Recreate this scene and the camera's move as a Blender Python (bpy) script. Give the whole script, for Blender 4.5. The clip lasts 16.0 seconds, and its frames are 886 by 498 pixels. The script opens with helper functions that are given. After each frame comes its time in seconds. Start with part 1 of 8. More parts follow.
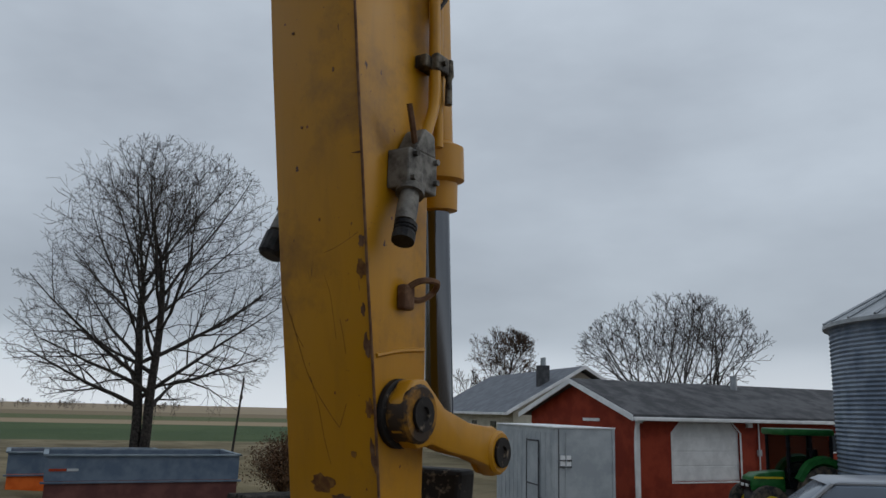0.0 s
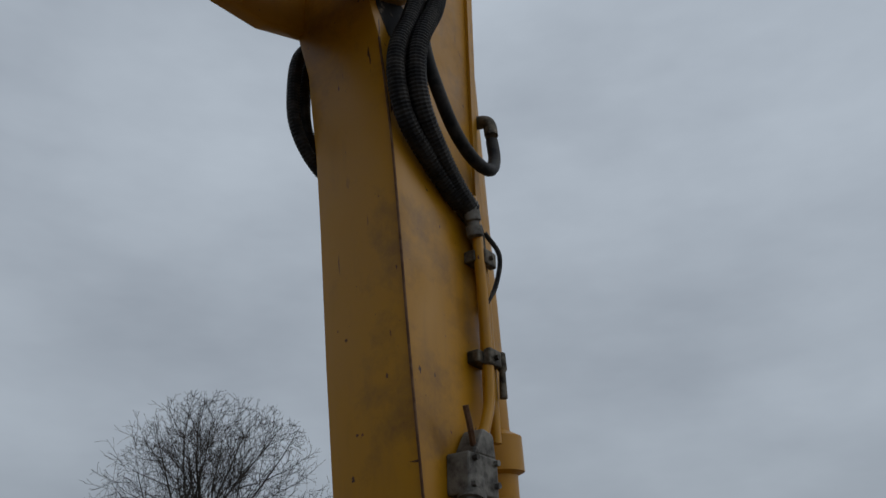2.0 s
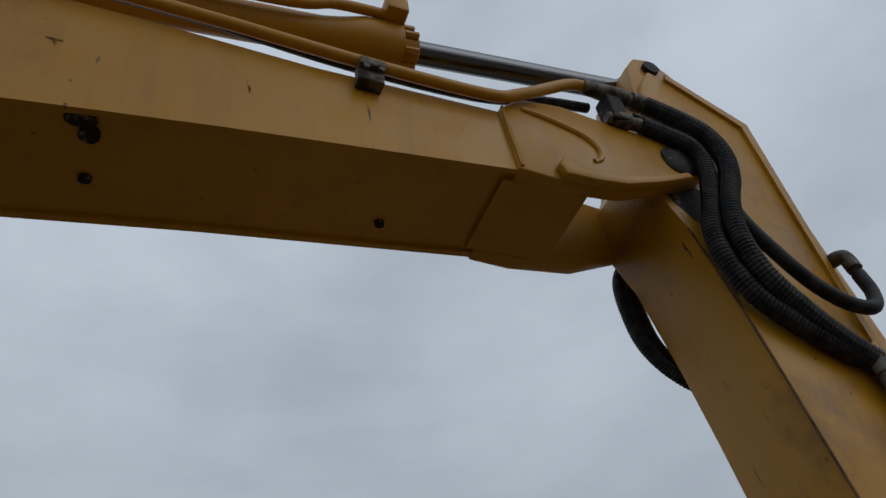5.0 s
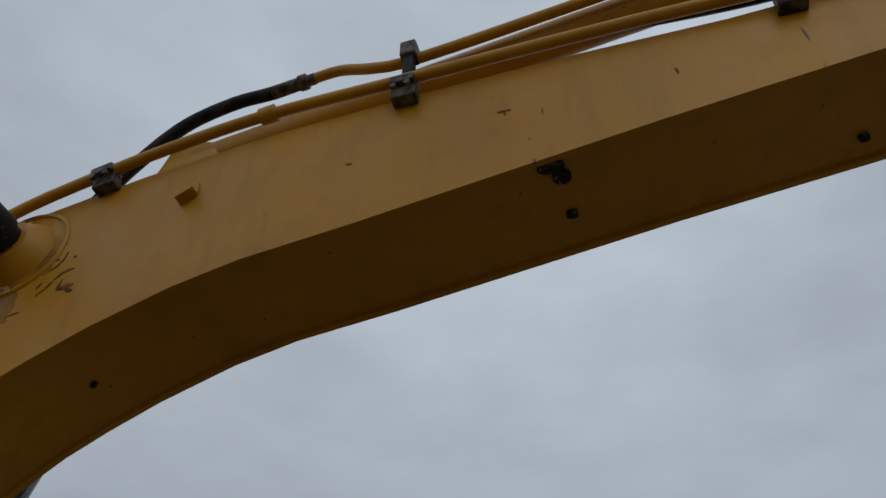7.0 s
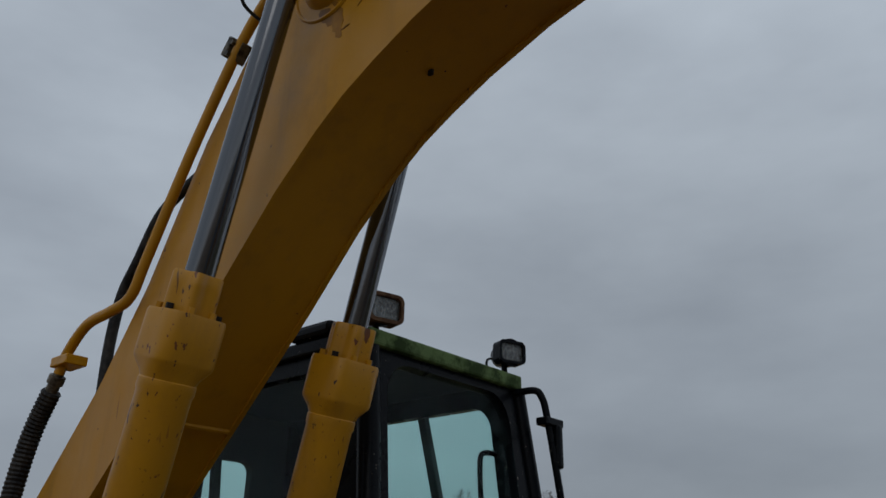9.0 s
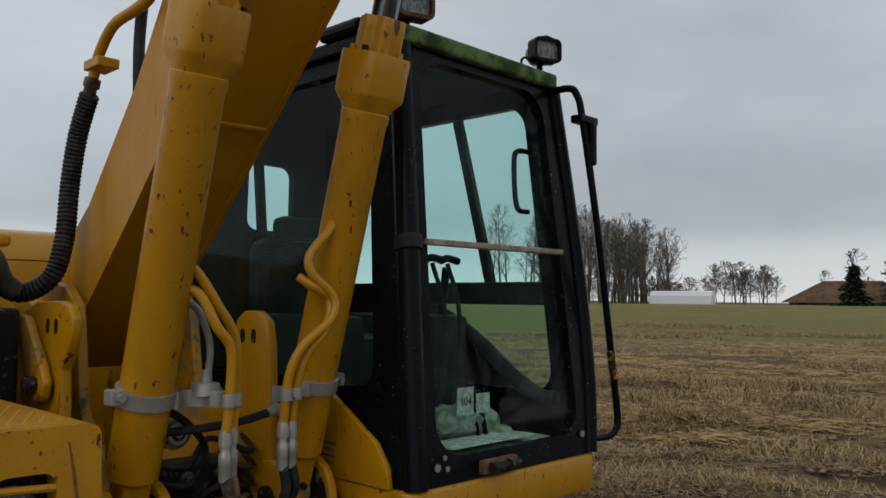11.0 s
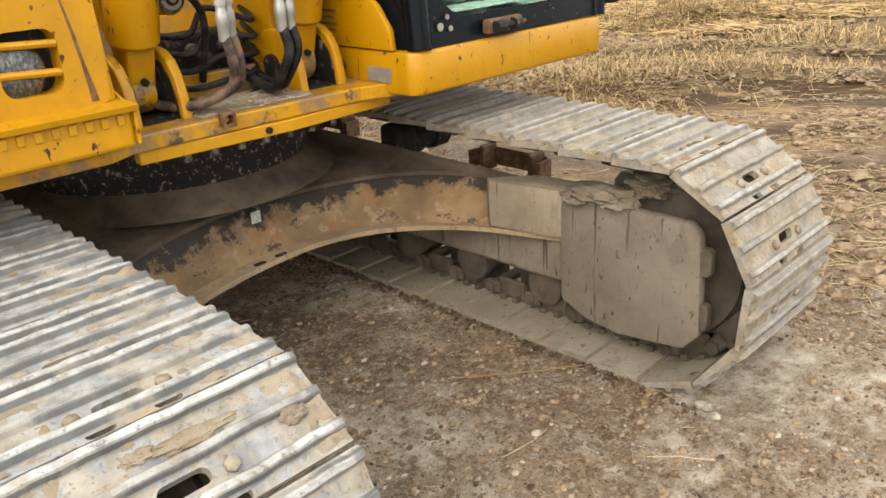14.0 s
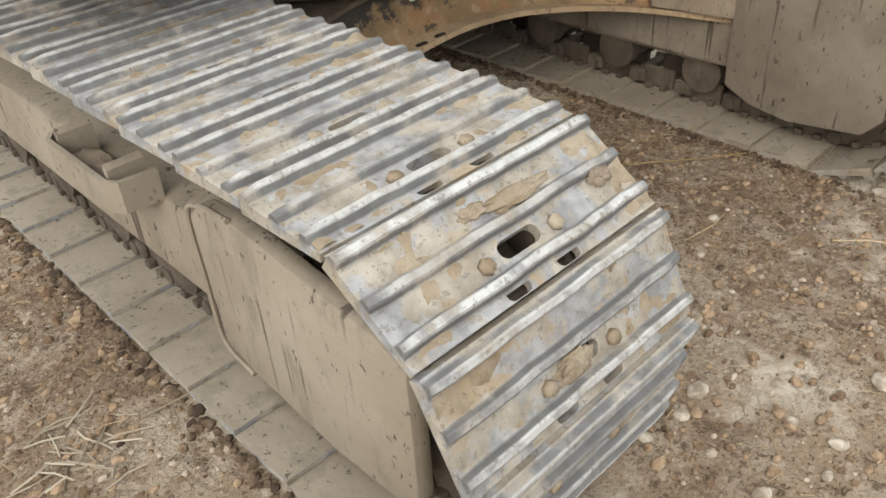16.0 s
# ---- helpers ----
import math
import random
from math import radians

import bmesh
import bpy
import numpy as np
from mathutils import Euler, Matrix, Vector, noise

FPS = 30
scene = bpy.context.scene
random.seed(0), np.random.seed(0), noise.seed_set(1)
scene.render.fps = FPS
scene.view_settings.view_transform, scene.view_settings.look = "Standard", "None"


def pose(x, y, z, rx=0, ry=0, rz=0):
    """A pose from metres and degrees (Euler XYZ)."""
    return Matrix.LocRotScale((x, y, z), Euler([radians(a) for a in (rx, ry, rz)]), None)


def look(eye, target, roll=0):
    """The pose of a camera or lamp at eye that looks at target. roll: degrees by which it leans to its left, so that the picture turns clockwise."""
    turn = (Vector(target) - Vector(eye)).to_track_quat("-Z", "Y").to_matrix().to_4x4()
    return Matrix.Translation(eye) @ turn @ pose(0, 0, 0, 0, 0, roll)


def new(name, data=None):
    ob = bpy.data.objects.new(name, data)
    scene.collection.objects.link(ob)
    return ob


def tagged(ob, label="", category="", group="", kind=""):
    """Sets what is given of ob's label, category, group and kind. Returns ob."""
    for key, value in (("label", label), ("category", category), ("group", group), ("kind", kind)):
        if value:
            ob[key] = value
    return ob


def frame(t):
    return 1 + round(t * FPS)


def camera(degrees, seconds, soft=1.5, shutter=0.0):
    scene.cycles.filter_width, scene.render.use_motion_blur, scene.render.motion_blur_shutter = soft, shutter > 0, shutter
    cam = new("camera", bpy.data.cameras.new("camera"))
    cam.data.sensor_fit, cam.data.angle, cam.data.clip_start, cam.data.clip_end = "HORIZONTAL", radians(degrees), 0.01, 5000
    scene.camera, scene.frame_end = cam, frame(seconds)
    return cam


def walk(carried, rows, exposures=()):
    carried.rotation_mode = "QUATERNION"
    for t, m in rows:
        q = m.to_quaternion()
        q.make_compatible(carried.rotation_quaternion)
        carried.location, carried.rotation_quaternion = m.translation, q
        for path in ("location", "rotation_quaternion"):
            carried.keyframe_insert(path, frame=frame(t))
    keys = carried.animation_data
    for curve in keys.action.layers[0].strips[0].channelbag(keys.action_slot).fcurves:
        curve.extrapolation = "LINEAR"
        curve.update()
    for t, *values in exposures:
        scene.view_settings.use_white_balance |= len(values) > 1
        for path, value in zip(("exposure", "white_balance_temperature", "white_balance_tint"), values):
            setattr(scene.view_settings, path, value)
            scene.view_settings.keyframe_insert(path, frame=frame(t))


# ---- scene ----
cam = camera(57.0, 16.0)
PATH = [
    (0, (1.508, 3.219, 1.716), (0.445, 4.868, 2.106), 1.4),
    (0.5, (1.51, 3.216, 1.766), (0.436, 4.8, 2.347), 0.5),
    (1, (1.508, 3.209, 1.811), (0.487, 4.775, 2.522), 0.1),
    (1.5, (1.502, 3.197, 1.853), (0.51, 4.717, 2.693), -0.6),
    (2, (1.491, 3.182, 1.89), (0.451, 4.614, 2.822), -1.2),
    (2.5, (1.477, 3.163, 1.922), (0.477, 4.577, 2.923), -3.1),
    (3, (1.458, 3.14, 1.951), (0.467, 4.555, 2.96), -6.0),
    (3.2, (1.449, 3.13, 1.961), (0.443, 4.522, 2.986), -6.4),
    (5.3, (1.45, 3.168, 2.052), (0.166, 3.689, 3.494), -10.4),
    (5.5, (1.468, 3.163, 2.063), (0.192, 3.592, 3.542), -11.1),
    (6, (1.516, 3.17, 2.06), (0.257, 3.356, 3.602), -8.7),
    (6.5, (1.526, 3.171, 2.038), (0.261, 3.032, 3.581), -3.4),
    (7, (1.518, 3.131, 2.009), (0.164, 2.688, 3.413), 0.5),
    (7.5, (1.517, 3.074, 1.976), (0.197, 2.342, 3.288), 0.3),
    (8, (1.5, 3.042, 1.945), (0.18, 2.093, 3.109), 0.9),
    (8.5, (1.545, 3.037, 1.886), (0.164, 1.927, 2.813), 0.8),
    (9, (1.542, 3.03, 1.871), (0.162, 1.812, 2.654), 1.1),
    (9.5, (1.534, 3.024, 1.859), (0.132, 1.743, 2.485), 1.0),
    (10, (1.531, 3.017, 1.843), (0.099, 1.69, 2.276), 1.6),
    (10.2, (1.527, 3.016, 1.833), (0.086, 1.678, 2.201), 1.6),
    (12.3, (1.48, 3.02, 1.714), (0.092, 1.603, 1.46), -0.5),
    (12.5, (1.478, 3.013, 1.698), (0.096, 1.601, 1.386), -0.2),
    (13, (1.48, 3.016, 1.656), (0.121, 1.623, 1.194), -0.8),
    (13.5, (1.475, 3.027, 1.616), (0.13, 1.659, 1.051), -2.0),
    (14, (1.488, 3.046, 1.575), (0.187, 1.733, 0.812), -2.9),
    (14.5, (1.525, 3.032, 1.53), (0.259, 1.762, 0.646), -3.0),
    (15, (1.672, 2.967, 1.495), (0.506, 1.729, 0.442), -2.1),
    (15.5, (1.831, 2.852, 1.502), (0.718, 1.618, 0.389), -2.8),
    (16, (1.858, 2.674, 1.498), (0.759, 1.474, 0.334), -3.5),
]
EXPOSURES = [(0, -0.42, 6450, 10), (1.5, -0.75, 6450, 10), (3.2, -0.8, 6450, 10), (5.3, -0.66, 6450, 10), (7.0, -0.72, 6500, 10), (8.0, -0.72, 6450, 10), (9.0, -0.78, 6450, 10), (10.2, -0.45, 6750, 10), (12.3, 0.55, 7500, 10), (12.5, 0.7, 7800, 10), (13.0, 1.2, 7900, 10), (14.0, 2.0, 7700, 10), (15.0, 1.85, 7600, 10), (16.0, 1.7, 7350, 10)]
walk(cam, [(t, look(eye, target, roll)) for t, eye, target, roll in PATH], EXPOSURES)

# ---- light: overcast sky with a soft sun behind the cloud ----
world = bpy.data.worlds.new("overcast_sky")
scene.world = world
world.use_nodes = True
wn, wl = world.node_tree.nodes, world.node_tree.links
wn.clear()
w_out = wn.new("ShaderNodeOutputWorld")
w_bg = wn.new("ShaderNodeBackground")
w_bg.inputs["Strength"].default_value = 1.0
sky = wn.new("ShaderNodeTexSky")
sky.sky_type = "NISHITA"
sky.sun_disc = False
sky.sun_elevation, sky.sun_rotation = radians(35), radians(61)
sky_gain = wn.new("ShaderNodeVectorMath")
sky_gain.operation = "SCALE"
sky_gain.inputs["Scale"].default_value = 0.06
w_co = wn.new("ShaderNodeTexCoord")
w_map = wn.new("ShaderNodeMapping")
w_map.inputs["Scale"].default_value = (1.5, 1.5, 3.6)
w_noise = wn.new("ShaderNodeTexNoise")
w_noise.inputs["Scale"].default_value = 1.5
w_noise.inputs["Detail"].default_value = 5.0
w_noise.inputs["Roughness"].default_value = 0.52
w_ramp = wn.new("ShaderNodeValToRGB")
w_ramp.color_ramp.elements[0].position = 0.32
w_ramp.color_ramp.elements[0].color = (0.585, 0.66, 0.755, 1)
w_ramp.color_ramp.elements[1].position = 0.70
w_ramp.color_ramp.elements[1].color = (0.815, 0.915, 1.025, 1)
w_sep = wn.new("ShaderNodeSeparateXYZ")
w_hz = wn.new("ShaderNodeMapRange")
w_hz.inputs["From Min"].default_value = 0.0
w_hz.inputs["From Max"].default_value = 0.085
w_hz.inputs["To Min"].default_value = 1.0
w_hz.inputs["To Max"].default_value = 0.0
w_band = wn.new("ShaderNodeMix")
w_band.data_type = "RGBA"
w_band.inputs[7].default_value = (1.0, 1.07, 1.14, 1)
w_mix = wn.new("ShaderNodeMix")
w_mix.data_type = "RGBA"
w_mix.inputs[0].default_value = 0.9
wl.new(w_co.outputs["Generated"], w_map.inputs["Vector"])
wl.new(w_map.outputs["Vector"], w_noise.inputs["Vector"])
wl.new(w_noise.outputs["Fac"], w_ramp.inputs["Fac"])
wl.new(w_co.outputs["Generated"], w_sep.inputs[0])
wl.new(w_sep.outputs["Z"], w_hz.inputs["Value"])
wl.new(w_hz.outputs["Result"], w_band.inputs[0])
wl.new(w_ramp.outputs["Color"], w_band.inputs[6])
wl.new(sky.outputs["Color"], sky_gain.inputs[0])
wl.new(sky_gain.outputs[0], w_mix.inputs[6])
# the cloud layer is darker over the horizon's bright strip and lighter overhead
w_tier = wn.new("ShaderNodeValToRGB")
w_tier.color_ramp.interpolation = "EASE"
for k, (at, v) in enumerate(((0.0, 1.0), (0.05, 1.0), (0.10, 0.82), (0.30, 0.93), (0.60, 1.05), (0.85, 1.14))):
    e = w_tier.color_ramp.elements[k] if k < 2 else w_tier.color_ramp.elements.new(at)
    e.position, e.color = at, (v, v, v, 1)
w_tone = wn.new("ShaderNodeMix")
w_tone.data_type, w_tone.blend_type = "RGBA", "MULTIPLY"
w_tone.inputs[0].default_value = 1.0
wl.new(w_sep.outputs["Z"], w_tier.inputs["Fac"])
# and dimmer on the side away from the sun
w_dot = wn.new("ShaderNodeVectorMath")
w_dot.operation = "DOT_PRODUCT"
w_dot.inputs[1].default_value = (0.87, 0.49, 0.0)
w_away = wn.new("ShaderNodeMapRange")
w_away.interpolation_type = "SMOOTHSTEP"
for key, v in (("From Min", -1.0), ("From Max", -0.7), ("To Min", 0.77), ("To Max", 1.0)):
    w_away.inputs[key].default_value = v
w_dim = wn.new("ShaderNodeVectorMath")
w_dim.operation = "SCALE"
wl.new(w_co.outputs["Generated"], w_dot.inputs[0])
wl.new(w_dot.outputs["Value"], w_away.inputs["Value"])
wl.new(w_band.outputs[2], w_dim.inputs[0])
wl.new(w_away.outputs["Result"], w_dim.inputs["Scale"])
wl.new(w_dim.outputs[0], w_tone.inputs[6])
wl.new(w_tier.outputs["Color"], w_tone.inputs[7])
wl.new(w_tone.outputs[2], w_mix.inputs[7])
wl.new(w_mix.outputs[2], w_bg.inputs["Color"])
wl.new(w_bg.outputs["Background"], w_out.inputs["Surface"])

sun_data = bpy.data.lights.new("veiled_sun", "SUN")
sun_data.energy, sun_data.angle, sun_data.color = 0.6, radians(40), (1.0, 0.96, 0.9)
sun_ob = new("veiled_sun", sun_data)
sun_ob.matrix_world = look((16, 9, 13), (0, 0, 0))


# ---- materials ----
def material(name, base, rough=0.6, metal=0.0):
    m = bpy.data.materials.new(name)
    m.use_nodes = True
    b = m.node_tree.nodes["Principled BSDF"]
    b.inputs["Base Color"].default_value = (*base, 1)
    b.inputs["Roughness"].default_value = rough
    b.inputs["Metallic"].default_value = metal
    b.inputs["Specular IOR Level"].default_value = 0.2
    return m


class Shader:
    """A small builder for node materials in object space."""

    def __init__(self, name, base, rough=0.6, metal=0.0, world_space=False):
        self.m = material(name, base, rough, metal)
        self.n, self.l = self.m.node_tree.nodes, self.m.node_tree.links
        self.b = self.n["Principled BSDF"]
        if world_space:
            self.co = self.n.new("ShaderNodeNewGeometry").outputs["Position"]
        else:
            self.co = self.n.new("ShaderNodeTexCoord").outputs["Object"]
        self.color = None

    def rgb(self, c):
        node = self.n.new("ShaderNodeRGB")
        node.outputs[0].default_value = (*c, 1)
        return node.outputs[0]

    def noise(self, scale, detail=4.0, rough=0.55, stretch=None, distort=0.0):
        node = self.n.new("ShaderNodeTexNoise")
        node.inputs["Scale"].default_value = scale
        node.inputs["Detail"].default_value = detail
        node.inputs["Roughness"].default_value = rough
        node.inputs["Distortion"].default_value = distort
        src = self.co
        if stretch:
            mp = self.n.new("ShaderNodeMapping")
            mp.inputs["Scale"].default_value = stretch
            self.l.new(src, mp.inputs["Vector"])
            src = mp.outputs["Vector"]
        self.l.new(src, node.inputs["Vector"])
        return node.outputs["Fac"]

    def voronoi(self, scale, feature="F1"):
        node = self.n.new("ShaderNodeTexVoronoi")
        node.feature = feature
        node.inputs["Scale"].default_value = scale
        self.l.new(self.co, node.inputs["Vector"])
        return node.outputs["Distance"]

    def step(self, value, lo, hi, a=0.0, b=1.0):
        node = self.n.new("ShaderNodeMapRange")
        node.inputs["From Min"].default_value = lo
        node.inputs["From Max"].default_value = hi
        node.inputs["To Min"].default_value = a
        node.inputs["To Max"].default_value = b
        self.l.new(value, node.inputs["Value"])
        return node.outputs["Result"]

    def math(self, op, a, b):
        node = self.n.new("ShaderNodeMath")
        node.operation = op
        for k, v in enumerate((a, b)):
            if isinstance(v, (int, float)):
                node.inputs[k].default_value = v
            else:
                self.l.new(v, node.inputs[k])
        return node.outputs[0]

    def axis(self, k):
        node = self.n.new("ShaderNodeSeparateXYZ")
        self.l.new(self.co, node.inputs[0])
        return node.outputs[k]

    def blend(self, fac, a, b):
        node = self.n.new("ShaderNodeMix")
        node.data_type = "RGBA"
        for k, v in ((0, fac), (6, a), (7, b)):
            if isinstance(v, tuple):
                node.inputs[k].default_value = (*v, 1)
            elif isinstance(v, (int, float)):
                node.inputs[k].default_value = v
            else:
                self.l.new(v, node.inputs[k])
        return node.outputs[2]

    def base(self, socket):
        self.l.new(socket, self.b.inputs["Base Color"])

    def rough(self, socket):
        self.l.new(socket, self.b.inputs["Roughness"])

    def metal(self, socket):
        self.l.new(socket, self.b.inputs["Metallic"])

    def bump(self, socket, strength=0.3, distance=0.01):
        node = self.n.new("ShaderNodeBump")
        node.inputs["Strength"].default_value = strength
        node.inputs["Distance"].default_value = distance
        self.l.new(socket, node.inputs["Height"])
        self.l.new(node.outputs["Normal"], self.b.inputs["Normal"])


def make_yellow(name="worn_yellow_paint", dirt=0.0, chips=0.72, scrape=0.735, stain=0.35):
    s = Shader(name, (0.62, 0.33, 0.03), 0.42, 0, True)
    s.b.inputs["Specular IOR Level"].default_value = 0.40
    tone = s.blend(s.step(s.noise(1.3, 3), 0.3, 0.7), (0.380, 0.173, 0.002), (0.450, 0.213, 0.004))
    streak = s.step(s.noise(5, 4, 0.6, (3, 3, 0.35)), 0.52, 0.75)
    c = s.blend(s.math("MULTIPLY", streak, 0.4), tone, (0.25, 0.118, 0.012))
    film = s.step(s.noise(2.7, 6, 0.7), 0.52, 0.70)
    c = s.blend(s.math("MULTIPLY", film, stain), c, (0.20, 0.092, 0.011))
    zones = s.step(s.noise(1.9, 2), 0.40, 0.58)
    flakes = s.step(s.noise(32, 4, 0.6, (1, 1, 0.6)), chips, chips + 0.012)
    dots = s.math("MULTIPLY", s.step(s.noise(75, 2, 0.5), chips + 0.06, chips + 0.08), zones)
    scratch = s.math("MULTIPLY", s.step(s.noise(30, 3, 0.5, (1.0, 1.0, 0.10), 0.4), scrape, scrape + 0.025), zones)
    chip = s.math("MAXIMUM", s.math("MAXIMUM", flakes, dots), scratch)
    c = s.blend(chip, c, s.blend(s.step(s.noise(9, 2), 0.45, 0.6), (0.040, 0.015, 0.009), (0.135, 0.040, 0.014)))
    if dirt:
        cake = s.step(s.noise(6, 6, 0.7), 0.62 - 0.16 * dirt, 0.70 - 0.14 * dirt)
        c = s.blend(s.math("MULTIPLY", cake, 0.85), c, (0.17, 0.115, 0.07))
        oil = s.step(s.noise(9, 5, 0.7), 0.57, 0.63)
        c = s.blend(s.math("MULTIPLY", oil, 0.85), c, (0.03, 0.02, 0.014))
    s.base(c)
    s.rough(s.step(s.noise(7, 4), 0.3, 0.7, 0.30, 0.52))
    s.bump(s.noise(60, 3), 0.05, 0.002)
    return s.m


def make_mud(name, light, dark, scale=1.0, speck=0.5):
    s = Shader(name, light, 0.9, 0, True)
    c = s.blend(s.step(s.noise(2.2 * scale, 5, 0.6), 0.35, 0.66), dark, light)
    mean = tuple((a + b) * 0.36 for a, b in zip(light, dark))
    c = s.blend(s.math("MULTIPLY", s.step(s.noise(9 * scale, 5, 0.65, (1, 1, 0.45)), 0.54, 0.64), 0.7), c, mean)
    flecks = s.step(s.noise(52 * scale, 4, 0.65, (1, 1, 0.45)), 0.615, 0.655)
    area = s.step(s.noise(4 * scale, 3), 0.40, 0.55)
    c = s.blend(s.math("MULTIPLY", s.math("MULTIPLY", flecks, area), speck), c, (0.05, 0.04, 0.032))
    streak = s.step(s.noise(22 * scale, 3, 0.55, (1, 1, 0.06)), 0.64, 0.69)
    c = s.blend(s.math("MULTIPLY", streak, speck), c, (0.07, 0.055, 0.043))
    s.base(c)
    s.bump(s.noise(38 * scale, 6, 0.65), 0.5, 0.006)
    return s.m


def make_track_steel(name, wear, light, dark):
    s = Shader(name, (0.3, 0.28, 0.25), 0.6, 0.0, False)
    info = s.n.new("ShaderNodeObjectInfo")
    add = s.n.new("ShaderNodeVectorMath")
    add.operation = "ADD"
    sc = s.n.new("ShaderNodeVectorMath")
    sc.operation = "SCALE"
    sc.inputs["Scale"].default_value = 9.0
    s.l.new(info.outputs["Random"], sc.inputs[0])
    s.l.new(s.co, add.inputs[0])
    s.l.new(sc.outputs[0], add.inputs[1])
    z = s.axis(2)
    s.co = add.outputs[0]
    mud = s.blend(s.step(s.noise(14, 5, 0.6), 0.36, 0.64), dark, light)
    mud = s.blend(s.math("MULTIPLY", s.step(s.noise(6, 3), 0.58, 0.64), 0.75), mud, (0.255, 0.188, 0.118))
    steel = s.blend(s.step(s.noise(24, 4), 0.4, 0.65), (0.17, 0.172, 0.18), (0.29, 0.295, 0.30))
    cover = s.math("MULTIPLY", s.step(s.noise(9, 6, 0.66), 0.49, 0.54), wear)
    # band on the rib flanks, painted dark for shade as much as for grime
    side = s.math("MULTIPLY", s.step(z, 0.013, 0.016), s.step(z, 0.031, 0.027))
    worn = s.step(z, 0.027, 0.032)
    worn = s.math("MULTIPLY", s.math("MULTIPLY", worn, wear), s.step(s.noise(24, 4, 0.6), 0.36, 0.56, 0.1, 1))
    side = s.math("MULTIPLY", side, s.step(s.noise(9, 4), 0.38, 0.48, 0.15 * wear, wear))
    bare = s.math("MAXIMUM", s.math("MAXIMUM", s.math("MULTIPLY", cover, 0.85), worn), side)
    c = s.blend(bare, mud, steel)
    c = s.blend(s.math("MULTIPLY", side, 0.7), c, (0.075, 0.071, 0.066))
    c = s.blend(worn, c, (0.41, 0.405, 0.39))
    c = s.blend(s.math("MULTIPLY", s.step(s.noise(70, 4, 0.7), 0.57, 0.63), 0.6), c, (0.12, 0.10, 0.08))
    s.base(c)
    s.rough(s.step(bare, 0, 1, 0.85, 0.42))
    s.metal(s.math("MULTIPLY", worn, 0.3))
    s.bump(s.noise(55, 6, 0.65), 0.45, 0.004)
    return s.m


def make_ground():
    s = Shader("dirt_yard_and_fields", (0.25, 0.19, 0.13), 0.92, 0, True)
    x, y = s.axis(0), s.axis(1)
    n1, n2 = s.noise(0.55, 5, 0.6), s.noise(4.5, 6, 0.65)
    dirt = s.blend(s.step(n1, 0.36, 0.64), (0.14, 0.088, 0.054), (0.33, 0.245, 0.168))
    dirt = s.blend(s.math("MULTIPLY", s.step(n2, 0.5, 0.68), 0.75), dirt, (0.43, 0.36, 0.285))
    dirt = s.blend(s.math("MULTIPLY", s.step(s.noise(13, 5, 0.7), 0.55, 0.66), 0.75), dirt, (0.085, 0.054, 0.034))
    dirt = s.blend(s.math("MULTIPLY", s.step(s.noise(2.1, 3), 0.58, 0.66), 0.5), dirt, (0.24, 0.135, 0.06))
    dirt = s.blend(s.math("MULTIPLY", s.step(s.noise(42, 5, 0.7), 0.52, 0.62), 0.55), dirt, (0.36, 0.285, 0.21))
    dirt = s.blend(s.math("MULTIPLY", s.step(s.noise(80, 5, 0.74), 0.545, 0.60), 0.85), dirt, (0.07, 0.044, 0.028))
    # clod-sized mottling, light and dark tones in place of relief shading
    dirt = s.blend(s.math("MULTIPLY", s.step(s.noise(19, 6, 0.75), 0.55, 0.59), 0.6), dirt, (0.41, 0.335, 0.255))
    dirt = s.blend(s.math("MULTIPLY", s.step(s.noise(16, 6, 0.75), 0.56, 0.60), 0.75), dirt, (0.10, 0.066, 0.042))
    dry = s.math("MULTIPLY", s.math("MULTIPLY", s.step(s.noise(1.3, 5, 0.6), 0.50, 0.60), s.step(x, 1.7, 1.25)), s.step(s.math("ADD", s.math("MULTIPLY", x, -0.85), s.math("MULTIPLY", y, -0.52)), 2.0, 0.4, 0.25, 1.0))
    dirt = s.blend(s.math("MULTIPLY", s.math("MULTIPLY", dry, s.step(s.noise(11, 5, 0.7), 0.40, 0.56)), 0.9), dirt, (0.52, 0.45, 0.365))
    stub = s.blend(s.step(s.noise(3.0, 6, 0.7, (1, 3.2, 1)), 0.4, 0.62), (0.060, 0.038, 0.023), (0.19, 0.122, 0.066))
    stub = s.blend(s.math("MULTIPLY", s.step(s.noise(0.7, 5, 0.65), 0.50, 0.62), 0.6), stub, (0.05, 0.033, 0.022))
    stub = s.blend(s.math("MULTIPLY", s.step(s.noise(6.0, 6, 0.75, (1, 2, 1)), 0.54, 0.60), 0.8), stub, (0.31, 0.22, 0.115))
    grass = s.blend(s.step(s.noise(0.22, 5, 0.6), 0.38, 0.62), (0.130, 0.128, 0.028), (0.185, 0.166, 0.045))
    far_grass = s.blend(s.step(s.noise(0.05, 3), 0.4, 0.6), (0.05, 0.085, 0.03), (0.075, 0.11, 0.04))
    # away from the yard behind the cab: stubble, then a green field
    u = s.math("ADD", s.math("MULTIPLY", x, -0.85), s.math("MULTIPLY", y, -0.52))
    wob = s.math("MULTIPLY", s.math("SUBTRACT", s.noise(0.25, 4, 0.6), 0.5), 9.0)
    uw = s.math("ADD", u, wob)
    # wheel-churned bands that run across the way to the field: rut shade and wet mud painted dark, straw on the crests
    v = s.math("ADD", s.math("MULTIPLY", x, 0.52), s.math("MULTIPLY", y, -0.85))
    join = s.n.new("ShaderNodeCombineXYZ")
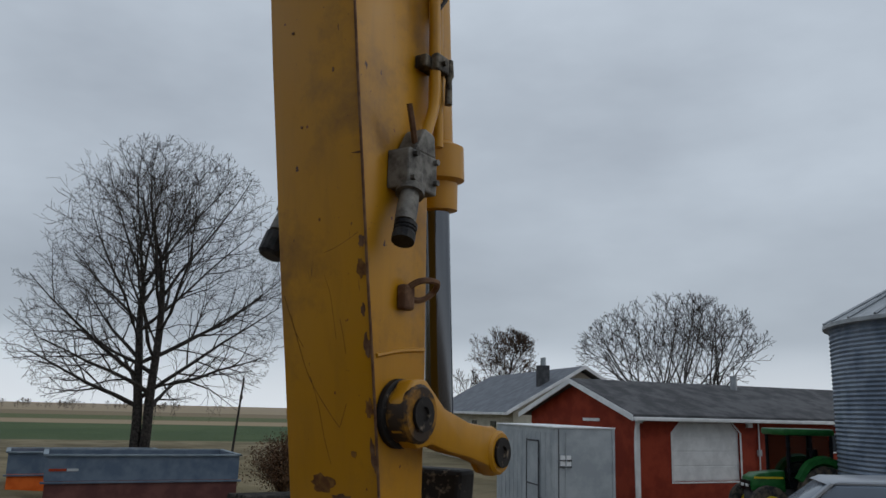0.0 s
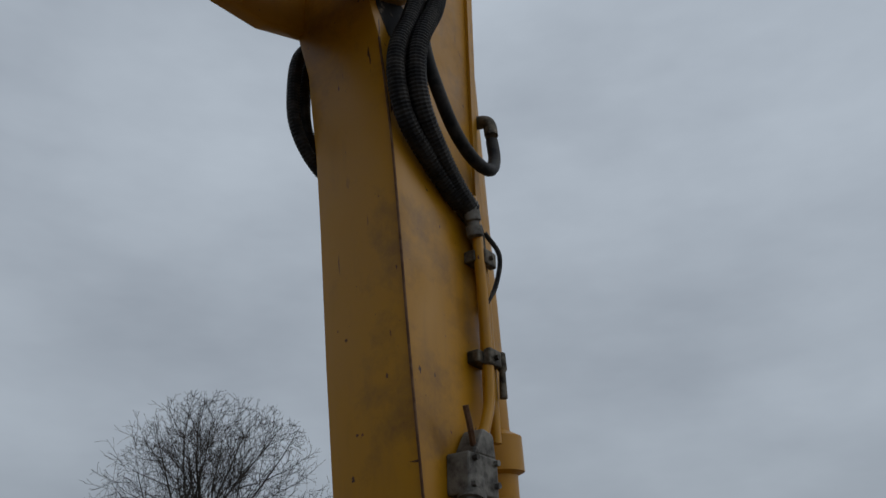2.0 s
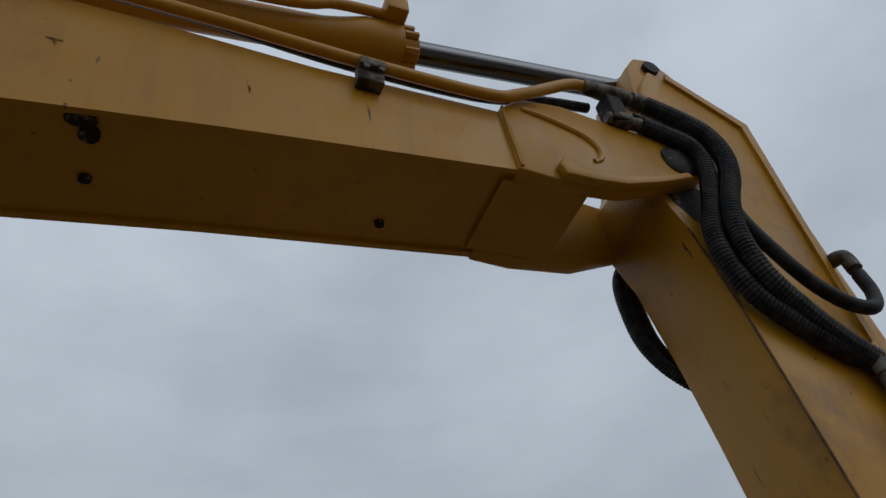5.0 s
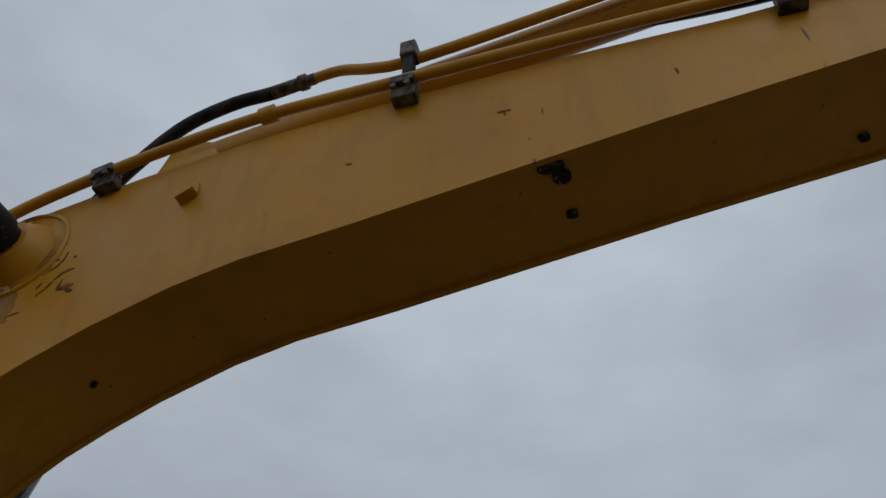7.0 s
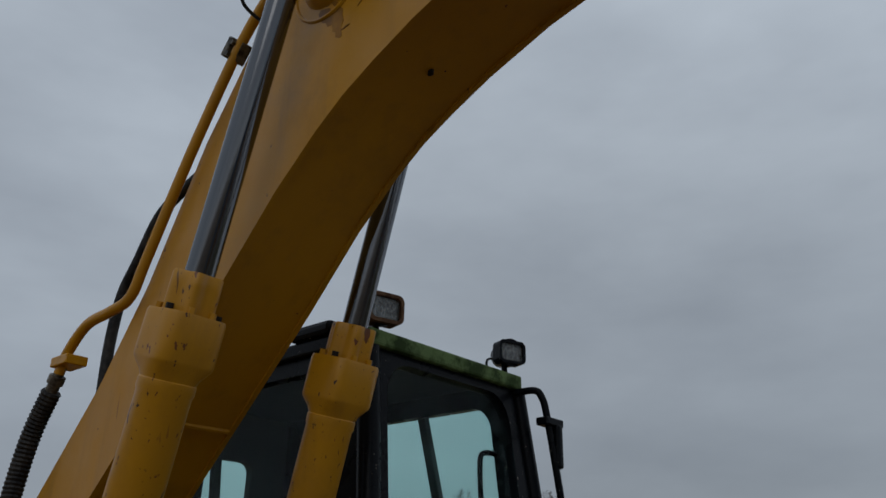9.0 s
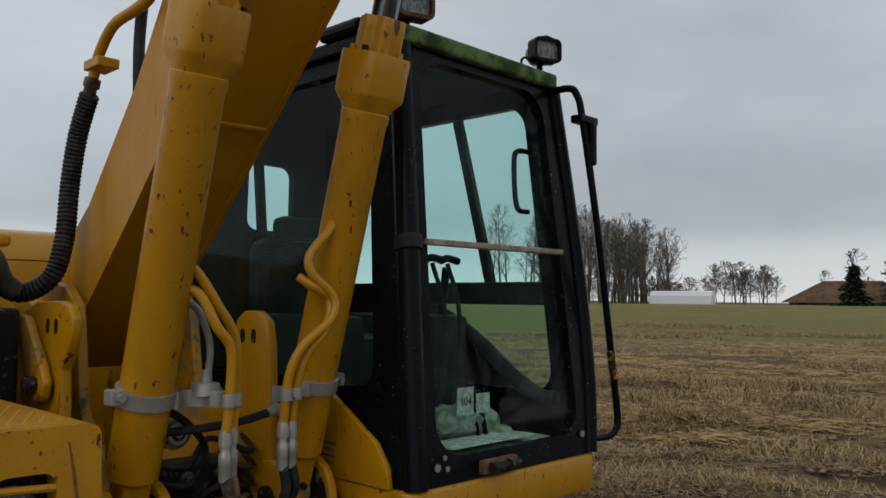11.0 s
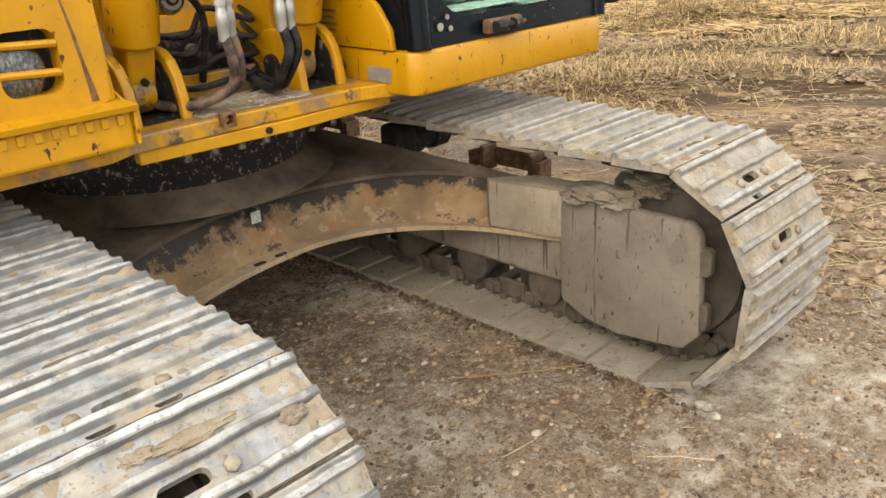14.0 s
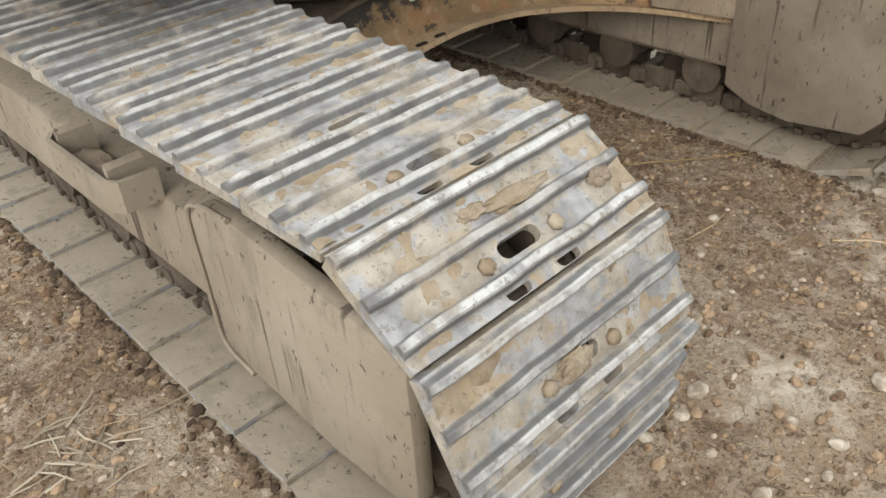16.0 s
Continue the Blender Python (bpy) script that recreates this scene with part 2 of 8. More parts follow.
    s.l.new(s.math("MULTIPLY", u, 1.3), join.inputs[0])
    s.l.new(s.math("MULTIPLY", v, 0.24), join.inputs[1])
    plain, s.co = s.co, join.outputs[0]
    furrow, crest = s.noise(1.0, 5, 0.62), s.noise(2.3, 6, 0.7)
    far_join = s.n.new("ShaderNodeCombineXYZ")
    s.l.new(s.math("MULTIPLY", u, 0.22), far_join.inputs[0])
    s.l.new(s.math("MULTIPLY", v, 0.045), far_join.inputs[1])
    s.co = far_join.outputs[0]
    swath = s.noise(1.0, 5, 0.65)
    s.co = plain
    grass = s.blend(s.math("MULTIPLY", s.step(swath, 0.46, 0.56), 0.9), grass, (0.235, 0.180, 0.068))
    belt = s.math("MULTIPLY", s.step(uw, 0.8, 3.6), s.step(uw, 22, 14))
    dirt = s.blend(s.math("MULTIPLY", belt, 0.7), dirt, (0.150, 0.080, 0.038))
    dirt = s.blend(s.math("MULTIPLY", s.math("MULTIPLY", s.step(furrow, 0.46, 0.55), belt), 0.85), dirt, (0.060, 0.036, 0.020))
    dirt = s.blend(s.math("MULTIPLY", s.math("MULTIPLY", s.step(crest, 0.52, 0.60), belt), 0.7), dirt, (0.34, 0.222, 0.105))
    stub = s.blend(s.math("MULTIPLY", s.math("MULTIPLY", s.step(furrow, 0.48, 0.58), belt), 0.85), stub, (0.055, 0.032, 0.018))
    c = s.blend(s.step(uw, 6.5, 13.0), dirt, stub)
    uf = s.math("ADD", u, s.math("MULTIPLY", wob, 0.8))
    c = s.blend(s.step(uf, 24, 32), c, s.blend(s.step(s.noise(0.9, 6, 0.7, (1, 2.2, 1)), 0.4, 0.6), (0.13, 0.095, 0.038), (0.25, 0.19, 0.085)))
    c = s.blend(s.math("MULTIPLY", s.step(uf, 38, 48), 0.75), c, (0.165, 0.150, 0.036))
    c = s.blend(s.step(uf, 62, 90), c, grass)
    # the farm side: lawn, green and tan strips out to the horizon
    yw = s.math("ADD", s.math("MULTIPLY", y, 0.62), s.math("MULTIPLY", x, -0.78))
    lawn = s.blend(s.step(s.noise(0.4, 5), 0.4, 0.6), (0.16, 0.13, 0.07), (0.27, 0.22, 0.13))
    d1 = s.math("MULTIPLY", s.step(yw, 14, 22), s.step(y, -8, 8))
    d2 = s.step(yw, 68, 70)
    d3 = s.step(yw, 122, 126)
    d4 = s.step(yw, 150, 160)
    d5 = s.step(yw, 205, 215)
    d6 = s.step(yw, 300, 320)
    tan = (0.33, 0.25, 0.155)
    g = s.blend(d1, c, lawn)
    g = s.blend(d2, g, far_grass)
    g = s.blend(d3, g, tan)
    g = s.blend(d4, g, (0.11, 0.125, 0.05))
    g = s.blend(d5, g, (0.22, 0.165, 0.10))
    g = s.blend(d6, g, (0.33, 0.26, 0.17))
    s.base(s.blend(0.12, g, (0.0, 0.0, 0.0)))
    h = s.math("ADD", s.math("MULTIPLY", n2, 1.0), s.math("MULTIPLY", s.noise(28, 6, 0.7), 0.5))
    s.bump(h, 1.0, 0.055)
    return s.m


def make_black_paint():
    s = Shader("dusty_black_paint", (0.012, 0.013, 0.015), 0.35, 0, True)
    dust = s.math("MULTIPLY", s.step(s.noise(60, 5, 0.7), 0.655, 0.69), 0.7)
    s.b.inputs["Specular IOR Level"].default_value = 0.09
    s.base(s.blend(dust, (0.004, 0.005, 0.007), (0.28, 0.25, 0.21)))
    s.rough(s.step(s.noise(5, 3), 0.3, 0.7, 0.14, 0.4))
    return s.m


def make_speckled(name, a, b, scale, rough=0.7, lo=0.42, hi=0.6, bump=0.2, metal=0.0, stretch=None, dist=0.004):
    s = Shader(name, a, rough, metal, True)
    n = s.noise(scale, 5, 0.62, stretch)
    s.base(s.blend(s.step(n, lo, hi), a, b))
    if bump:
        s.bump(s.noise(scale * 2.5, 4, 0.6, stretch), bump, dist)
    return s.m


def make_frame_paint():
    s = Shader("grimy_carbody_steel", (0.2, 0.14, 0.09), 0.75, 0, True)
    c = s.blend(s.step(s.noise(3.5, 5, 0.6), 0.36, 0.62), (0.20, 0.135, 0.085), (0.36, 0.25, 0.14))
    rust = s.step(s.noise(6, 5, 0.65), 0.56, 0.64)
    c = s.blend(s.math("MULTIPLY", rust, 0.7), c, (0.26, 0.11, 0.04))
    oil = s.step(s.noise(4.5, 6, 0.7), 0.57, 0.62)
    c = s.blend(oil, c, (0.025, 0.022, 0.02))
    s.base(c)
    s.bump(s.noise(40, 5, 0.65), 0.35, 0.005)
    return s.m


def make_glass(name, tint, rough=0.0):
    m = bpy.data.materials.new(name)
    m.use_nodes = True
    n, l = m.node_tree.nodes, m.node_tree.links
    n.clear()
    out = n.new("ShaderNodeOutputMaterial")
    clear = n.new("ShaderNodeBsdfTransparent")
    clear.inputs["Color"].default_value = (*tint, 1)
    gloss = n.new("ShaderNodeBsdfGlossy")
    gloss.inputs["Roughness"].default_value = rough
    face = n.new("ShaderNodeLayerWeight")
    face.inputs["Blend"].default_value = 0.3
    fres = n.new("ShaderNodeMapRange")
    fres.inputs["From Min"].default_value = 0.3
    fres.inputs["To Min"].default_value = 0.012
    fres.inputs["To Max"].default_value = 0.09
    l.new(face.outputs["Facing"], fres.inputs["Value"])
    mix = n.new("ShaderNodeMixShader")
    l.new(fres.outputs[0], mix.inputs[0])
    l.new(clear.outputs[0], mix.inputs[1])
    l.new(gloss.outputs[0], mix.inputs[2])
    l.new(mix.outputs[0], out.inputs["Surface"])
    return m


YELLOW = make_yellow()
DIRTYYELLOW = make_yellow("grimy_yellow_paint", 1.0)
CHIPPED = make_yellow("chipped_yellow_paint", 0.0, 0.642, 0.68)
SCUFFED = make_yellow("scuffed_stick_paint", 0.0, 0.70, 0.70, 0.85)
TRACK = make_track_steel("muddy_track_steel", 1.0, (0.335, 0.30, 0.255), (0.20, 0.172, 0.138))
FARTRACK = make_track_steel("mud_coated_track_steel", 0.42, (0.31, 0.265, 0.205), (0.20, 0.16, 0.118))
GROUND = make_ground()
BLACK = make_black_paint()
CLAY = make_mud("dried_grey_clay", (0.28, 0.24, 0.19), (0.20, 0.165, 0.125), 1.0, 0.85)
CARBODY = make_frame_paint()


def make_web_paint():
    s = Shader("worn_web_paint", (0.3, 0.17, 0.08), 0.75, 0, True)
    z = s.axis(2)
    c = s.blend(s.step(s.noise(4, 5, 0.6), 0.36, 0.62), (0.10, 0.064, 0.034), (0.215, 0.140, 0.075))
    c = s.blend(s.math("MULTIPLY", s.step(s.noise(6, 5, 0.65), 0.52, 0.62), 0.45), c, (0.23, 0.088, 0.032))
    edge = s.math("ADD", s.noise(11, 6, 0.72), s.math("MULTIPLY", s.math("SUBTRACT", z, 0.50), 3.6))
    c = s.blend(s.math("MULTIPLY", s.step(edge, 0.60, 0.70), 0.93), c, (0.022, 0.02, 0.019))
    c = s.blend(s.math("MULTIPLY", s.step(s.noise(9, 6, 0.75, (1, 1, 1.6)), 0.575, 0.62), 0.85), c, (0.028, 0.024, 0.021))
    dust = s.step(s.noise(13, 5, 0.7), 0.58, 0.66)
    c = s.blend(s.math("MULTIPLY", dust, 0.5), c, (0.29, 0.225, 0.155))
    s.base(c)
    s.bump(s.noise(40, 5, 0.65), 0.35, 0.005)
    return s.m


WEB = make_web_paint()
GUARDMUD = make_mud("streaked_grey_brown_mud", (0.225, 0.19, 0.15), (0.15, 0.122, 0.094), 1.3, 0.95)
PLATEDIRT = make_mud("oily_brown_plate", (0.15, 0.11, 0.077), (0.045, 0.034, 0.026), 1.4, 0.6)
BROWNMUD = make_mud("dull_brown_mud", (0.24, 0.19, 0.145), (0.13, 0.10, 0.075), 2.0, 0.7)
STREAKY = make_mud("streaked_brown_mud", (0.29, 0.235, 0.175), (0.19, 0.15, 0.11), 1.8, 0.9)
# mud in the track's recesses, with its shade mixed into the colour
IDLERMUD = make_mud("shaded_dark_mud", (0.12, 0.095, 0.072), (0.06, 0.047, 0.036), 3.0, 0.6)
CAKE = make_mud("crumbly_mud_cake", (0.30, 0.25, 0.19), (0.19, 0.14, 0.09), 5.0, 0.6)
FLANGE = make_mud("dusty_rusty_flange", (0.34, 0.245, 0.155), (0.20, 0.14, 0.085), 1.6, 0.6)
RINGDIRT = make_speckled("caked_black_grease", (0.014, 0.012, 0.011), (0.20, 0.15, 0.11), 48, 0.75, 0.57, 0.65, 0.7)
GREASE = make_speckled("greasy_black_steel", (0.013, 0.011, 0.010), (0.19, 0.15, 0.11), 30, 0.6, 0.58, 0.70)
STEEL = make_speckled("zinc_plated_steel", (0.25, 0.243, 0.225), (0.37, 0.36, 0.335), 14, 0.5, 0.3, 0.7, bump=0.05, metal=0.55)
CHROME = material("chromed_rod", (0.13, 0.135, 0.145), 0.14, 1.0)
DARKSTEEL = make_speckled("oily_steel", (0.026, 0.022, 0.017), (0.145, 0.125, 0.095), 26, 0.5, 0.40, 0.62, 0.1, 0.4)
VALVESTEEL = make_speckled("weathered_cast_steel", (0.05, 0.046, 0.04), (0.20, 0.19, 0.17), 22, 0.55, 0.36, 0.62, 0.15, 0.3)
RUBBER = make_speckled("black_hose_rubber", (0.006, 0.006, 0.007), (0.026, 0.024, 0.022), 22, 0.55, bump=0.1)
DIRTYHOSE = make_speckled("mud_stained_hose_rubber", (0.035, 0.026, 0.022), (0.15, 0.095, 0.07), 16, 0.7, bump=0.2)
GREYRUBBER = make_speckled("sun_bleached_hose_cover", (0.05, 0.05, 0.052), (0.10, 0.098, 0.095), 14, 0.6, bump=0.1)
GLASS = make_glass("green_tinted_glass", (0.865, 0.97, 0.955))
LENS = make_speckled("fluted_lamp_lens", (0.075, 0.077, 0.075), (0.23, 0.235, 0.23), 30, 0.2, bump=0.6, stretch=(5, 5, 2.2), metal=0.9)
INTERIOR = make_speckled("dark_grey_cab_trim", (0.011, 0.013, 0.014), (0.026, 0.029, 0.030), 8, 0.7, bump=0)
ALGAE = make_speckled("algae_stained_roof_edge", (0.03, 0.055, 0.014), (0.13, 0.20, 0.075), 12, 0.8)
PAPER = make_speckled("grubby_paper", (0.30, 0.32, 0.26), (0.52, 0.55, 0.46), 30, 0.8, bump=0)
RAG = make_speckled("pale_greenish_rag", (0.12, 0.14, 0.10), (0.30, 0.33, 0.26), 18, 0.9)
LEDGE = make_speckled("pale_green_sheet", (0.22, 0.26, 0.19), (0.34, 0.38, 0.29), 9, 0.8, bump=0)
RUST = make_speckled("rusty_bracket_steel", (0.09, 0.045, 0.025), (0.16, 0.09, 0.05), 25, 0.8)


def make_pieces(name, a, b, rough=0.85):
    """One tint per loose piece."""
    s = Shader(name, a, rough, 0, True)
    geo = s.n.new("ShaderNodeNewGeometry")
    s.base(s.blend(geo.outputs["Random Per Island"], a, b))
    return s.m


STRAW = make_pieces("dry_straw", (0.19, 0.13, 0.068), (0.42, 0.32, 0.195))
PALESTRAW = make_pieces("bleached_straw", (0.20, 0.165, 0.12), (0.40, 0.35, 0.275))
RESIDUE = make_pieces("weathered_corn_stalks", (0.080, 0.046, 0.022), (0.50, 0.342, 0.165))
STONE = make_pieces("dusty_fieldstone", (0.17, 0.125, 0.088), (0.38, 0.315, 0.25))
PALESTONE = make_speckled("pale_fieldstone", (0.20, 0.16, 0.12), (0.40, 0.35, 0.285), 26, 0.9)
CLOD = make_speckled("damp_earth_clods", (0.11, 0.07, 0.043), (0.28, 0.195, 0.125), 14, 0.95, bump=0.5)
DARKCLOD = make_speckled("wet_black_earth", (0.045, 0.03, 0.02), (0.13, 0.09, 0.06), 20, 0.95, bump=0.5)
TWIGBARK = make_speckled("grey_brown_bark", (0.075, 0.062, 0.052), (0.15, 0.125, 0.105), 0.6, 0.9, bump=0)
BARK = make_speckled("dark_bark", (0.018, 0.016, 0.015), (0.05, 0.043, 0.038), 6, 0.9)


# ---- mesh helpers ----
def part(name, bm, mat, parent=None, label="", smooth=False):
    me = bpy.data.meshes.new(name)
    bm.normal_update()
    bm.to_mesh(me)
    bm.free()
    me.materials.append(mat)
    if smooth:
        me.polygons.foreach_set("use_smooth", [True] * len(me.polygons))
        me.set_sharp_from_angle(angle=radians(38))
    ob = new(name, me)
    if parent is not None:
        ob.parent = parent
    if label:
        ob["label"] = label
    return ob


def empty(name, at=(0, 0, 0)):
    ob = new(name)
    ob.empty_display_size = 0.1
    ob.location = at
    return ob


def add_box(bm, lo, hi, m=None, bevel=0.0):
    r = bmesh.ops.create_cube(bm, size=1.0)
    c = [(a + b) / 2 for a, b in zip(lo, hi)]
    d = [max(b - a, 1e-4) for a, b in zip(lo, hi)]
    bmesh.ops.transform(bm, matrix=Matrix.LocRotScale(c, None, d), verts=r["verts"])
    if m is not None:
        bmesh.ops.transform(bm, matrix=m, verts=r["verts"])
    if bevel:
        edges = list({e for v in r["verts"] for e in v.link_edges})
        bmesh.ops.bevel(bm, geom=edges, offset=bevel, segments=2, affect="EDGES", profile=0.5)
    return bm


def box(lo, hi, m=None, bevel=0.0):
    return add_box(bmesh.new(), lo, hi, m, bevel)


def add_rod(bm, a, b, r1, r2=None, sides=16, caps=True):
    a, b = Vector(a), Vector(b)
    d = b - a
    r2 = r1 if r2 is None else r2
    m = Matrix.Translation((a + b) / 2) @ d.to_track_quat("Z", "Y").to_matrix().to_4x4()
    bmesh.ops.create_cone(bm, cap_ends=caps, segments=sides, radius1=r1, radius2=r2, depth=d.length, matrix=m)
    return bm


def rod(a, b, r1, r2=None, sides=16):
    return add_rod(bmesh.new(), a, b, r1, r2, sides)


def lathe(a, b, profile, sides=24):
    """Rings (distance along a-b in metres, radius) turned about the line a-b."""
    bm = bmesh.new()
    a, b = Vector(a), Vector(b)
    q = (b - a).to_track_quat("Z", "Y")
    rings = []
    for d, r in profile:
        rings.append([bm.verts.new(a + q @ Vector((r * math.cos(t), r * math.sin(t), d)))
                      for t in (2 * math.pi * k / sides for k in range(sides))])
    for p, n in zip(rings, rings[1:]):
        for k in range(sides):
            bm.faces.new((p[k], p[(k + 1) % sides], n[(k + 1) % sides], n[k]))
    bm.faces.new(rings[0][::-1])
    bm.faces.new(rings[-1])
    return bm


def smooth_path(pts, steps=6):
    """A Catmull-Rom curve through the points."""
    pts = [Vector(p) for p in pts]
    ext = [2 * pts[0] - pts[1], *pts, 2 * pts[-1] - pts[-2]]
    out = []
    for k in range(1, len(ext) - 2):
        p0, p1, p2, p3 = ext[k - 1:k + 3]
        for j in range(steps):
            t = j / steps
            out.append(0.5 * (2 * p1 + (p2 - p0) * t + (2 * p0 - 5 * p1 + 4 * p2 - p3) * t * t
                              + (3 * p1 - p0 - 3 * p2 + p3) * t ** 3))
    out.append(pts[-1])
    return out


def add_tube(bm, pts, r, sides=10, ribs=0.0, closed=False):
    """A tube along the points; ribs: height of ring ribs on every second ring."""
    pts = [Vector(p) for p in pts]
    up = Vector((0.31, 0.17, 0.93))
    rings = []
    last = None
    for k, p in enumerate(pts):
        t = (pts[min(k + 1, len(pts) - 1)] - pts[max(k - 1, 0)]).normalized()
        side = t.cross(up) if last is None else last - t * last.dot(t)
        side.normalize()
        last = side
        oth = t.cross(side)
        rr = r + (ribs if k % 2 else 0.0)
        rings.append([bm.verts.new(p + rr * (math.cos(a) * side + math.sin(a) * oth))
                      for a in (2 * math.pi * j / sides for j in range(sides))])
    for p, n in zip(rings, rings[1:]):
        for k in range(sides):
            bm.faces.new((p[k], p[(k + 1) % sides], n[(k + 1) % sides], n[k]))
    bm.faces.new(rings[0][::-1])
    bm.faces.new(rings[-1])
    return bm


def tube(pts, r, sides=10, steps=6, ribs=0.0, pitch=0.012):
    path = smooth_path(pts, steps)
    if ribs:
        # even spacing along the path for the coil guard
        acc, out, left = 0.0, [path[0]], pitch
        for a, b in zip(path, path[1:]):
            d = (b - a).length
            pos = 0.0
            while d - pos >= left:
                pos += left
                out.append(a.lerp(b, pos / d))
                left = pitch
            left -= d - pos
        path = out
    return add_tube(bmesh.new(), path, r, sides, ribs)


def prism(pts, x0, x1, bevel=0.0, axis=0):
    """A plate: the outline (two coordinates) extruded from x0 to x1 along an axis."""
    bm = bmesh.new()

    def place(u, v, w):
        return ((w, u, v), (u, w, v), (u, v, w))[axis]
    lo = [bm.verts.new(place(u, v, x0)) for u, v in pts]
    hi = [bm.verts.new(place(u, v, x1)) for u, v in pts]
    bm.faces.new(lo[::-1])
    bm.faces.new(hi)
    for k in range(len(pts)):
        j = (k + 1) % len(pts)
        bm.faces.new((lo[k], lo[j], hi[j], hi[k]))
    bmesh.ops.recalc_face_normals(bm, faces=bm.faces)
    if bevel:
        edges = [e for e in bm.edges if e.calc_face_angle(0) > 0.5]
        bmesh.ops.bevel(bm, geom=edges, offset=bevel, segments=2, affect="EDGES", profile=0.5)
    return bm


def rounded(cx, cy, w, h, r, n=5):
    pts = []
    for sx, sy, a0 in ((1, 1, 0), (-1, 1, 90), (-1, -1, 180), (1, -1, 270)):
        for k in range(n + 1):
            a = radians(a0 + 90 * k / n)
            pts.append((cx + sx * (w / 2 - r) + r * math.cos(a), cy + sy * (h / 2 - r) + r * math.sin(a)))
    return pts


def holed(outer, inner, place, depth):
    """A plate with one opening: two outlines of equal count, placed by place(u, v, w), w from 0 to depth."""
    bm = bmesh.new()
    rows = [[bm.verts.new(place(u, v, w)) for u, v in pts] for pts, w in ((outer, 0), (inner, 0), (inner, depth), (outer, depth))]
    n = len(outer)
    for a, b in ((0, 1), (1, 2), (2, 3), (3, 0)):
        for k in range(n):
            j = (k + 1) % n
            bm.faces.new((rows[a][k], rows[a][j], rows[b][j], rows[b][k]))
    bmesh.ops.recalc_face_normals(bm, faces=bm.faces)
    return bm


def strip(path, z0, z1, th):
    """A bent strip of plate standing on edge along a path in plan."""
    bm = bmesh.new()
    pts = [Vector((*p, 0)) for p in path]
    rows = []
    for k, p in enumerate(pts):
        t = (pts[min(k + 1, len(pts) - 1)] - pts[max(k - 1, 0)]).normalized()
        n = Vector((-t.y, t.x, 0)) * th / 2
        rows.append([bm.verts.new((q.x, q.y, z)) for q, z in ((p + n, z0), (p - n, z0), (p - n, z1), (p + n, z1))])
    for p, q in zip(rows, rows[1:]):
        for k in range(4):
            bm.faces.new((p[k], p[(k + 1) % 4], q[(k + 1) % 4], q[k]))
    bm.faces.new(rows[0][::-1])
    bm.faces.new(rows[-1])
    bmesh.ops.recalc_face_normals(bm, faces=bm.faces)
    return bm


def slab(pts, place, depth):
    bm = bmesh.new()
    a = [bm.verts.new(place(u, v, 0)) for u, v in pts]
    b = [bm.verts.new(place(u, v, depth)) for u, v in pts]
    bm.faces.new(a)
    bm.faces.new(b[::-1])
    for k in range(len(pts)):
        j = (k + 1) % len(pts)
        bm.faces.new((a[k], a[j], b[j], b[k]))
    bmesh.ops.recalc_face_normals(bm, faces=bm.faces)
    return bm


def quad_map(bl, br, tr, tl):
    """A map of (u, v) in 0..1 on the quad and w metres along its normal."""
    bl, br, tr, tl = map(Vector, (bl, br, tr, tl))
    nrm = (br - bl).cross(tl - bl).normalized()

    def place(u, v, w):
        return (bl * (1 - u) + br * u) * (1 - v) + (tl * (1 - u) + tr * u) * v + nrm * w
    return place


# ---- ground ----
def ease(t):
    t = min(max(t, 0.0), 1.0)
    return t * t * (3 - 2 * t)


def ground_z(x, y):
    """Level yard under the machine, falling a metre towards the farm buildings, the field behind the cab rising to a crest."""
    fall = -1.05 * ease((y - 8) / 18)
    near = 1 - ease((math.hypot(x, y) - 25) / 40)
    track_bed = ease((abs(abs(x) - 1.03) - 0.32) / 0.25) if abs(y) < 2.6 else 1.0
    rough = 0.018 * noise.noise((x * 1.7, y * 1.7, 3.0)) + 0.010 * noise.noise((x * 5.2, y * 5.2, 8.0))
    rough += (0.010 * noise.noise((x * 11.0, y * 11.0, 5.0)) + 0.006 * noise.noise((x * 21.0, y * 21.0, 7.0))) * (1 - ease((math.hypot(x, y - 1) - 3.5) / 2))
    ruts = 0.03 * noise.noise((x * 0.5, y * 0.5, 1.0)) * ease((math.hypot(x, y) - 3.5) / 3)
    u, v = -0.85 * x - 0.52 * y, 0.52 * x - 0.85 * y
    tread = 0.24 * noise.noise((u * 1.3, v * 0.22, 4.0)) + 0.10 * noise.noise((u * 3.1, v * 0.9, 9.0))
    ruts += tread * ease((u - 2.6) / 3) * (1 - ease((u - 12) / 16))
    rise = 1.38 * ease((u - 42) / 62) * (1 - ease((-v - 40) / 80))
    return fall + near * track_bed * (rough - 0.012) + near * ruts + rise


def make_ground_sheet():
    def steps(fine, limit, d0):
        v, d, out = 0.0, d0, [0.0]
        while v < limit:
            if v > fine:
                d *= 1.06
            v += d
            out.append(v)
        return out
    half = steps(4.0, 2600, 0.042)
    line = [-v for v in half[:0:-1]] + half
    bm = bmesh.new()
    grid = [[bm.verts.new((x, y, ground_z(x, y))) for x in line] for y in line]
    for r0, r1 in zip(grid, grid[1:]):
        for k in range(len(line) - 1):
            bm.faces.new((r0[k], r0[k + 1], r1[k + 1], r1[k]))
    ob = part("ground", bm, GROUND, smooth=True)
    return tagged(ob, "brown churned dirt yard running into stubble and green fields", "ground", kind="structure")


make_ground_sheet()


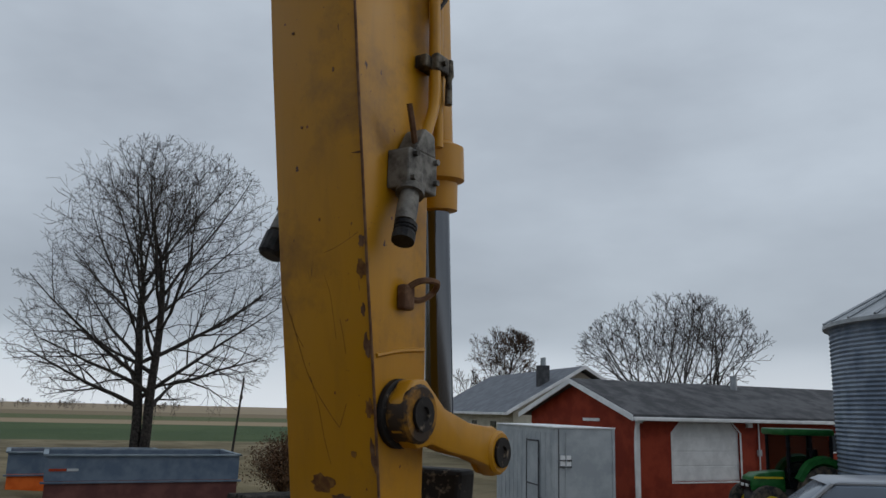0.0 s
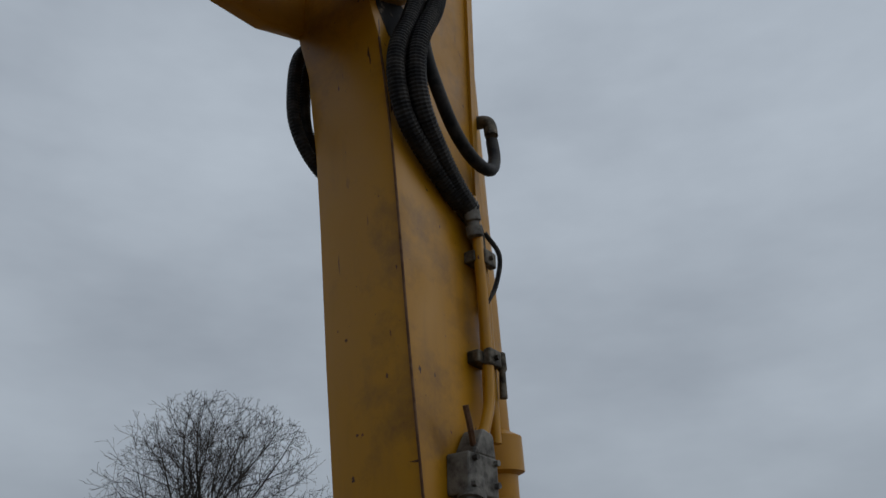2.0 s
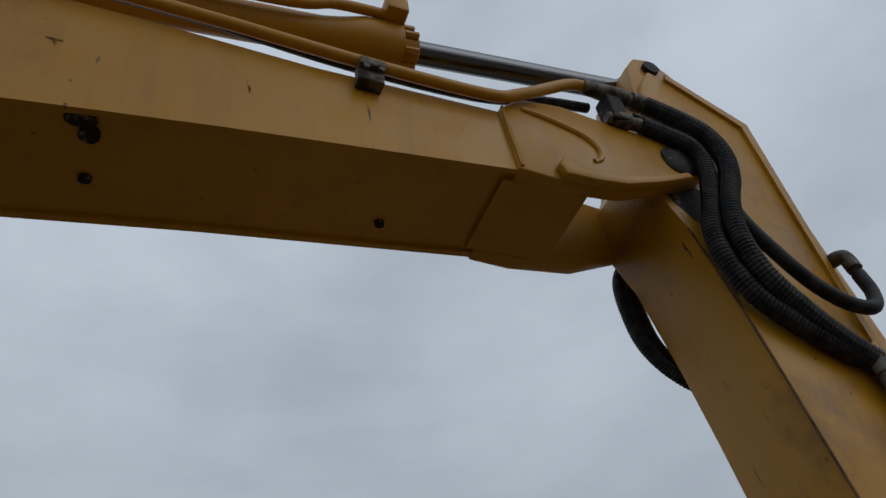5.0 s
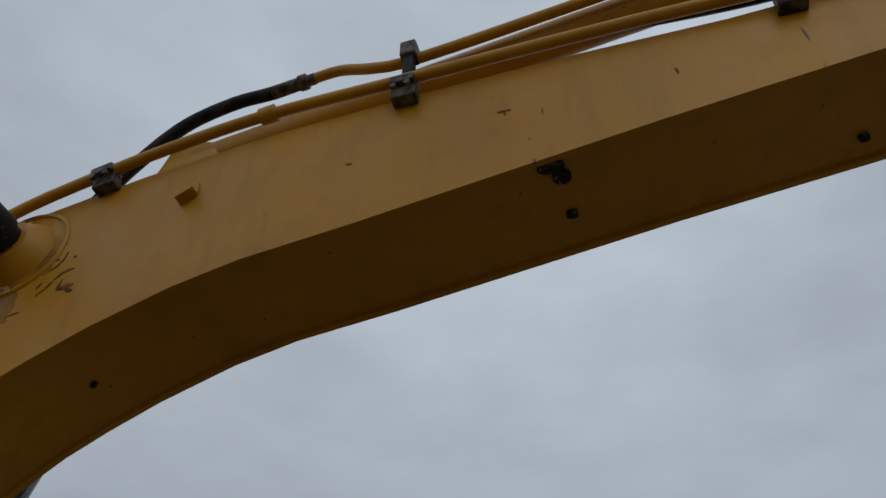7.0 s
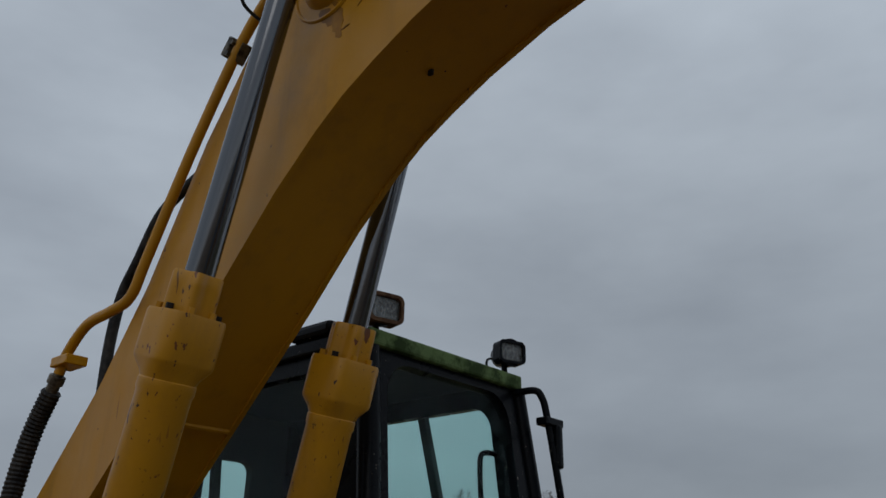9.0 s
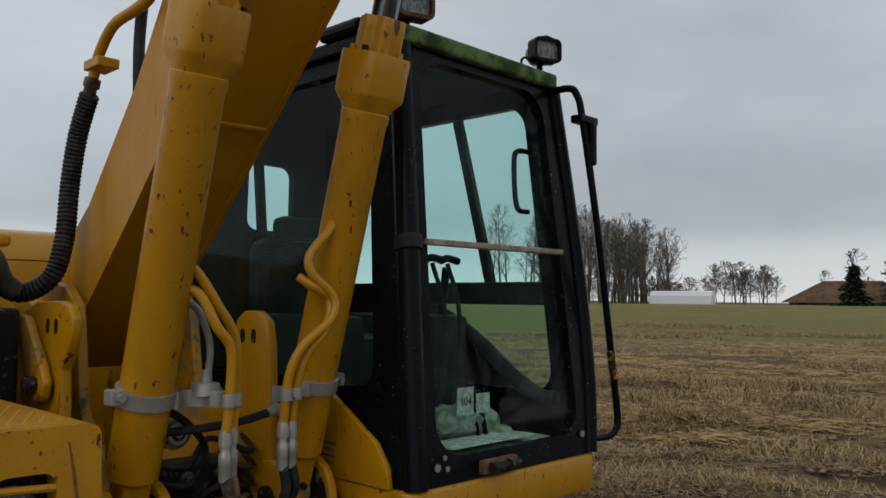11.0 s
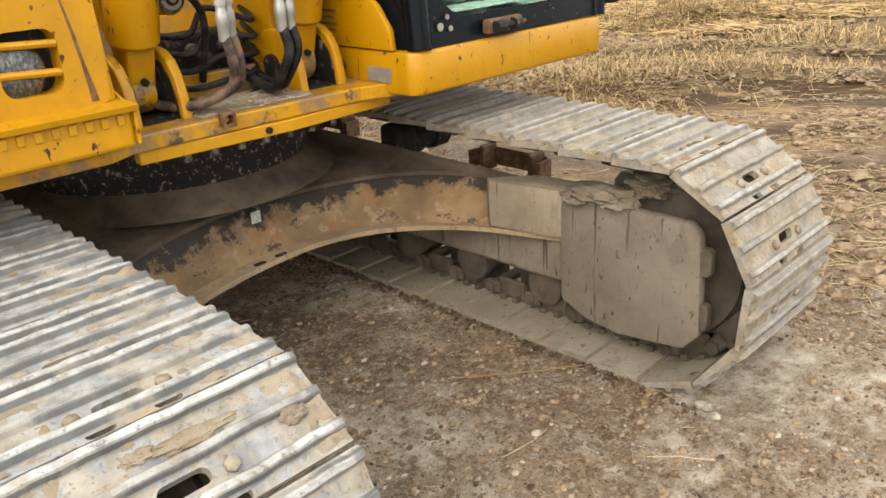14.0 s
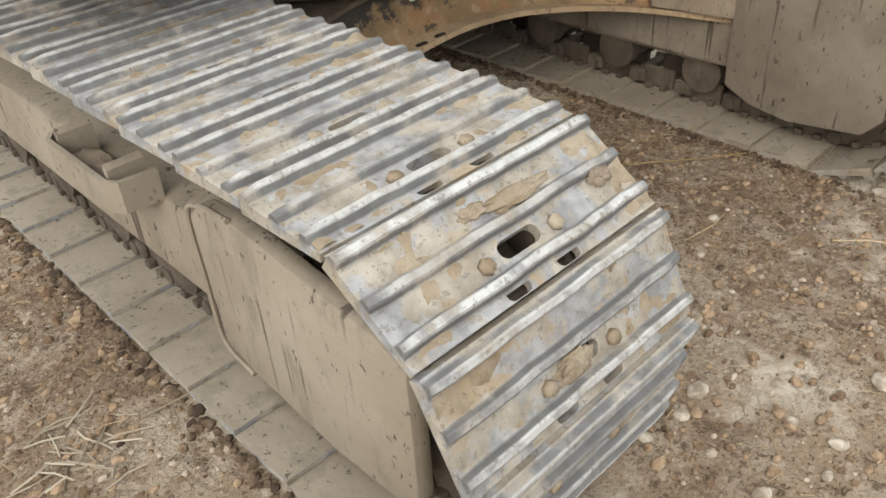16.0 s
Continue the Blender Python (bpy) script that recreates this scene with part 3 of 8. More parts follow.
# ---- the excavator ----
excavator = tagged(empty("excavator"), "yellow tracked excavator with a black cab, no bucket, on muddy ground", "excavator")

BX0, BX1 = -0.115, 0.24     # the boom's two side plates
BOOM_LOW = [(-0.45, 1.48), (-0.15, 1.62), (0.33, 2.08), (0.98, 2.73), (1.2, 2.97), (1.37, 3.12), (1.48, 3.2), (1.6, 3.265),
            (1.75, 3.335), (1.97, 3.415), (2.16, 3.46), (2.46, 3.495), (2.88, 3.555), (3.27, 3.61), (4.07, 3.705)]
BOOM_TOP = [(-0.40, 1.84), (-0.02, 2.13), (0.32, 2.51), (0.54, 2.83), (0.78, 3.30), (1.0, 3.62), (1.2, 3.78), (1.40, 3.87),
            (1.74, 3.93), (2.16, 3.975), (2.65, 3.985), (3.05, 3.98), (3.5, 3.955), (4.06, 3.965)]


def boom_body():
    """A welded box: two side plates, with top and bottom plates set a little inside their edges."""
    bm = bmesh.new()
    outline = BOOM_LOW + BOOM_TOP[::-1]
    for x0, x1 in ((BX0, BX0 + 0.018), (BX1 - 0.018, BX1)):
        lo = [bm.verts.new((x0, y, z)) for y, z in outline]
        hi = [bm.verts.new((x1, y, z)) for y, z in outline]
        bm.faces.new(lo[::-1])
        bm.faces.new(hi)
        for k in range(len(outline)):
            j = (k + 1) % len(outline)
            bm.faces.new((lo[k], lo[j], hi[j], hi[k]))
    for line, t in ((BOOM_LOW, 0.012), (BOOM_TOP, -0.012)):
        a = [[bm.verts.new((x, y, z + s)) for y, z in line] for x, s in
             ((BX0 + 0.017, t), (BX1 - 0.017, t), (BX1 - 0.017, t + 0.016), (BX0 + 0.017, t + 0.016))]
        for i in range(4):
            p, q = a[i], a[(i + 1) % 4]
            for k in range(len(line) - 1):
                bm.faces.new((p[k], p[k + 1], q[k + 1], q[k]))
    bmesh.ops.recalc_face_normals(bm, faces=bm.faces)
    return bm


boom = part("boom", boom_body(), YELLOW, excavator, "yellow box-section boom with paint chips", True)

# cast boom tip: a fork round the top of the stick
TIP = [(4.065, 3.70), (4.2, 3.69), (4.42, 3.715), (4.66, 3.82), (4.75, 3.87), (4.77, 3.93), (4.73, 3.99), (4.62, 4.02),
       (4.46, 4.04), (4.28, 4.07), (4.13, 4.05), (4.055, 3.975)]
for x0, x1 in ((BX0 - 0.012, BX0 + 0.045), (BX1 - 0.045, BX1 + 0.012)):
    part("boom_tip_plate", prism(TIP, x0, x1, 0.012), YELLOW, boom, smooth=True)
part("tip_web", prism([(4.04, 3.70), (4.305, 3.70), (4.305, 3.72), (4.04, 3.72)], BX0 + 0.04, BX1 - 0.04), YELLOW, boom)
part("tip_web", prism([(4.28, 3.72), (4.305, 3.72), (4.285, 4.03), (4.26, 4.03)], BX0 + 0.04, BX1 - 0.04), YELLOW, boom)
part("raised_rim", tube([(BX1 + 0.010, 4.13, 3.99), (BX1 + 0.012, 4.20, 3.975), (BX1 + 0.013, 4.28, 3.948), (BX1 + 0.013, 4.34, 3.917), (BX1 + 0.013, 4.368, 3.87), (BX1 + 0.012, 4.36, 3.83), (BX1 + 0.009, 4.335, 3.812)], 0.011, 8), YELLOW, boom, smooth=True)
part("pin_ledge", prism([(4.183, 3.728), (4.20, 3.690), (4.30, 3.692), (4.406, 3.705), (4.54, 3.755), (4.675, 3.818), (4.66, 3.838), (4.53, 3.782), (4.424, 3.752), (4.30, 3.738), (4.245, 3.735), (4.225, 3.755), (4.205, 3.765)], BX1 + 0.008, BX1 + 0.040, 0.009), YELLOW, boom, "forged ledge along the boom tip", True)
part("weld_seam", tube([(BX1 + 0.013, 4.062, 3.975), (BX1 + 0.013, 4.068, 3.85), (BX1 + 0.013, 4.077, 3.71)], 0.006, 6), YELLOW, boom)
part("weld_seam", tube([(BX0 + 0.02, 0.62, 2.375), (0.06, 0.62, 2.372), (BX1 - 0.02, 0.62, 2.375)], 0.010, 6), YELLOW, boom)
part("boom_tip_pin", rod((BX0 - 0.03, 4.66, 3.93), (BX1 + 0.02, 4.66, 3.93), 0.05), GREASE, boom, smooth=True)
part("boom_foot_pin", rod((BX0 - 0.10, -0.33, 1.66), (BX1 + 0.10, -0.33, 1.66), 0.065), GREASE, boom, smooth=True)

# pin through the boom that carries both lift cylinders
HEAD = (1.375, 3.70)
ring_pts = [(BX1 + 0.001, HEAD[0] + 0.165 * math.cos(t), HEAD[1] + 0.165 * math.sin(t)) for t in (radians(15 * k) for k in range(25))]
part("boss_weld", tube(ring_pts, 0.007, 6, 2), YELLOW, boom)
part("pin_cap", rod((0.455, *HEAD), (0.459, *HEAD), 0.052, sides=24), VALVESTEEL, boom, "bare steel pin cap")
part("lift_pin_boss", lathe((BX1 - 0.005, *HEAD), (0.40, *HEAD), [(0, 0.125), (0.02, 0.115), (0.06, 0.085), (0.07, 0.078)]), YELLOW, boom, smooth=True)
part("lift_pin_boss", lathe((BX0 + 0.005, *HEAD), (-0.40, *HEAD), [(0, 0.125), (0.02, 0.115), (0.06, 0.085), (0.07, 0.078)]), YELLOW, boom, smooth=True)
pin = part("lift_pin", rod((-0.31, *HEAD), (0.455, *HEAD), 0.058, sides=24), GREASE, boom, smooth=True)
for a in range(3):
    t = radians(90 + 120 * a)
    y, z = HEAD[0] + 0.030 * math.cos(t), HEAD[1] + 0.030 * math.sin(t)
    part("bolt", rod((0.458, y, z), (0.470, y, z), 0.014, sides=6), GREASE, boom)
part("grease_hose", tube([(0.46, 1.36, 3.69), (0.475, 1.29, 3.71), (0.46, 1.21, 3.66), (0.42, 1.18, 3.58), (0.34, 1.19, 3.54)], 0.006, 6), RUBBER, boom)

SCRAPE = make_speckled("brown_paint_scrape", (0.10, 0.042, 0.014), (0.20, 0.095, 0.025), 30, 0.85)
# scrapes and stains on the side plate below the lift pin, drain holes in the bottom plate
def side_patch(line, w, seed, mat, proud=0.0012, label="brown scrape in the paint"):
    """A ragged, tapering smear along a line on the boom's side plate."""
    r = random.Random(seed)
    pts = [(p.x, p.y) for p in smooth_path([(y, z, 0) for y, z in line], 5)]
    a, b = [], []
    for k, (y, z) in enumerate(pts):
        y2, z2 = pts[min(k + 1, len(pts) - 1)]
        y1, z1 = pts[max(k - 1, 0)]
        d = math.hypot(y2 - y1, z2 - z1)
        ny, nz = -(z2 - z1) / d, (y2 - y1) / d
        q = w * (0.25 + math.sin(math.pi * k / (len(pts) - 1)))
        u, v = q * r.uniform(0.4, 1.2), q * r.uniform(0.4, 1.2)
        a.append((y + ny * u, z + nz * u))
        b.append((y - ny * v, z - nz * v))
    bm = bmesh.new()
    front = [bm.verts.new((BX1 + proud, y, z)) for y, z in a + b[::-1]]
    back = [bm.verts.new((BX1 - 0.002, y, z)) for y, z in a + b[::-1]]
    n = len(pts)
    for k in range(n - 1):
        bm.faces.new((front[k], front[k + 1], front[2 * n - 2 - k], front[2 * n - 1 - k]))
    for k in range(2 * n):
        m = (k + 1) % (2 * n)
        bm.faces.new((front[k], back[k], back[m], front[m]))
    bmesh.ops.recalc_face_normals(bm, faces=bm.faces)
    part("scrape", bm, mat, boom, label)


STAIN = make_speckled("oily_brown_stain", (0.17, 0.075, 0.010), (0.33, 0.148, 0.006), 7, 0.4, 0.40, 0.62, bump=0)
side_patch([(1.36, 3.59), (1.44, 3.60), (1.50, 3.65), (1.50, 3.74)], 0.045, 3, STAIN, 0.0008, "oil stain below the lift pin")
side_patch([(1.34, 3.57), (1.42, 3.50), (1.45, 3.42)], 0.030, 5, STAIN, 0.0008, "oil stain below the lift pin")
for k, (line, w) in enumerate((([(1.57, 3.66), (1.56, 3.62), (1.53, 3.59)], 0.004), ([(1.56, 3.55), (1.59, 3.575), (1.62, 3.58)], 0.005), ([(1.595, 3.545), (1.59, 3.515), (1.61, 3.50)], 0.006),
                               ([(1.60, 3.505), (1.64, 3.515)], 0.011), ([(1.62, 3.50), (1.645, 3.49)], 0.008), ([(1.52, 3.50), (1.55, 3.53), (1.56, 3.545)], 0.003), ([(1.45, 3.445), (1.49, 3.45)], 0.003),
                               ([(1.51, 3.53), (1.525, 3.55)], 0.004), ([(1.60, 3.625), (1.605, 3.635)], 0.006), ([(1.54, 3.63), (1.545, 3.64)], 0.006), ([(1.48, 3.655), (1.53, 3.665), (1.535, 3.68)], 0.003),
                               ([(2.43, 3.742), (2.45, 3.738)], 0.004), ([(2.86, 3.802), (2.90, 3.80)], 0.004), ([(2.88, 3.80), (2.885, 3.78)], 0.003), ([(3.33, 3.80), (3.335, 3.77)], 0.003))):
    side_patch(line, w, k + 20, SCRAPE, 0.0016)
for x, y, z, rx, ry in ((0.205, 2.98, 3.574, 0.018, 0.035), (0.165, 3.0, 3.576, 0.022, 0.024), (0.03, 3.0, 3.576, 0.012, 0.016), (0.06, 1.66, 3.296, 0.007, 0.011), (-0.02, 3.75, 3.671, 0.012, 0.014)):
    hole_bm = bmesh.new()
    bmesh.ops.create_cone(hole_bm, cap_ends=True, segments=14, radius1=1, radius2=1, depth=1)
    bmesh.ops.transform(hole_bm, matrix=Matrix.Translation((x, y, z)) @ Matrix.Diagonal((rx, ry, 0.014, 1)), verts=hole_bm.verts)
    part("drain_hole", hole_bm, GREASE, boom, "dark hole in the bottom plate")

# angle bracket on the side plate
part("angle_bracket", prism([(1.915, 3.745), (1.965, 3.772), (1.965, 3.780), (1.915, 3.753)], BX1, BX1 + 0.035), YELLOW, boom)
part("angle_bracket", prism([(1.912, 3.755), (1.967, 3.784), (1.96, 3.825), (1.915, 3.795)], BX1, BX1 + 0.008), YELLOW, boom)


def pipe_clamp(x, y, z, tilt=0.0, w=0.075):
    """A welded block with a steel cap and two bolts that hold a pipe to a plate."""
    m = pose(x, y, z, tilt, 0, 0)
    c = part("pipe_clamp", box((0, -w / 2, -0.045), (0.042, w / 2, 0.0), m, 0.004), DARKSTEEL, boom)
    part("clamp_cap", box((0.0, -w / 2, 0.002), (0.06, w / 2, 0.035), m, 0.006), DARKSTEEL, c)
    for s in (-1, 1):
        part("bolt", rod(m @ Vector((0.055, s * w * 0.28, -0.02)), m @ Vector((0.068, s * w * 0.28, -0.02)), 0.010, sides=6), DARKSTEEL, c)


pipe_clamp(BX1, 2.60, 3.985)
pipe_clamp(BX1, 3.65, 3.945, -3)
pipe_clamp(BX1, 1.62, 3.935, 12)
pipe_clamp(BX1, 0.93, 3.60, 52)
part("clamp_post", box((0.155, 2.555, 3.98), (0.195, 2.59, 4.36), None, 0.006), GREASE, boom)
part("clamp_cap", box((0.145, 2.545, 4.295), (0.205, 2.60, 4.37), None, 0.008), DARKSTEEL, boom)
SIDE_PIPE = [(0.275, 4.40, 4.185), (0.275, 4.32, 4.165), (0.275, 4.12, 4.03), (0.275, 4.0, 3.985), (0.275, 3.63, 3.985), (0.275, 3.19, 4.01),
             (0.275, 2.57, 4.025), (0.275, 2.17, 4.035), (0.275, 1.88, 4.005), (0.275, 1.62, 3.955), (0.275, 1.30, 3.86), (0.275, 1.02, 3.67),
             (0.275, 0.79, 3.33), (0.275, 0.57, 2.92), (0.275, 0.50, 2.79), (0.285, 0.40, 2.755), (0.29, 0.25, 2.735), (0.29, 0.14, 2.655), (0.29, 0.10, 2.58)]
part("side_pipe", tube(SIDE_PIPE, 0.019, 12, 5), YELLOW, boom, smooth=True)
part("pipe_joint", rod((0.275, 2.14, 4.03), (0.275, 2.19, 4.036), 0.028, sides=12), YELLOW, boom, smooth=True)
TOP_PIPE = [(0.15, 2.20, 4.385), (0.15, 2.31, 4.39), (0.16, 2.44, 4.33), (0.16, 2.58, 4.315), (0.16, 3.0, 4.36), (0.16, 3.45, 4.425), (0.16, 3.60, 4.49), (0.15, 3.82, 4.53)]
part("top_pipe", tube(TOP_PIPE, 0.019, 12, 5), YELLOW, boom, smooth=True)
part("hose_end", lathe((0.15, 2.22, 4.385), (0.15, 2.05, 4.365), [(0, 0.02), (0.03, 0.02), (0.03, 0.028), (0.06, 0.028), (0.06, 0.023), (0.16, 0.024)], 12), DARKSTEEL, boom, smooth=True)
part("feed_hose", tube([(0.15, 2.06, 4.366), (0.15, 1.90, 4.365), (0.15, 1.72, 4.30), (0.14, 1.55, 4.14), (0.12, 1.40, 3.97), (0.10, 1.2, 3.84)], 0.024, 10), RUBBER, boom, smooth=True)
for k, (x, dz) in enumerate(((0.20, 0.025), (0.16, 0.035), (0.08, 0.03), (0.01, 0.03))):
    line = [(x, y, z + dz) for y, z in BOOM_TOP[1:] if y < 2.2 - 0.12 * k]
    part("top_line", tube(line, 0.015, 8, 3), (YELLOW, RUBBER, YELLOW, RUBBER)[k], boom, smooth=True)
part("long_hose", tube([(0.20, 2.9, 4.13), (0.20, 3.2, 4.12), (0.21, 3.6, 4.06), (0.22, 4.0, 4.05), (0.22, 4.25, 4.12), (0.22, 4.42, 4.15)], 0.017, 8), RUBBER, boom, smooth=True)
part("back_hose", tube([(0.10, 0.62, 3.34), (0.10, 0.42, 3.29), (0.10, 0.27, 3.22), (0.10, 0.16, 3.06), (0.10, 0.08, 2.94), (0.10, 0.05, 2.76), (0.10, 0.06, 2.55), (0.10, 0.08, 2.35)], 0.022, 10), RUBBER, boom, "black hose sagging behind the boom", True)
part("bottom_hose_end", lathe((0.29, 0.105, 2.59), (0.29, 0.055, 2.50), [(0, 0.018), (0.02, 0.018), (0.02, 0.029), (0.05, 0.029), (0.05, 0.022), (0.1, 0.024)], 12), DARKSTEEL, boom, smooth=True)
part("bottom_bracket", box((BX1, 0.08, 2.60), (0.32, 0.20, 2.635), pose(0, 0, 0), 0.004), YELLOW, boom)
part("coil_guarded_hose", tube([(0.29, 0.07, 2.52), (0.29, -0.02, 2.38), (0.30, -0.05, 2.20), (0.32, -0.03, 2.0), (0.36, -0.03, 1.86), (0.44, -0.08, 1.80), (0.52, -0.10, 1.84), (0.60, -0.06, 1.93), (0.66, -0.02, 1.97)], 0.032, 12, 8, 0.004, 0.008), RUBBER, boom, "black hose in a coil guard")

# arm cylinder on top of the boom
AC0, AC1 = (0.06, 1.75, 4.18), (0.06, 4.84, 4.625)
d = (Vector(AC1) - Vector(AC0)).normalized()
L = (Vector(AC1) - Vector(AC0)).length
arm_cyl = part("arm_cylinder", lathe(AC0, AC1, [(0, 0.05), (0.02, 0.062), (1.84, 0.064), (1.90, 0.072), (1.98, 0.088), (2.11, 0.088), (2.115, 0.07), (2.17, 0.068), (2.18, 0.05)]), YELLOW, excavator, "yellow hydraulic arm cylinder", True)
part("rod", lathe(Vector(AC0) + d * 2.18, AC1, [(0, 0.043), (L - 2.25, 0.043), (L - 2.24, 0.055), (L - 2.18, 0.055)]), CHROME, arm_cyl, "bright chromed piston rod", True)
part("port_block", box((-0.02, -0.045, -0.03), (0.085, 0.035, 0.05), Matrix.Translation(Vector(AC0) + d * 2.08 + Vector((0.06, 0, 0.05))), 0.012), YELLOW, arm_cyl, smooth=True)
for k in range(8):
    t = radians(45 * k + 10)
    p = Vector(AC0) + d * 2.115 + 0.074 * (math.cos(t) * Vector((1, 0, 0)) + math.sin(t) * d.cross(Vector((1, 0, 0))))
    part("bolt", rod(p, p + d * 0.05, 0.013, sides=6), YELLOW, arm_cyl)
for dx in (0.02, 0.07):
    p = Vector(AC0) + d * 2.10 + Vector((0.06 + dx, 0.0, 0.094))
    part("bolt", rod(p, p + Vector((0, 0, 0.02)), 0.012, sides=6), DARKSTEEL, arm_cyl)
part("cylinder_lug", prism([(1.60, 3.94), (1.95, 3.97), (1.85, 4.22), (1.75, 4.26), (1.68, 4.22)], 0.0, 0.12, 0.01), YELLOW, boom)

# ---- stick ----
SX0, SX1 = -0.105, 0.205
STICK_IN = [(5.02, 1.10), (4.97, 1.47), (4.92, 1.81), (4.88, 2.06), (4.84, 2.34), (4.79, 2.69), (4.735, 3.12), (4.70, 3.36), (4.64, 3.66), (4.575, 3.80), (4.57, 3.98), (4.63, 4.08)]
STICK_OUT = [(5.165, 1.10), (5.165, 1.76), (5.155, 2.14), (5.135, 2.9), (5.13, 3.54), (5.135, 3.90), (5.145, 4.32), (5.0, 4.43), (4.87, 4.53), (4.80, 4.55), (4.74, 4.45)]


stick = part("stick", prism(STICK_IN + STICK_OUT[::-1], SX0, SX1, 0.006), SCUFFED, excavator, "yellow box-section stick with scuffed inner face", True)
part("weld_seam", tube([(SX0 + 0.005, 4.852, 2.27), (0.0, 4.848, 2.30), (0.1, 4.842, 2.345), (SX1 - 0.004, 4.838, 2.35)], 0.006, 6), RUST, stick)
part("worn_edge", tube([(SX1 - 0.001 + 0.0015 * math.sin(7 * k), y, z) for k, (y, z) in enumerate(STICK_IN[:9])], 0.0042, 6), RUST, stick, "edge worn down to rust")
part("weld_seam", tube([(SX1, 4.93, 1.82), (SX1, 5.04, 1.84), (SX1, 5.15, 1.85)], 0.007, 6), YELLOW, stick)
part("rod_horn", prism([(4.70, 4.30), (4.74, 4.60), (4.80, 4.69), (4.88, 4.71), (4.95, 4.64), (5.02, 4.52), (5.0, 4.38)], SX0 + 0.03, SX1 - 0.03, 0.012), YELLOW, stick, smooth=True)
part("horn_pin", rod((SX0 + 0.02, 4.85, 4.62), (SX1 - 0.01, 4.85, 4.62), 0.035), GREASE, stick, smooth=True)
for x0, x1 in ((SX0 - 0.012, SX0), (SX1, SX1 + 0.012)):
    part("edge_flange", prism([(4.87, 4.545), (5.0, 4.45), (5.16, 4.335), (5.152, 3.54), (5.16, 2.9), (5.135, 2.9), (5.125, 3.54), (5.125, 4.31), (4.99, 4.415), (4.86, 4.51)], x0, x1), YELLOW, stick)

def inner_y(z):
    """Where the stick's inner face lies at a height."""
    for (y0, z0), (y1, z1) in zip(STICK_IN, STICK_IN[1:]):
        if z0 <= z <= z1:
            return y0 + (y1 - y0) * (z - z0) / (z1 - z0)
    return STICK_IN[0][0]


def scratch(line, r=0.0024):
    part("scratch", tube([(x, inner_y(z) + 0.0006, z) for x, z in line], r * 0.42, 6, 5), SCRAPE, stick, "rusty scratch through the paint")


def worn_patch(x, z, w, h, seed, mat):
    """A patch with a ragged edge where the paint has gone, a hair proud of the inner face."""
    r = random.Random(seed)
    pts = []
    for k in range(18):
        t = 2 * math.pi * k / 18
        q = r.uniform(0.55, 1.1)
        pts.append((x + w * q * math.cos(t), z + h * q * math.sin(t)))
    bm = bmesh.new()
    f = [bm.verts.new((min(px, SX1 - 0.002), inner_y(pz) - 0.0012, pz)) for px, pz in pts]
    b = [bm.verts.new((min(px, SX1 - 0.002), inner_y(pz) + 0.002, pz)) for px, pz in pts]
    bm.faces.new(f)
    for k in range(18):
        j = (k + 1) % 18
        bm.faces.new((f[k], b[k], b[j], f[j]))
    bmesh.ops.recalc_face_normals(bm, faces=bm.faces)
    part("worn_patch", bm, mat, stick, "paint worn down to rust")


scratch([(-0.07, 1.97), (-0.05, 1.90), (-0.015, 1.80), (0.04, 1.72), (0.085, 1.667)], 0.0034)
scratch([(0.085, 1.667), (0.10, 1.70), (0.112, 1.73)], 0.003)
scratch([(0.058, 2.07), (0.075, 2.02), (0.082, 1.96), (0.088, 1.90)])
scratch([(0.105, 1.95), (0.112, 1.91), (0.118, 1.86)], 0.003)
scratch([(-0.01, 1.80), (0.015, 1.72), (0.03, 1.64), (0.05, 1.57)], 0.0028)
scratch([(0.06, 2.13), (0.10, 2.14), (0.15, 2.16), (0.18, 2.175)])
scratch([(-0.09, 2.02), (-0.06, 1.93), (-0.03, 1.88)], 0.003)
for k, (x, z, w, h) in enumerate(((0.185, 2.08, 0.016, 0.03), (0.19, 2.15, 0.012, 0.02), (0.19, 1.88, 0.012, 0.035), (0.188, 1.72, 0.014, 0.03), (0.193, 1.60, 0.010, 0.05), (0.185, 1.97, 0.008, 0.02), (0.02, 1.52, 0.045, 0.03), (0.08, 1.48, 0.05, 0.02), (0.0, 2.48, 0.006, 0.005),
                                  (0.05, 2.22, 0.005, 0.006), (0.12, 2.62, 0.005, 0.007), (-0.02, 2.75, 0.006, 0.005), (0.13, 1.60, 0.010, 0.012))):
    worn_patch(x, z, w, h, k, RUST if k % 3 else SCRAPE)

PIPE_X = SX1 + 0.045
part("stick_pipe", tube([(PIPE_X, 5.05, 3.22), (PIPE_X, 5.075, 3.10), (PIPE_X, 5.10, 2.75), (PIPE_X, 5.105, 2.58), (PIPE_X, 5.075, 2.48), (PIPE_X, 5.045, 2.42)], 0.017, 10), YELLOW, stick, smooth=True)
part("stick_pipe", tube([(PIPE_X - 0.02, 5.11, 3.15), (PIPE_X - 0.02, 5.14, 2.9), (PIPE_X - 0.02, 5.16, 2.45)], 0.016, 10), YELLOW, stick, smooth=True)
for z in (3.02, 2.69):
    c = part("pipe_clamp", box((SX1, 5.06, z - 0.02), (SX1 + 0.042, 5.14, z + 0.02), None, 0.005), DARKSTEEL, stick)
    part("clamp_cap", box((SX1 + 0.040, 5.085, z - 0.025), (SX1 + 0.066, 5.15, z + 0.028), None, 0.006), DARKSTEEL, c)
    part("bolt", rod((SX1 + 0.064, 5.115, z), (SX1 + 0.078, 5.115, z), 0.009, sides=6), DARKSTEEL, c)
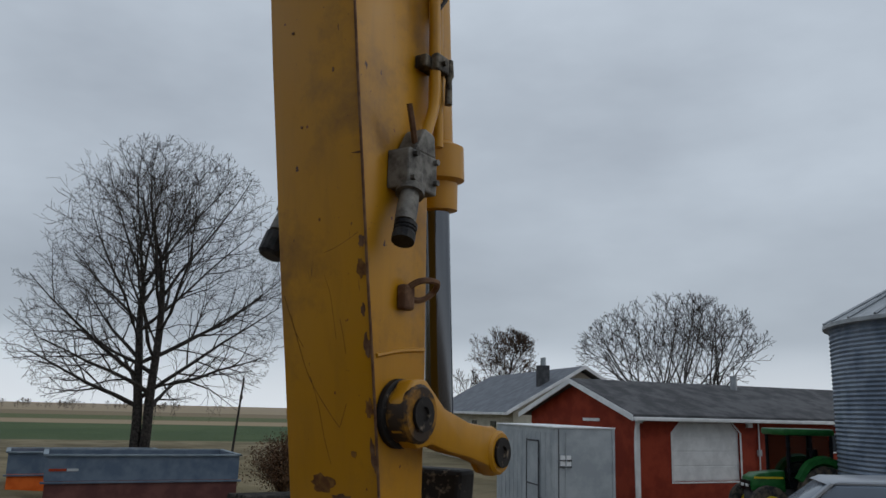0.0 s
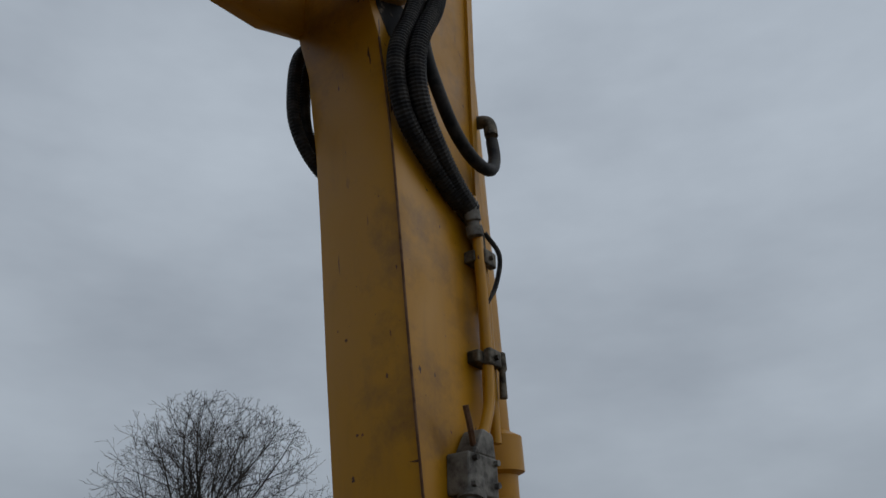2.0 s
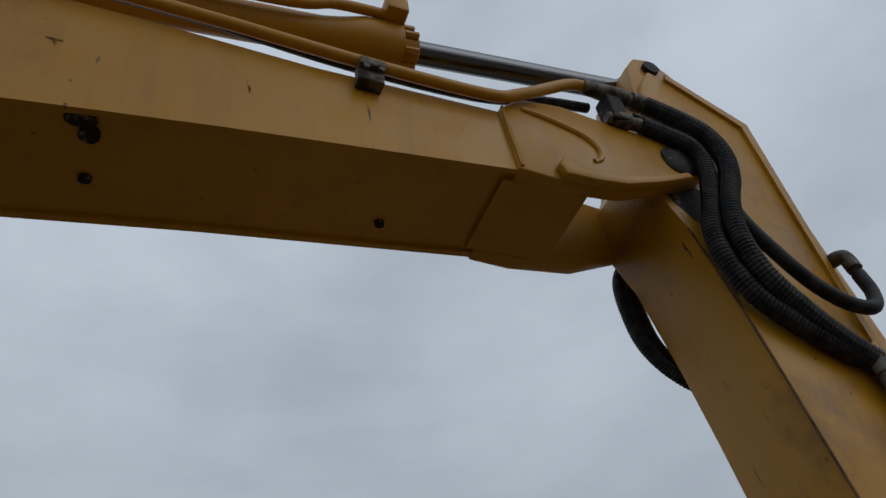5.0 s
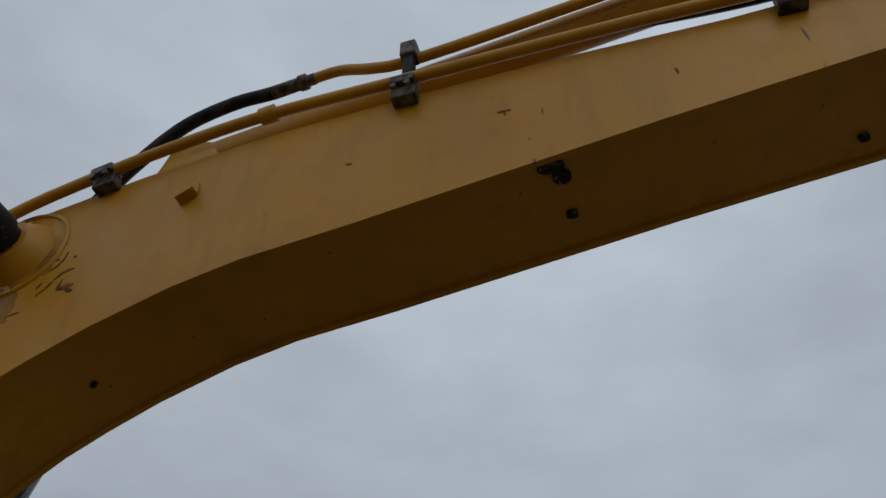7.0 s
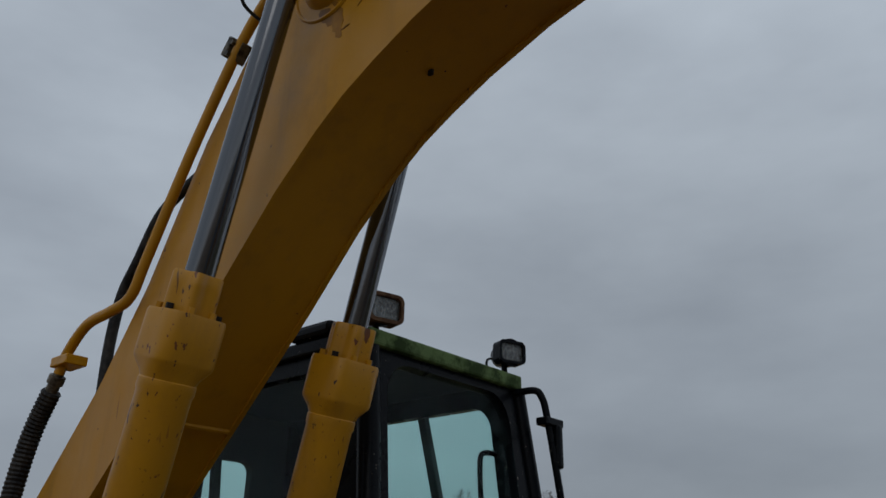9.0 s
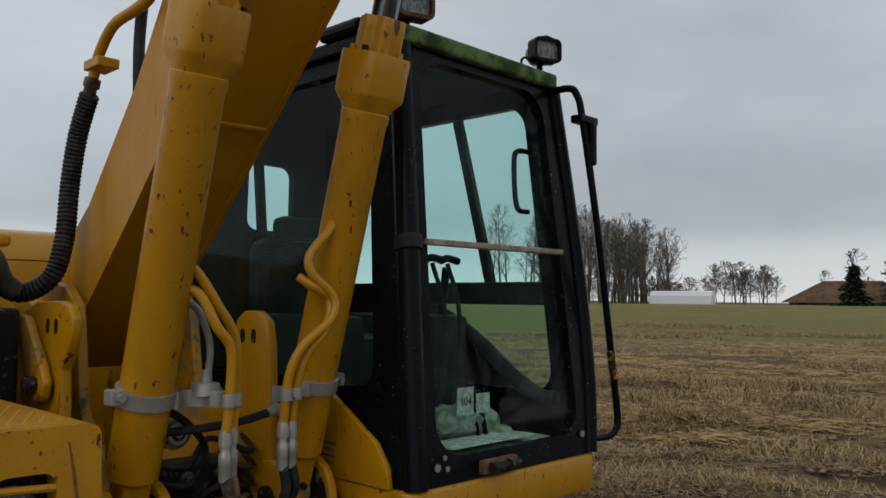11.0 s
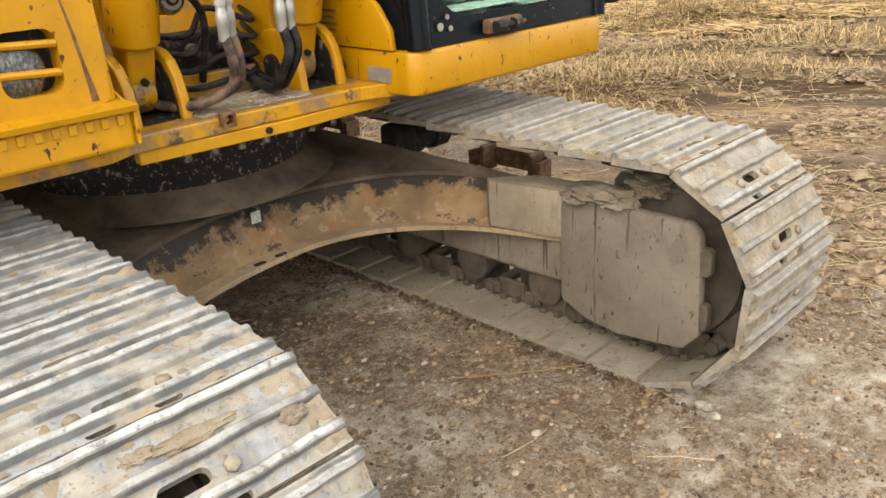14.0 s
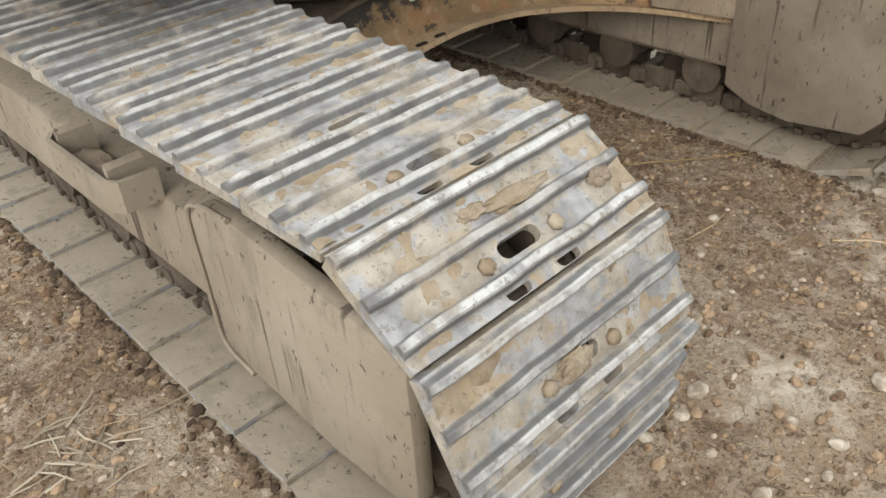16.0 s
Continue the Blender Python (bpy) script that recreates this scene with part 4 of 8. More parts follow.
part("sensor_loop", tube([(PIPE_X, 5.12, 3.12), (PIPE_X + 0.02, 5.17, 3.05), (PIPE_X, 5.17, 2.95), (PIPE_X - 0.01, 5.13, 2.88)], 0.008, 6), RUBBER, stick)
part("inline_joint", lathe((PIPE_X + 0.01, 5.165, 2.72), (PIPE_X + 0.01, 5.165, 2.58), [(0, 0.012), (0.05, 0.015), (0.06, 0.010), (0.14, 0.012)], 10), DARKSTEEL, stick, smooth=True)

valve = part("shutoff_valve", box((SX1, 4.945, 2.275), (SX1 + 0.075, 5.085, 2.385), None, 0.006), VALVESTEEL, stick, "bare steel shut-off valve")
part("valve_top", prism([(4.97, 2.38), (5.08, 2.38), (5.07, 2.45), (5.02, 2.46)], SX1 + 0.005, SX1 + 0.075, 0.008), VALVESTEEL, valve)
part("handle", tube([(SX1 + 0.06, 4.99, 2.41), (SX1 + 0.075, 4.955, 2.45), (SX1 + 0.08, 4.93, 2.50)], 0.009, 6), RUST, valve)
part("port", lathe((SX1 + 0.05, 5.0, 2.32), (SX1 + 0.08, 4.92, 2.13), [(0, 0.03), (0.05, 0.03), (0.05, 0.040), (0.07, 0.040), (0.07, 0.027), (0.10, 0.029), (0.165, 0.029)], 14), VALVESTEEL, valve, smooth=True)
part("thread_cap", lathe((SX1 + 0.073, 4.943, 2.165), (SX1 + 0.081, 4.915, 2.10), [(0, 0.032), (0.012, 0.032), (0.014, 0.029), (0.022, 0.032), (0.026, 0.029), (0.034, 0.032), (0.055, 0.031)], 14), RUBBER, valve)
for y, z in ((4.96, 2.30), (4.97, 2.37), (5.07, 2.31), (5.07, 2.37)):
    part("bolt", rod((SX1 + 0.075, y, z), (SX1 + 0.088, y, z), 0.009, sides=6), VALVESTEEL, valve)
valve2 = part("shutoff_valve", box((SX0 - 0.060, 4.95, 2.28), (SX0, 5.08, 2.40), None, 0.008), VALVESTEEL, stick)
part("port", lathe((SX0 - 0.03, 4.97, 2.32), (SX0 - 0.055, 4.90, 2.13), [(0, 0.028), (0.06, 0.028), (0.06, 0.04), (0.085, 0.04), (0.085, 0.032), (0.15, 0.034)], 14), VALVESTEEL, valve2, smooth=True)
part("thread_cap", lathe((SX0 - 0.048, 4.915, 2.17), (SX0 - 0.058, 4.885, 2.09), [(0, 0.04), (0.06, 0.04), (0.07, 0.032)], 14), RUBBER, valve2)
part("staple", tube([(SX1, 5.035, 2.0), (SX1 + 0.05, 5.05, 2.03), (SX1 + 0.06, 5.12, 2.035), (SX1 + 0.03, 5.145, 2.01), (SX1 + 0.02, 5.10, 1.985), (SX1, 5.06, 1.985)], 0.009, 6), RUST, stick)
part("staple_pad", box((SX1, 5.01, 1.95), (SX1 + 0.03, 5.06, 2.02), None, 0.008), RUST, stick)
part("bucket_pin_boss", lathe((SX0 - 0.03, 5.07, 1.12), (SX1 + 0.03, 5.07, 1.12), [(0, 0.10), (0.37, 0.10)]), YELLOW, stick, smooth=True)

# big hoses that bridge boom tip and stick
part("bridge_fitting", lathe((0.275, 4.38, 4.18), (0.275, 4.66, 4.165), [(0, 0.024), (0.1, 0.03), (0.16, 0.03), (0.16, 0.022), (0.18, 0.022), (0.18, 0.032), (0.22, 0.032), (0.22, 0.026), (0.28, 0.028)], 12), DARKSTEEL, boom, smooth=True)
part("bridge_fitting", lathe((0.26, 4.44, 4.055), (0.27, 4.60, 4.045), [(0, 0.02), (0.04, 0.03), (0.08, 0.03), (0.08, 0.022), (0.16, 0.024)], 12), DARKSTEEL, boom, smooth=True)
part("hose_bracket", box((BX1 - 0.02, 4.45, 4.03), (0.29, 4.51, 4.165), None, 0.008), GREASE, boom)
HOSE_A = [(0.275, 4.61, 4.165), (0.285, 4.70, 4.12), (0.30, 4.785, 4.04), (0.31, 4.805, 3.93), (0.31, 4.785, 3.82), (0.30, 4.73, 3.68), (0.29, 4.715, 3.55), (0.28, 4.755, 3.42), (0.265, 4.86, 3.32), (0.25, 4.965, 3.255), (0.25, 5.05, 3.20)]
part("bridge_hose", tube(HOSE_A, 0.031, 12, 8, 0.0025, 0.006), RUBBER, stick, "thick black hydraulic hose in a coil guard")
HOSE_B = [(0.27, 4.56, 4.046), (0.272, 4.64, 4.025), (0.28, 4.72, 3.975), (0.282, 4.735, 3.87), (0.275, 4.70, 3.73), (0.262, 4.66, 3.60), (0.252, 4.67, 3.48), (0.245, 4.73, 3.37), (0.24, 4.85, 3.29), (0.236, 4.95, 3.24), (0.235, 5.01, 3.215)]
part("bridge_hose", tube(HOSE_B, 0.028, 12, 8, 0.0025, 0.006), RUBBER, stick)
part("thin_hose", tube([(0.262, 4.55, 4.10), (0.262, 4.66, 4.065), (0.268, 4.755, 3.985), (0.27, 4.775, 3.88), (0.262, 4.75, 3.76), (0.255, 4.70, 3.62), (0.262, 4.72, 3.48), (0.262, 4.80, 3.36)], 0.014, 8), RUBBER, stick, smooth=True)
part("hose_ferrule", lathe((0.255, 5.035, 3.225), (PIPE_X, 5.068, 3.10), [(0, 0.027), (0.06, 0.027), (0.065, 0.020), (0.08, 0.020), (0.08, 0.026), (0.11, 0.026), (0.115, 0.018)], 12), VALVESTEEL, stick, smooth=True)
part("hose_ferrule", tube([(0.237, 5.0, 3.222), (0.225, 5.05, 3.20), (PIPE_X - 0.018, 5.10, 3.17), (PIPE_X - 0.02, 5.118, 3.10)], 0.021, 10), DARKSTEEL, stick, smooth=True)
HOSE_C = [(0.28, 4.755, 3.78), (0.282, 4.775, 3.65), (0.285, 4.835, 3.53), (0.285, 4.92, 3.425), (0.285, 5.02, 3.372), (0.285, 5.115, 3.378), (0.275, 5.165, 3.45), (0.26, 5.18, 3.54)]
part("bridge_hose", tube(HOSE_C, 0.022, 10, 8), RUBBER, stick, smooth=True)
part("elbow_fitting", tube([(0.261, 5.178, 3.525), (0.25, 5.18, 3.585), (0.21, 5.175, 3.605), (0.12, 5.15, 3.60)], 0.024, 10), DARKSTEEL, stick, smooth=True)
part("elbow_block", box((0.05, 5.10, 3.56), (0.13, 5.19, 3.66), None, 0.008), GREASE, stick)
for k in range(2):
    dy = 0.05 * k
    part("bridge_hose", tube([(-0.14, 4.69 + dy, 3.86), (-0.16, 4.64 + dy, 3.76), (-0.165, 4.635 + dy, 3.62), (-0.16, 4.655 + dy, 3.49), (-0.145, 4.73 + dy, 3.38), (-0.12, 4.88, 3.29)], 0.021, 12, 8, 0.002, 0.006), RUBBER, stick)

part("grease_smear", prism([(4.60, 3.86), (4.66, 3.90), (4.76, 3.86), (4.80, 3.74), (4.74, 3.66), (4.68, 3.70), (4.62, 3.78)], SX1 - 0.001, SX1 + 0.0015), GREASE, stick, "black grease smeared round the boom pin")
part("grease_smear", prism([(4.69, 3.62), (4.72, 3.64), (4.735, 3.55), (4.72, 3.46), (4.70, 3.40), (4.695, 3.50)], SX1 - 0.001, SX1 + 0.0012), SCRAPE, stick, "paint rubbed to bare metal by the hoses")
part("pin_hub", lathe((BX1 + 0.005, 4.675, 3.92), (BX1 + 0.05, 4.675, 3.92), [(0, 0.066), (0.012, 0.064), (0.020, 0.050), (0.022, 0.03)], 24), GREASE, boom, "greasy black pin hub", True)

# bucket cylinder and linkage
WORNBOSS = make_speckled("greasy_worn_boss", (0.035, 0.022, 0.014), (0.27, 0.125, 0.012), 13, 0.55, 0.44, 0.58, 0.1)
BC0, BC1 = (0.06, 5.285, 3.95), (0.06, 5.475, 1.56)
Lb = (Vector(BC1) - Vector(BC0)).length
db = (Vector(BC1) - Vector(BC0)).normalized()
bucket_cyl = part("bucket_cylinder", lathe(BC0, BC1, [(0, 0.05), (0.02, 0.062), (1.40, 0.062), (1.42, 0.098), (1.53, 0.098), (1.54, 0.075), (1.63, 0.072), (1.635, 0.045)]), YELLOW, excavator, "yellow hydraulic bucket cylinder", True)
part("rod", lathe(Vector(BC0) + db * 1.62, BC1, [(0, 0.046), (Lb - 1.63, 0.046)]), CHROME, bucket_cyl, "bright chromed piston rod", True)
part("cylinder_lug", prism([(5.10, 4.10), (5.26, 4.05), (5.31, 4.0), (5.27, 3.95), (5.10, 3.90)], 0.0, 0.12, 0.008), YELLOW, stick)
for s, xx in ((1, SX1 + 0.02), (-1, SX0 - 0.004)):
    link = part("bucket_link", prism([(4.955, 1.70), (5.0, 1.755), (5.06, 1.76), (5.10, 1.73), (5.16, 1.685), (5.30, 1.645), (5.40, 1.635), (5.44, 1.635), (5.50, 1.61), (5.525, 1.555), (5.50, 1.50),
                                      (5.45, 1.485), (5.40, 1.52), (5.30, 1.545), (5.18, 1.565), (5.10, 1.585), (5.03, 1.575), (4.965, 1.62)], xx, xx + 0.055, 0.012), YELLOW, excavator, "yellow cast bucket link", True)
    for yz, rb in (((5.03, 1.667), 0.078), ((5.465, 1.557), 0.066)):
        part("link_boss", lathe((xx - 0.01, *yz), (xx + 0.064, *yz), [(0, rb), (0.066, rb), (0.074, rb - 0.008)], 24), WORNBOSS if rb > 0.07 else CHIPPED, link, smooth=True)
        part("link_pin", lathe((xx, *yz), (xx + 0.075, *yz), [(0, 0.045), (0.073, 0.045), (0.073, 0.02), (0.066, 0.018)], 24), GREASE, link, smooth=True)
# black stands for the shade under the link as well as its grease
part("link_tie", prism([(5.42, 1.50), (5.52, 1.50), (5.48, 1.15), (5.36, 1.02), (5.30, 1.08), (5.38, 1.2)], -0.06, 0.17, 0.015), GREASE, excavator, "lower bucket link, grease and shade in its dark colour")
part("pin_ring", lathe((SX1 + 0.002, 5.03, 1.707), (SX1 + 0.022, 5.03, 1.707), [(0, 0.092), (0.016, 0.092), (0.020, 0.084)], 28), GREASE, stick, "greasy black ring round the link pin", True)

# ---- lift cylinders ----
def head_block(foot, n, rings, sides=48):
    """Rings about the cylinder's axis: distance, radius, squareness 0..1 and depth of the six scallops between the bolts."""
    bm = bmesh.new()
    u = Vector((1, 0, 0))
    w = n.cross(u)
    rows = []
    for dist, r, square, dent in rings:
        row = []
        for k in range(sides):
            t = 2 * math.pi * k / sides
            c, q = math.cos(t), math.sin(t)
            block = 1 / (abs(c) ** 5 + abs(q) ** 5) ** 0.2
            rr = r * (1 + square * (block - 1)) + dent * math.cos(6 * t)
            row.append(bm.verts.new(foot + n * dist + rr * (c * u + q * w)))
        rows.append(row)
    for p, q in zip(rows, rows[1:]):
        for k in range(sides):
            bm.faces.new((p[k], p[(k + 1) % sides], q[(k + 1) % sides], q[k]))
    bm.faces.new(rows[0][::-1])
    bm.faces.new(rows[-1])
    return bm


def lift_cylinder(x):
    foot, head = Vector((x, 0.64, 1.115)), Vector((x, *HEAD))
    n = (head - foot).normalized()
    span = (head - foot).length
    c = part("lift_cylinder", lathe(foot, head, [(0.150, 0.02), (0.151, 0.066), (0.163, 0.076), (1.30, 0.076), (1.31, 0.080), (1.335, 0.080), (1.34, 0.076), (1.40, 0.076)]), CHIPPED, excavator, "yellow boom lift cylinder with rust chips", True)
    part("rod", lathe(foot + n * 1.63, head, [(0, 0.043), (span - 1.63, 0.043)]), CHROME, c, "bright chromed piston rod", True)
    part("head_block", head_block(foot, n, [(1.335, 0.076, 0.0, 0), (1.355, 0.080, 0.3, 0), (1.385, 0.090, 1.0, 0), (1.395, 0.092, 1.0, 0), (1.515, 0.092, 1.0, 0), (1.525, 0.089, 1.0, 0), (1.526, 0.06, 0, 0)]), CHIPPED, c, "square cylinder head with rust chips", True)
    part("gland", head_block(foot, n, [(1.52, 0.070, 0, 0.009), (1.60, 0.070, 0, 0.009), (1.635, 0.069, 0, 0.009), (1.64, 0.066, 0, 0.008), (1.641, 0.046, 0, 0)]), CHIPPED, c, "scalloped gland nut", True)
    part("rod_eye", lathe(head - Vector((0.045, 0, 0)), head + Vector((0.045, 0, 0)), [(0, 0.068), (0.09, 0.068)], 24), GREASE, c, smooth=True)
    part("foot_eye", lathe(foot - Vector((0.038, 0, 0)), foot + Vector((0.038, 0, 0)), [(0, 0.060), (0.006, 0.066), (0.070, 0.066), (0.076, 0.060)], 24), DIRTYYELLOW, c, "grease-stained foot eye", True)
    turn = Matrix.Translation(foot) @ n.to_track_quat("Z", "Y").to_matrix().to_4x4()
    trunk = part("foot_trunk", box((-0.045, -0.048, 0.01), (0.045, 0.048, 0.156), turn, 0.012), CHIPPED, c, smooth=False)
    part("grease_nipple", rod(foot + n * 0.05 + Vector((0, 0.05, -0.012)), foot + n * 0.05 + Vector((0, 0.066, -0.016)), 0.011, sides=10), GREASE, trunk)
    u = Vector((1, 0, 0))
    w = n.cross(u)
    for k in range(8):
        t = radians(45 * k + 22)
        p = foot + n * 1.524 + 0.083 * (math.cos(t) * u + math.sin(t) * w)
        part("bolt", rod(p, p + n * 0.018, 0.011, sides=6), GREASE if k % 3 == 0 else CHIPPED, c)
    # foot lugs on the deck
    for dx in (-0.098, 0.064):
        lug = part("foot_lug", prism([(0.49, 1.03), (0.79, 1.03), (0.782, 1.10), (0.765, 1.16), (0.735, 1.205), (0.69, 1.232), (0.645, 1.24), (0.60, 1.232), (0.56, 1.205), (0.53, 1.15), (0.51, 1.09)], x + dx, x + dx + 0.034, 0.008), CHIPPED, excavator)
        inner = x + dx + (0.034 if dx < 0 else -0.004)
        part("grease_smear", prism([(0.56, 1.035), (0.77, 1.035), (0.765, 1.09), (0.745, 1.15), (0.70, 1.20), (0.65, 1.21), (0.60, 1.19), (0.57, 1.12)], inner, inner + 0.004), GREASE, lug, "black grease on the lug's inner face")
    part("grease_pad", prism(rounded(x, 0.665, 0.126, 0.21, 0.03), 1.034, 1.041, axis=2), GREASE, c, "black grease on the deck below the cylinder foot")
    part("foot_pin", rod((x - 0.112, *foot[1:]), (x + 0.112, *foot[1:]), 0.04), GREASE, excavator, smooth=True)
    # strap clamp for the pipes
    p = foot + n * 0.41
    strap = part("strap_clamp", lathe(p - n * 0.022, p + n * 0.022, [(0, 0.079), (0, 0.087), (0.044, 0.087), (0.044, 0.079)], 24), STEEL, c, "pale grey steel strap clamp", True)
    s = 1 if x > 0 else -1
    q = p + Vector((s * 0.09, 0, 0))
    part("strap_lug", box((-0.025, -0.02, -0.022), (0.025, 0.03, 0.022), Matrix.Translation(q), 0.004), STEEL, strap)
    part("bolt", rod(q + Vector((0, 0.03, 0)), q + Vector((0, 0.05, 0)), 0.012, sides=6), STEEL, strap)
    return c, foot, n


LIFT_A, LIFT_B = 0.38, -0.22
cyl_a, foot_a, n_a = lift_cylinder(LIFT_A)
cyl_b, foot_b, n_b = lift_cylinder(LIFT_B)

# straps that carry the rigid pipes beside the lift cylinders
for host, band, rings in ((cyl_a, [(0.318, 0.815), (0.285, 0.785), (0.255, 0.785), (0.225, 0.81), (0.22, 0.84), (0.20, 0.857), (0.175, 0.858), (0.145, 0.85)], ((0.169, 0.885), (0.208, 0.918))),
                          (cyl_b, [(-0.158, 0.815), (-0.125, 0.79), (-0.10, 0.80), (-0.08, 0.84), (-0.055, 0.865), (-0.02, 0.872), (0.025, 0.865)], ((-0.005, 0.90), (-0.045, 0.892)))):
    path = [(p.x, p.y) for p in smooth_path([(x, y, 0) for x, y in band], 4)]
    strap = part("pipe_strap", strip(path, 1.468, 1.516, 0.011), STEEL, host, "bent pale steel strap", False)
    for x, y in rings:
        part("pipe_ring", lathe((x, y, 1.474), (x, y, 1.512), [(0, 0.0155), (0, 0.022), (0.038, 0.022), (0.038, 0.0155)], 16), STEEL, strap, smooth=True)
    x, y = rings[0][0] / 2 + rings[1][0] / 2, rings[0][1] / 2 + rings[1][1] / 2
    part("bolt", rod((x, y, 1.493), (x + 0.004, y + 0.034, 1.493), 0.009, sides=6), STEEL, strap)
PIPES_A = ([(0.352, 0.88, 1.9), (0.302, 0.89, 1.86), (0.242, 0.90, 1.77), (0.177, 0.895, 1.67), (0.167, 0.885, 1.52), (0.172, 0.88, 1.38)],
           [(0.352, 0.86, 1.82), (0.302, 0.90, 1.8), (0.262, 0.93, 1.71), (0.212, 0.93, 1.64), (0.207, 0.92, 1.5), (0.212, 0.91, 1.38)])
for line in PIPES_A:
    part("rigid_pipe", tube(line, 0.015, 10), YELLOW, cyl_a, smooth=True)
PIPES_B = ([(-0.172, 0.915, 2.06), (-0.138, 0.93, 2.01), (-0.072, 0.92, 1.93), (-0.072, 0.93, 1.87), (-0.142, 0.95, 1.80), (-0.132, 0.96, 1.73), (-0.042, 0.93, 1.64), (-0.007, 0.91, 1.55), (-0.002, 0.89, 1.40)],
           [(-0.042, 0.90, 1.86), (-0.072, 0.93, 1.83), (-0.142, 0.93, 1.79), (-0.122, 0.95, 1.70), (-0.072, 0.92, 1.62), (-0.047, 0.90, 1.53), (-0.042, 0.88, 1.40)])
for line in PIPES_B:
    part("rigid_pipe", tube(line, 0.015, 10), YELLOW, cyl_b, smooth=True)
part("grey_pipe", tube([(0.29, 0.82, 1.78), (0.25, 0.82, 1.74), (0.21, 0.81, 1.64), (0.215, 0.80, 1.53)], 0.011, 8), STEEL, cyl_a, smooth=True)
part("pipe_union", lathe((0.215, 0.80, 1.575), (0.215, 0.80, 1.50), [(0, 0.016), (0.04, 0.02), (0.04, 0.04), (0.075, 0.045)], 14), STEEL, cyl_a, smooth=True)
for k, (x, y, host) in enumerate(((0.172, 0.88, cyl_a), (0.212, 0.91, cyl_a), (-0.002, 0.89, cyl_b), (-0.042, 0.88, cyl_b))):
    part("hose_coupling", lathe((x, y, 1.41), (x, y, 1.26), [(0, 0.015), (0.02, 0.019), (0.05, 0.019), (0.05, 0.0145), (0.065, 0.0145), (0.07, 0.0185), (0.105, 0.0185), (0.108, 0.017), (0.14, 0.0175), (0.15, 0.016)], 12), STEEL, host, smooth=True)
    dx = 0.07 if k < 2 else -0.02
    part("supply_hose", tube([(x, y, 1.28), (x - 0.01, y + 0.01, 1.20), (x - 0.2 * dx, y - 0.03, 1.12), (x + dx, y - 0.12, 1.07), (x + 2 * dx, y - 0.25, 1.08), (x + 2 * dx, y - 0.45, 1.15)], 0.0155, 10), DIRTYHOSE if k < 2 else RUBBER, host, smooth=True)

# ---- slewing deck ----
deck = part("deck", prism([(-1.5, 0.93), (-0.42, 0.93), (-0.30, 0.88), (0.52, 0.86), (0.60, 0.90), (1.25, 0.90), (1.25, -2.0), (0.9, -2.4), (-0.9, -2.4), (-1.5, -2.0)], 0.985, 1.035, 0.006, axis=2), DIRTYYELLOW, excavator, "yellow slewing deck with dried dirt")
part("deck_apron", prism([(-0.45, 0.86), (0.0, 0.885), (0.5, 0.845), (0.5, 0.81), (0.0, 0.85), (-0.45, 0.82)], 0.945, 0.984, 0.004, axis=2), YELLOW, deck)
part("deck_dirt", box((-0.13, 0.60, 1.034), (0.285, 0.835, 1.042), None, 0.003), CAKE, deck, "grey dirt lying on the deck")
grit = bmesh.new()
dr = random.Random(3)
for k in range(260):
    q = 0.002 + 0.006 * dr.random() ** 3
    bmesh.ops.create_icosphere(grit, subdivisions=1, radius=q, matrix=Matrix.Translation((dr.uniform(-0.12, 0.28), dr.uniform(0.61, 0.855), 1.042)) @ Matrix.Diagonal((1.3, 1, 0.6, 1)))
tagged(part("grit", grit, STONE, deck, "loose grit on the deck"), kind="stuff")
part("deck_rear_lip", box((-0.14, 0.54, 1.035), (0.29, 0.58, 1.12), None, 0.006), DIRTYYELLOW, deck)
eye = part("tie_eye", holed(rounded(0.225, 1.030, 0.044, 0.046, 0.004), rounded(0.225, 1.030, 0.026, 0.028, 0.004), lambda u, v, w: (u, 0.895 - w, v), 0.03), RUST, deck, "rusty square tie eye")
part("apron_hole", rod((0.085, 0.872, 0.966), (0.085, 0.8875, 0.966), 0.011, sides=14), GREASE, deck, "round hole in the apron")
for k in range(7):
    x = 0.36 - 0.09 * k
    part("deck_bolt", rod((x, 0.845 + 0.02 * math.cos(3 * x), 0.926), (x, 0.845 + 0.02 * math.cos(3 * x), 0.946), 0.013, sides=6), DARKSTEEL, deck)
for x0, x1 in ((0.265, 0.305), (-0.18, -0.14)):
    part("boom_foot_plate", prism([(-0.65, 0.97), (0.62, 0.97), (0.60, 1.08), (0.30, 1.16), (0.12, 1.40), (0.05, 1.76), (-0.05, 1.83), (-0.20, 1.85), (-0.45, 1.84), (-0.6, 1.7), (-0.7, 1.3)], x0, x1, 0.008), DIRTYYELLOW, deck, "yellow boom foot plate")
for x, s in ((0.345, 1), (-0.18, -1)):
    part("foot_plate_boss", lathe((x - 0.045 * s, -0.33, 1.66), (x + 0.02 * s, -0.33, 1.66), [(0, 0.14), (0.05, 0.13), (0.065, 0.09)]), YELLOW, deck, smooth=True)
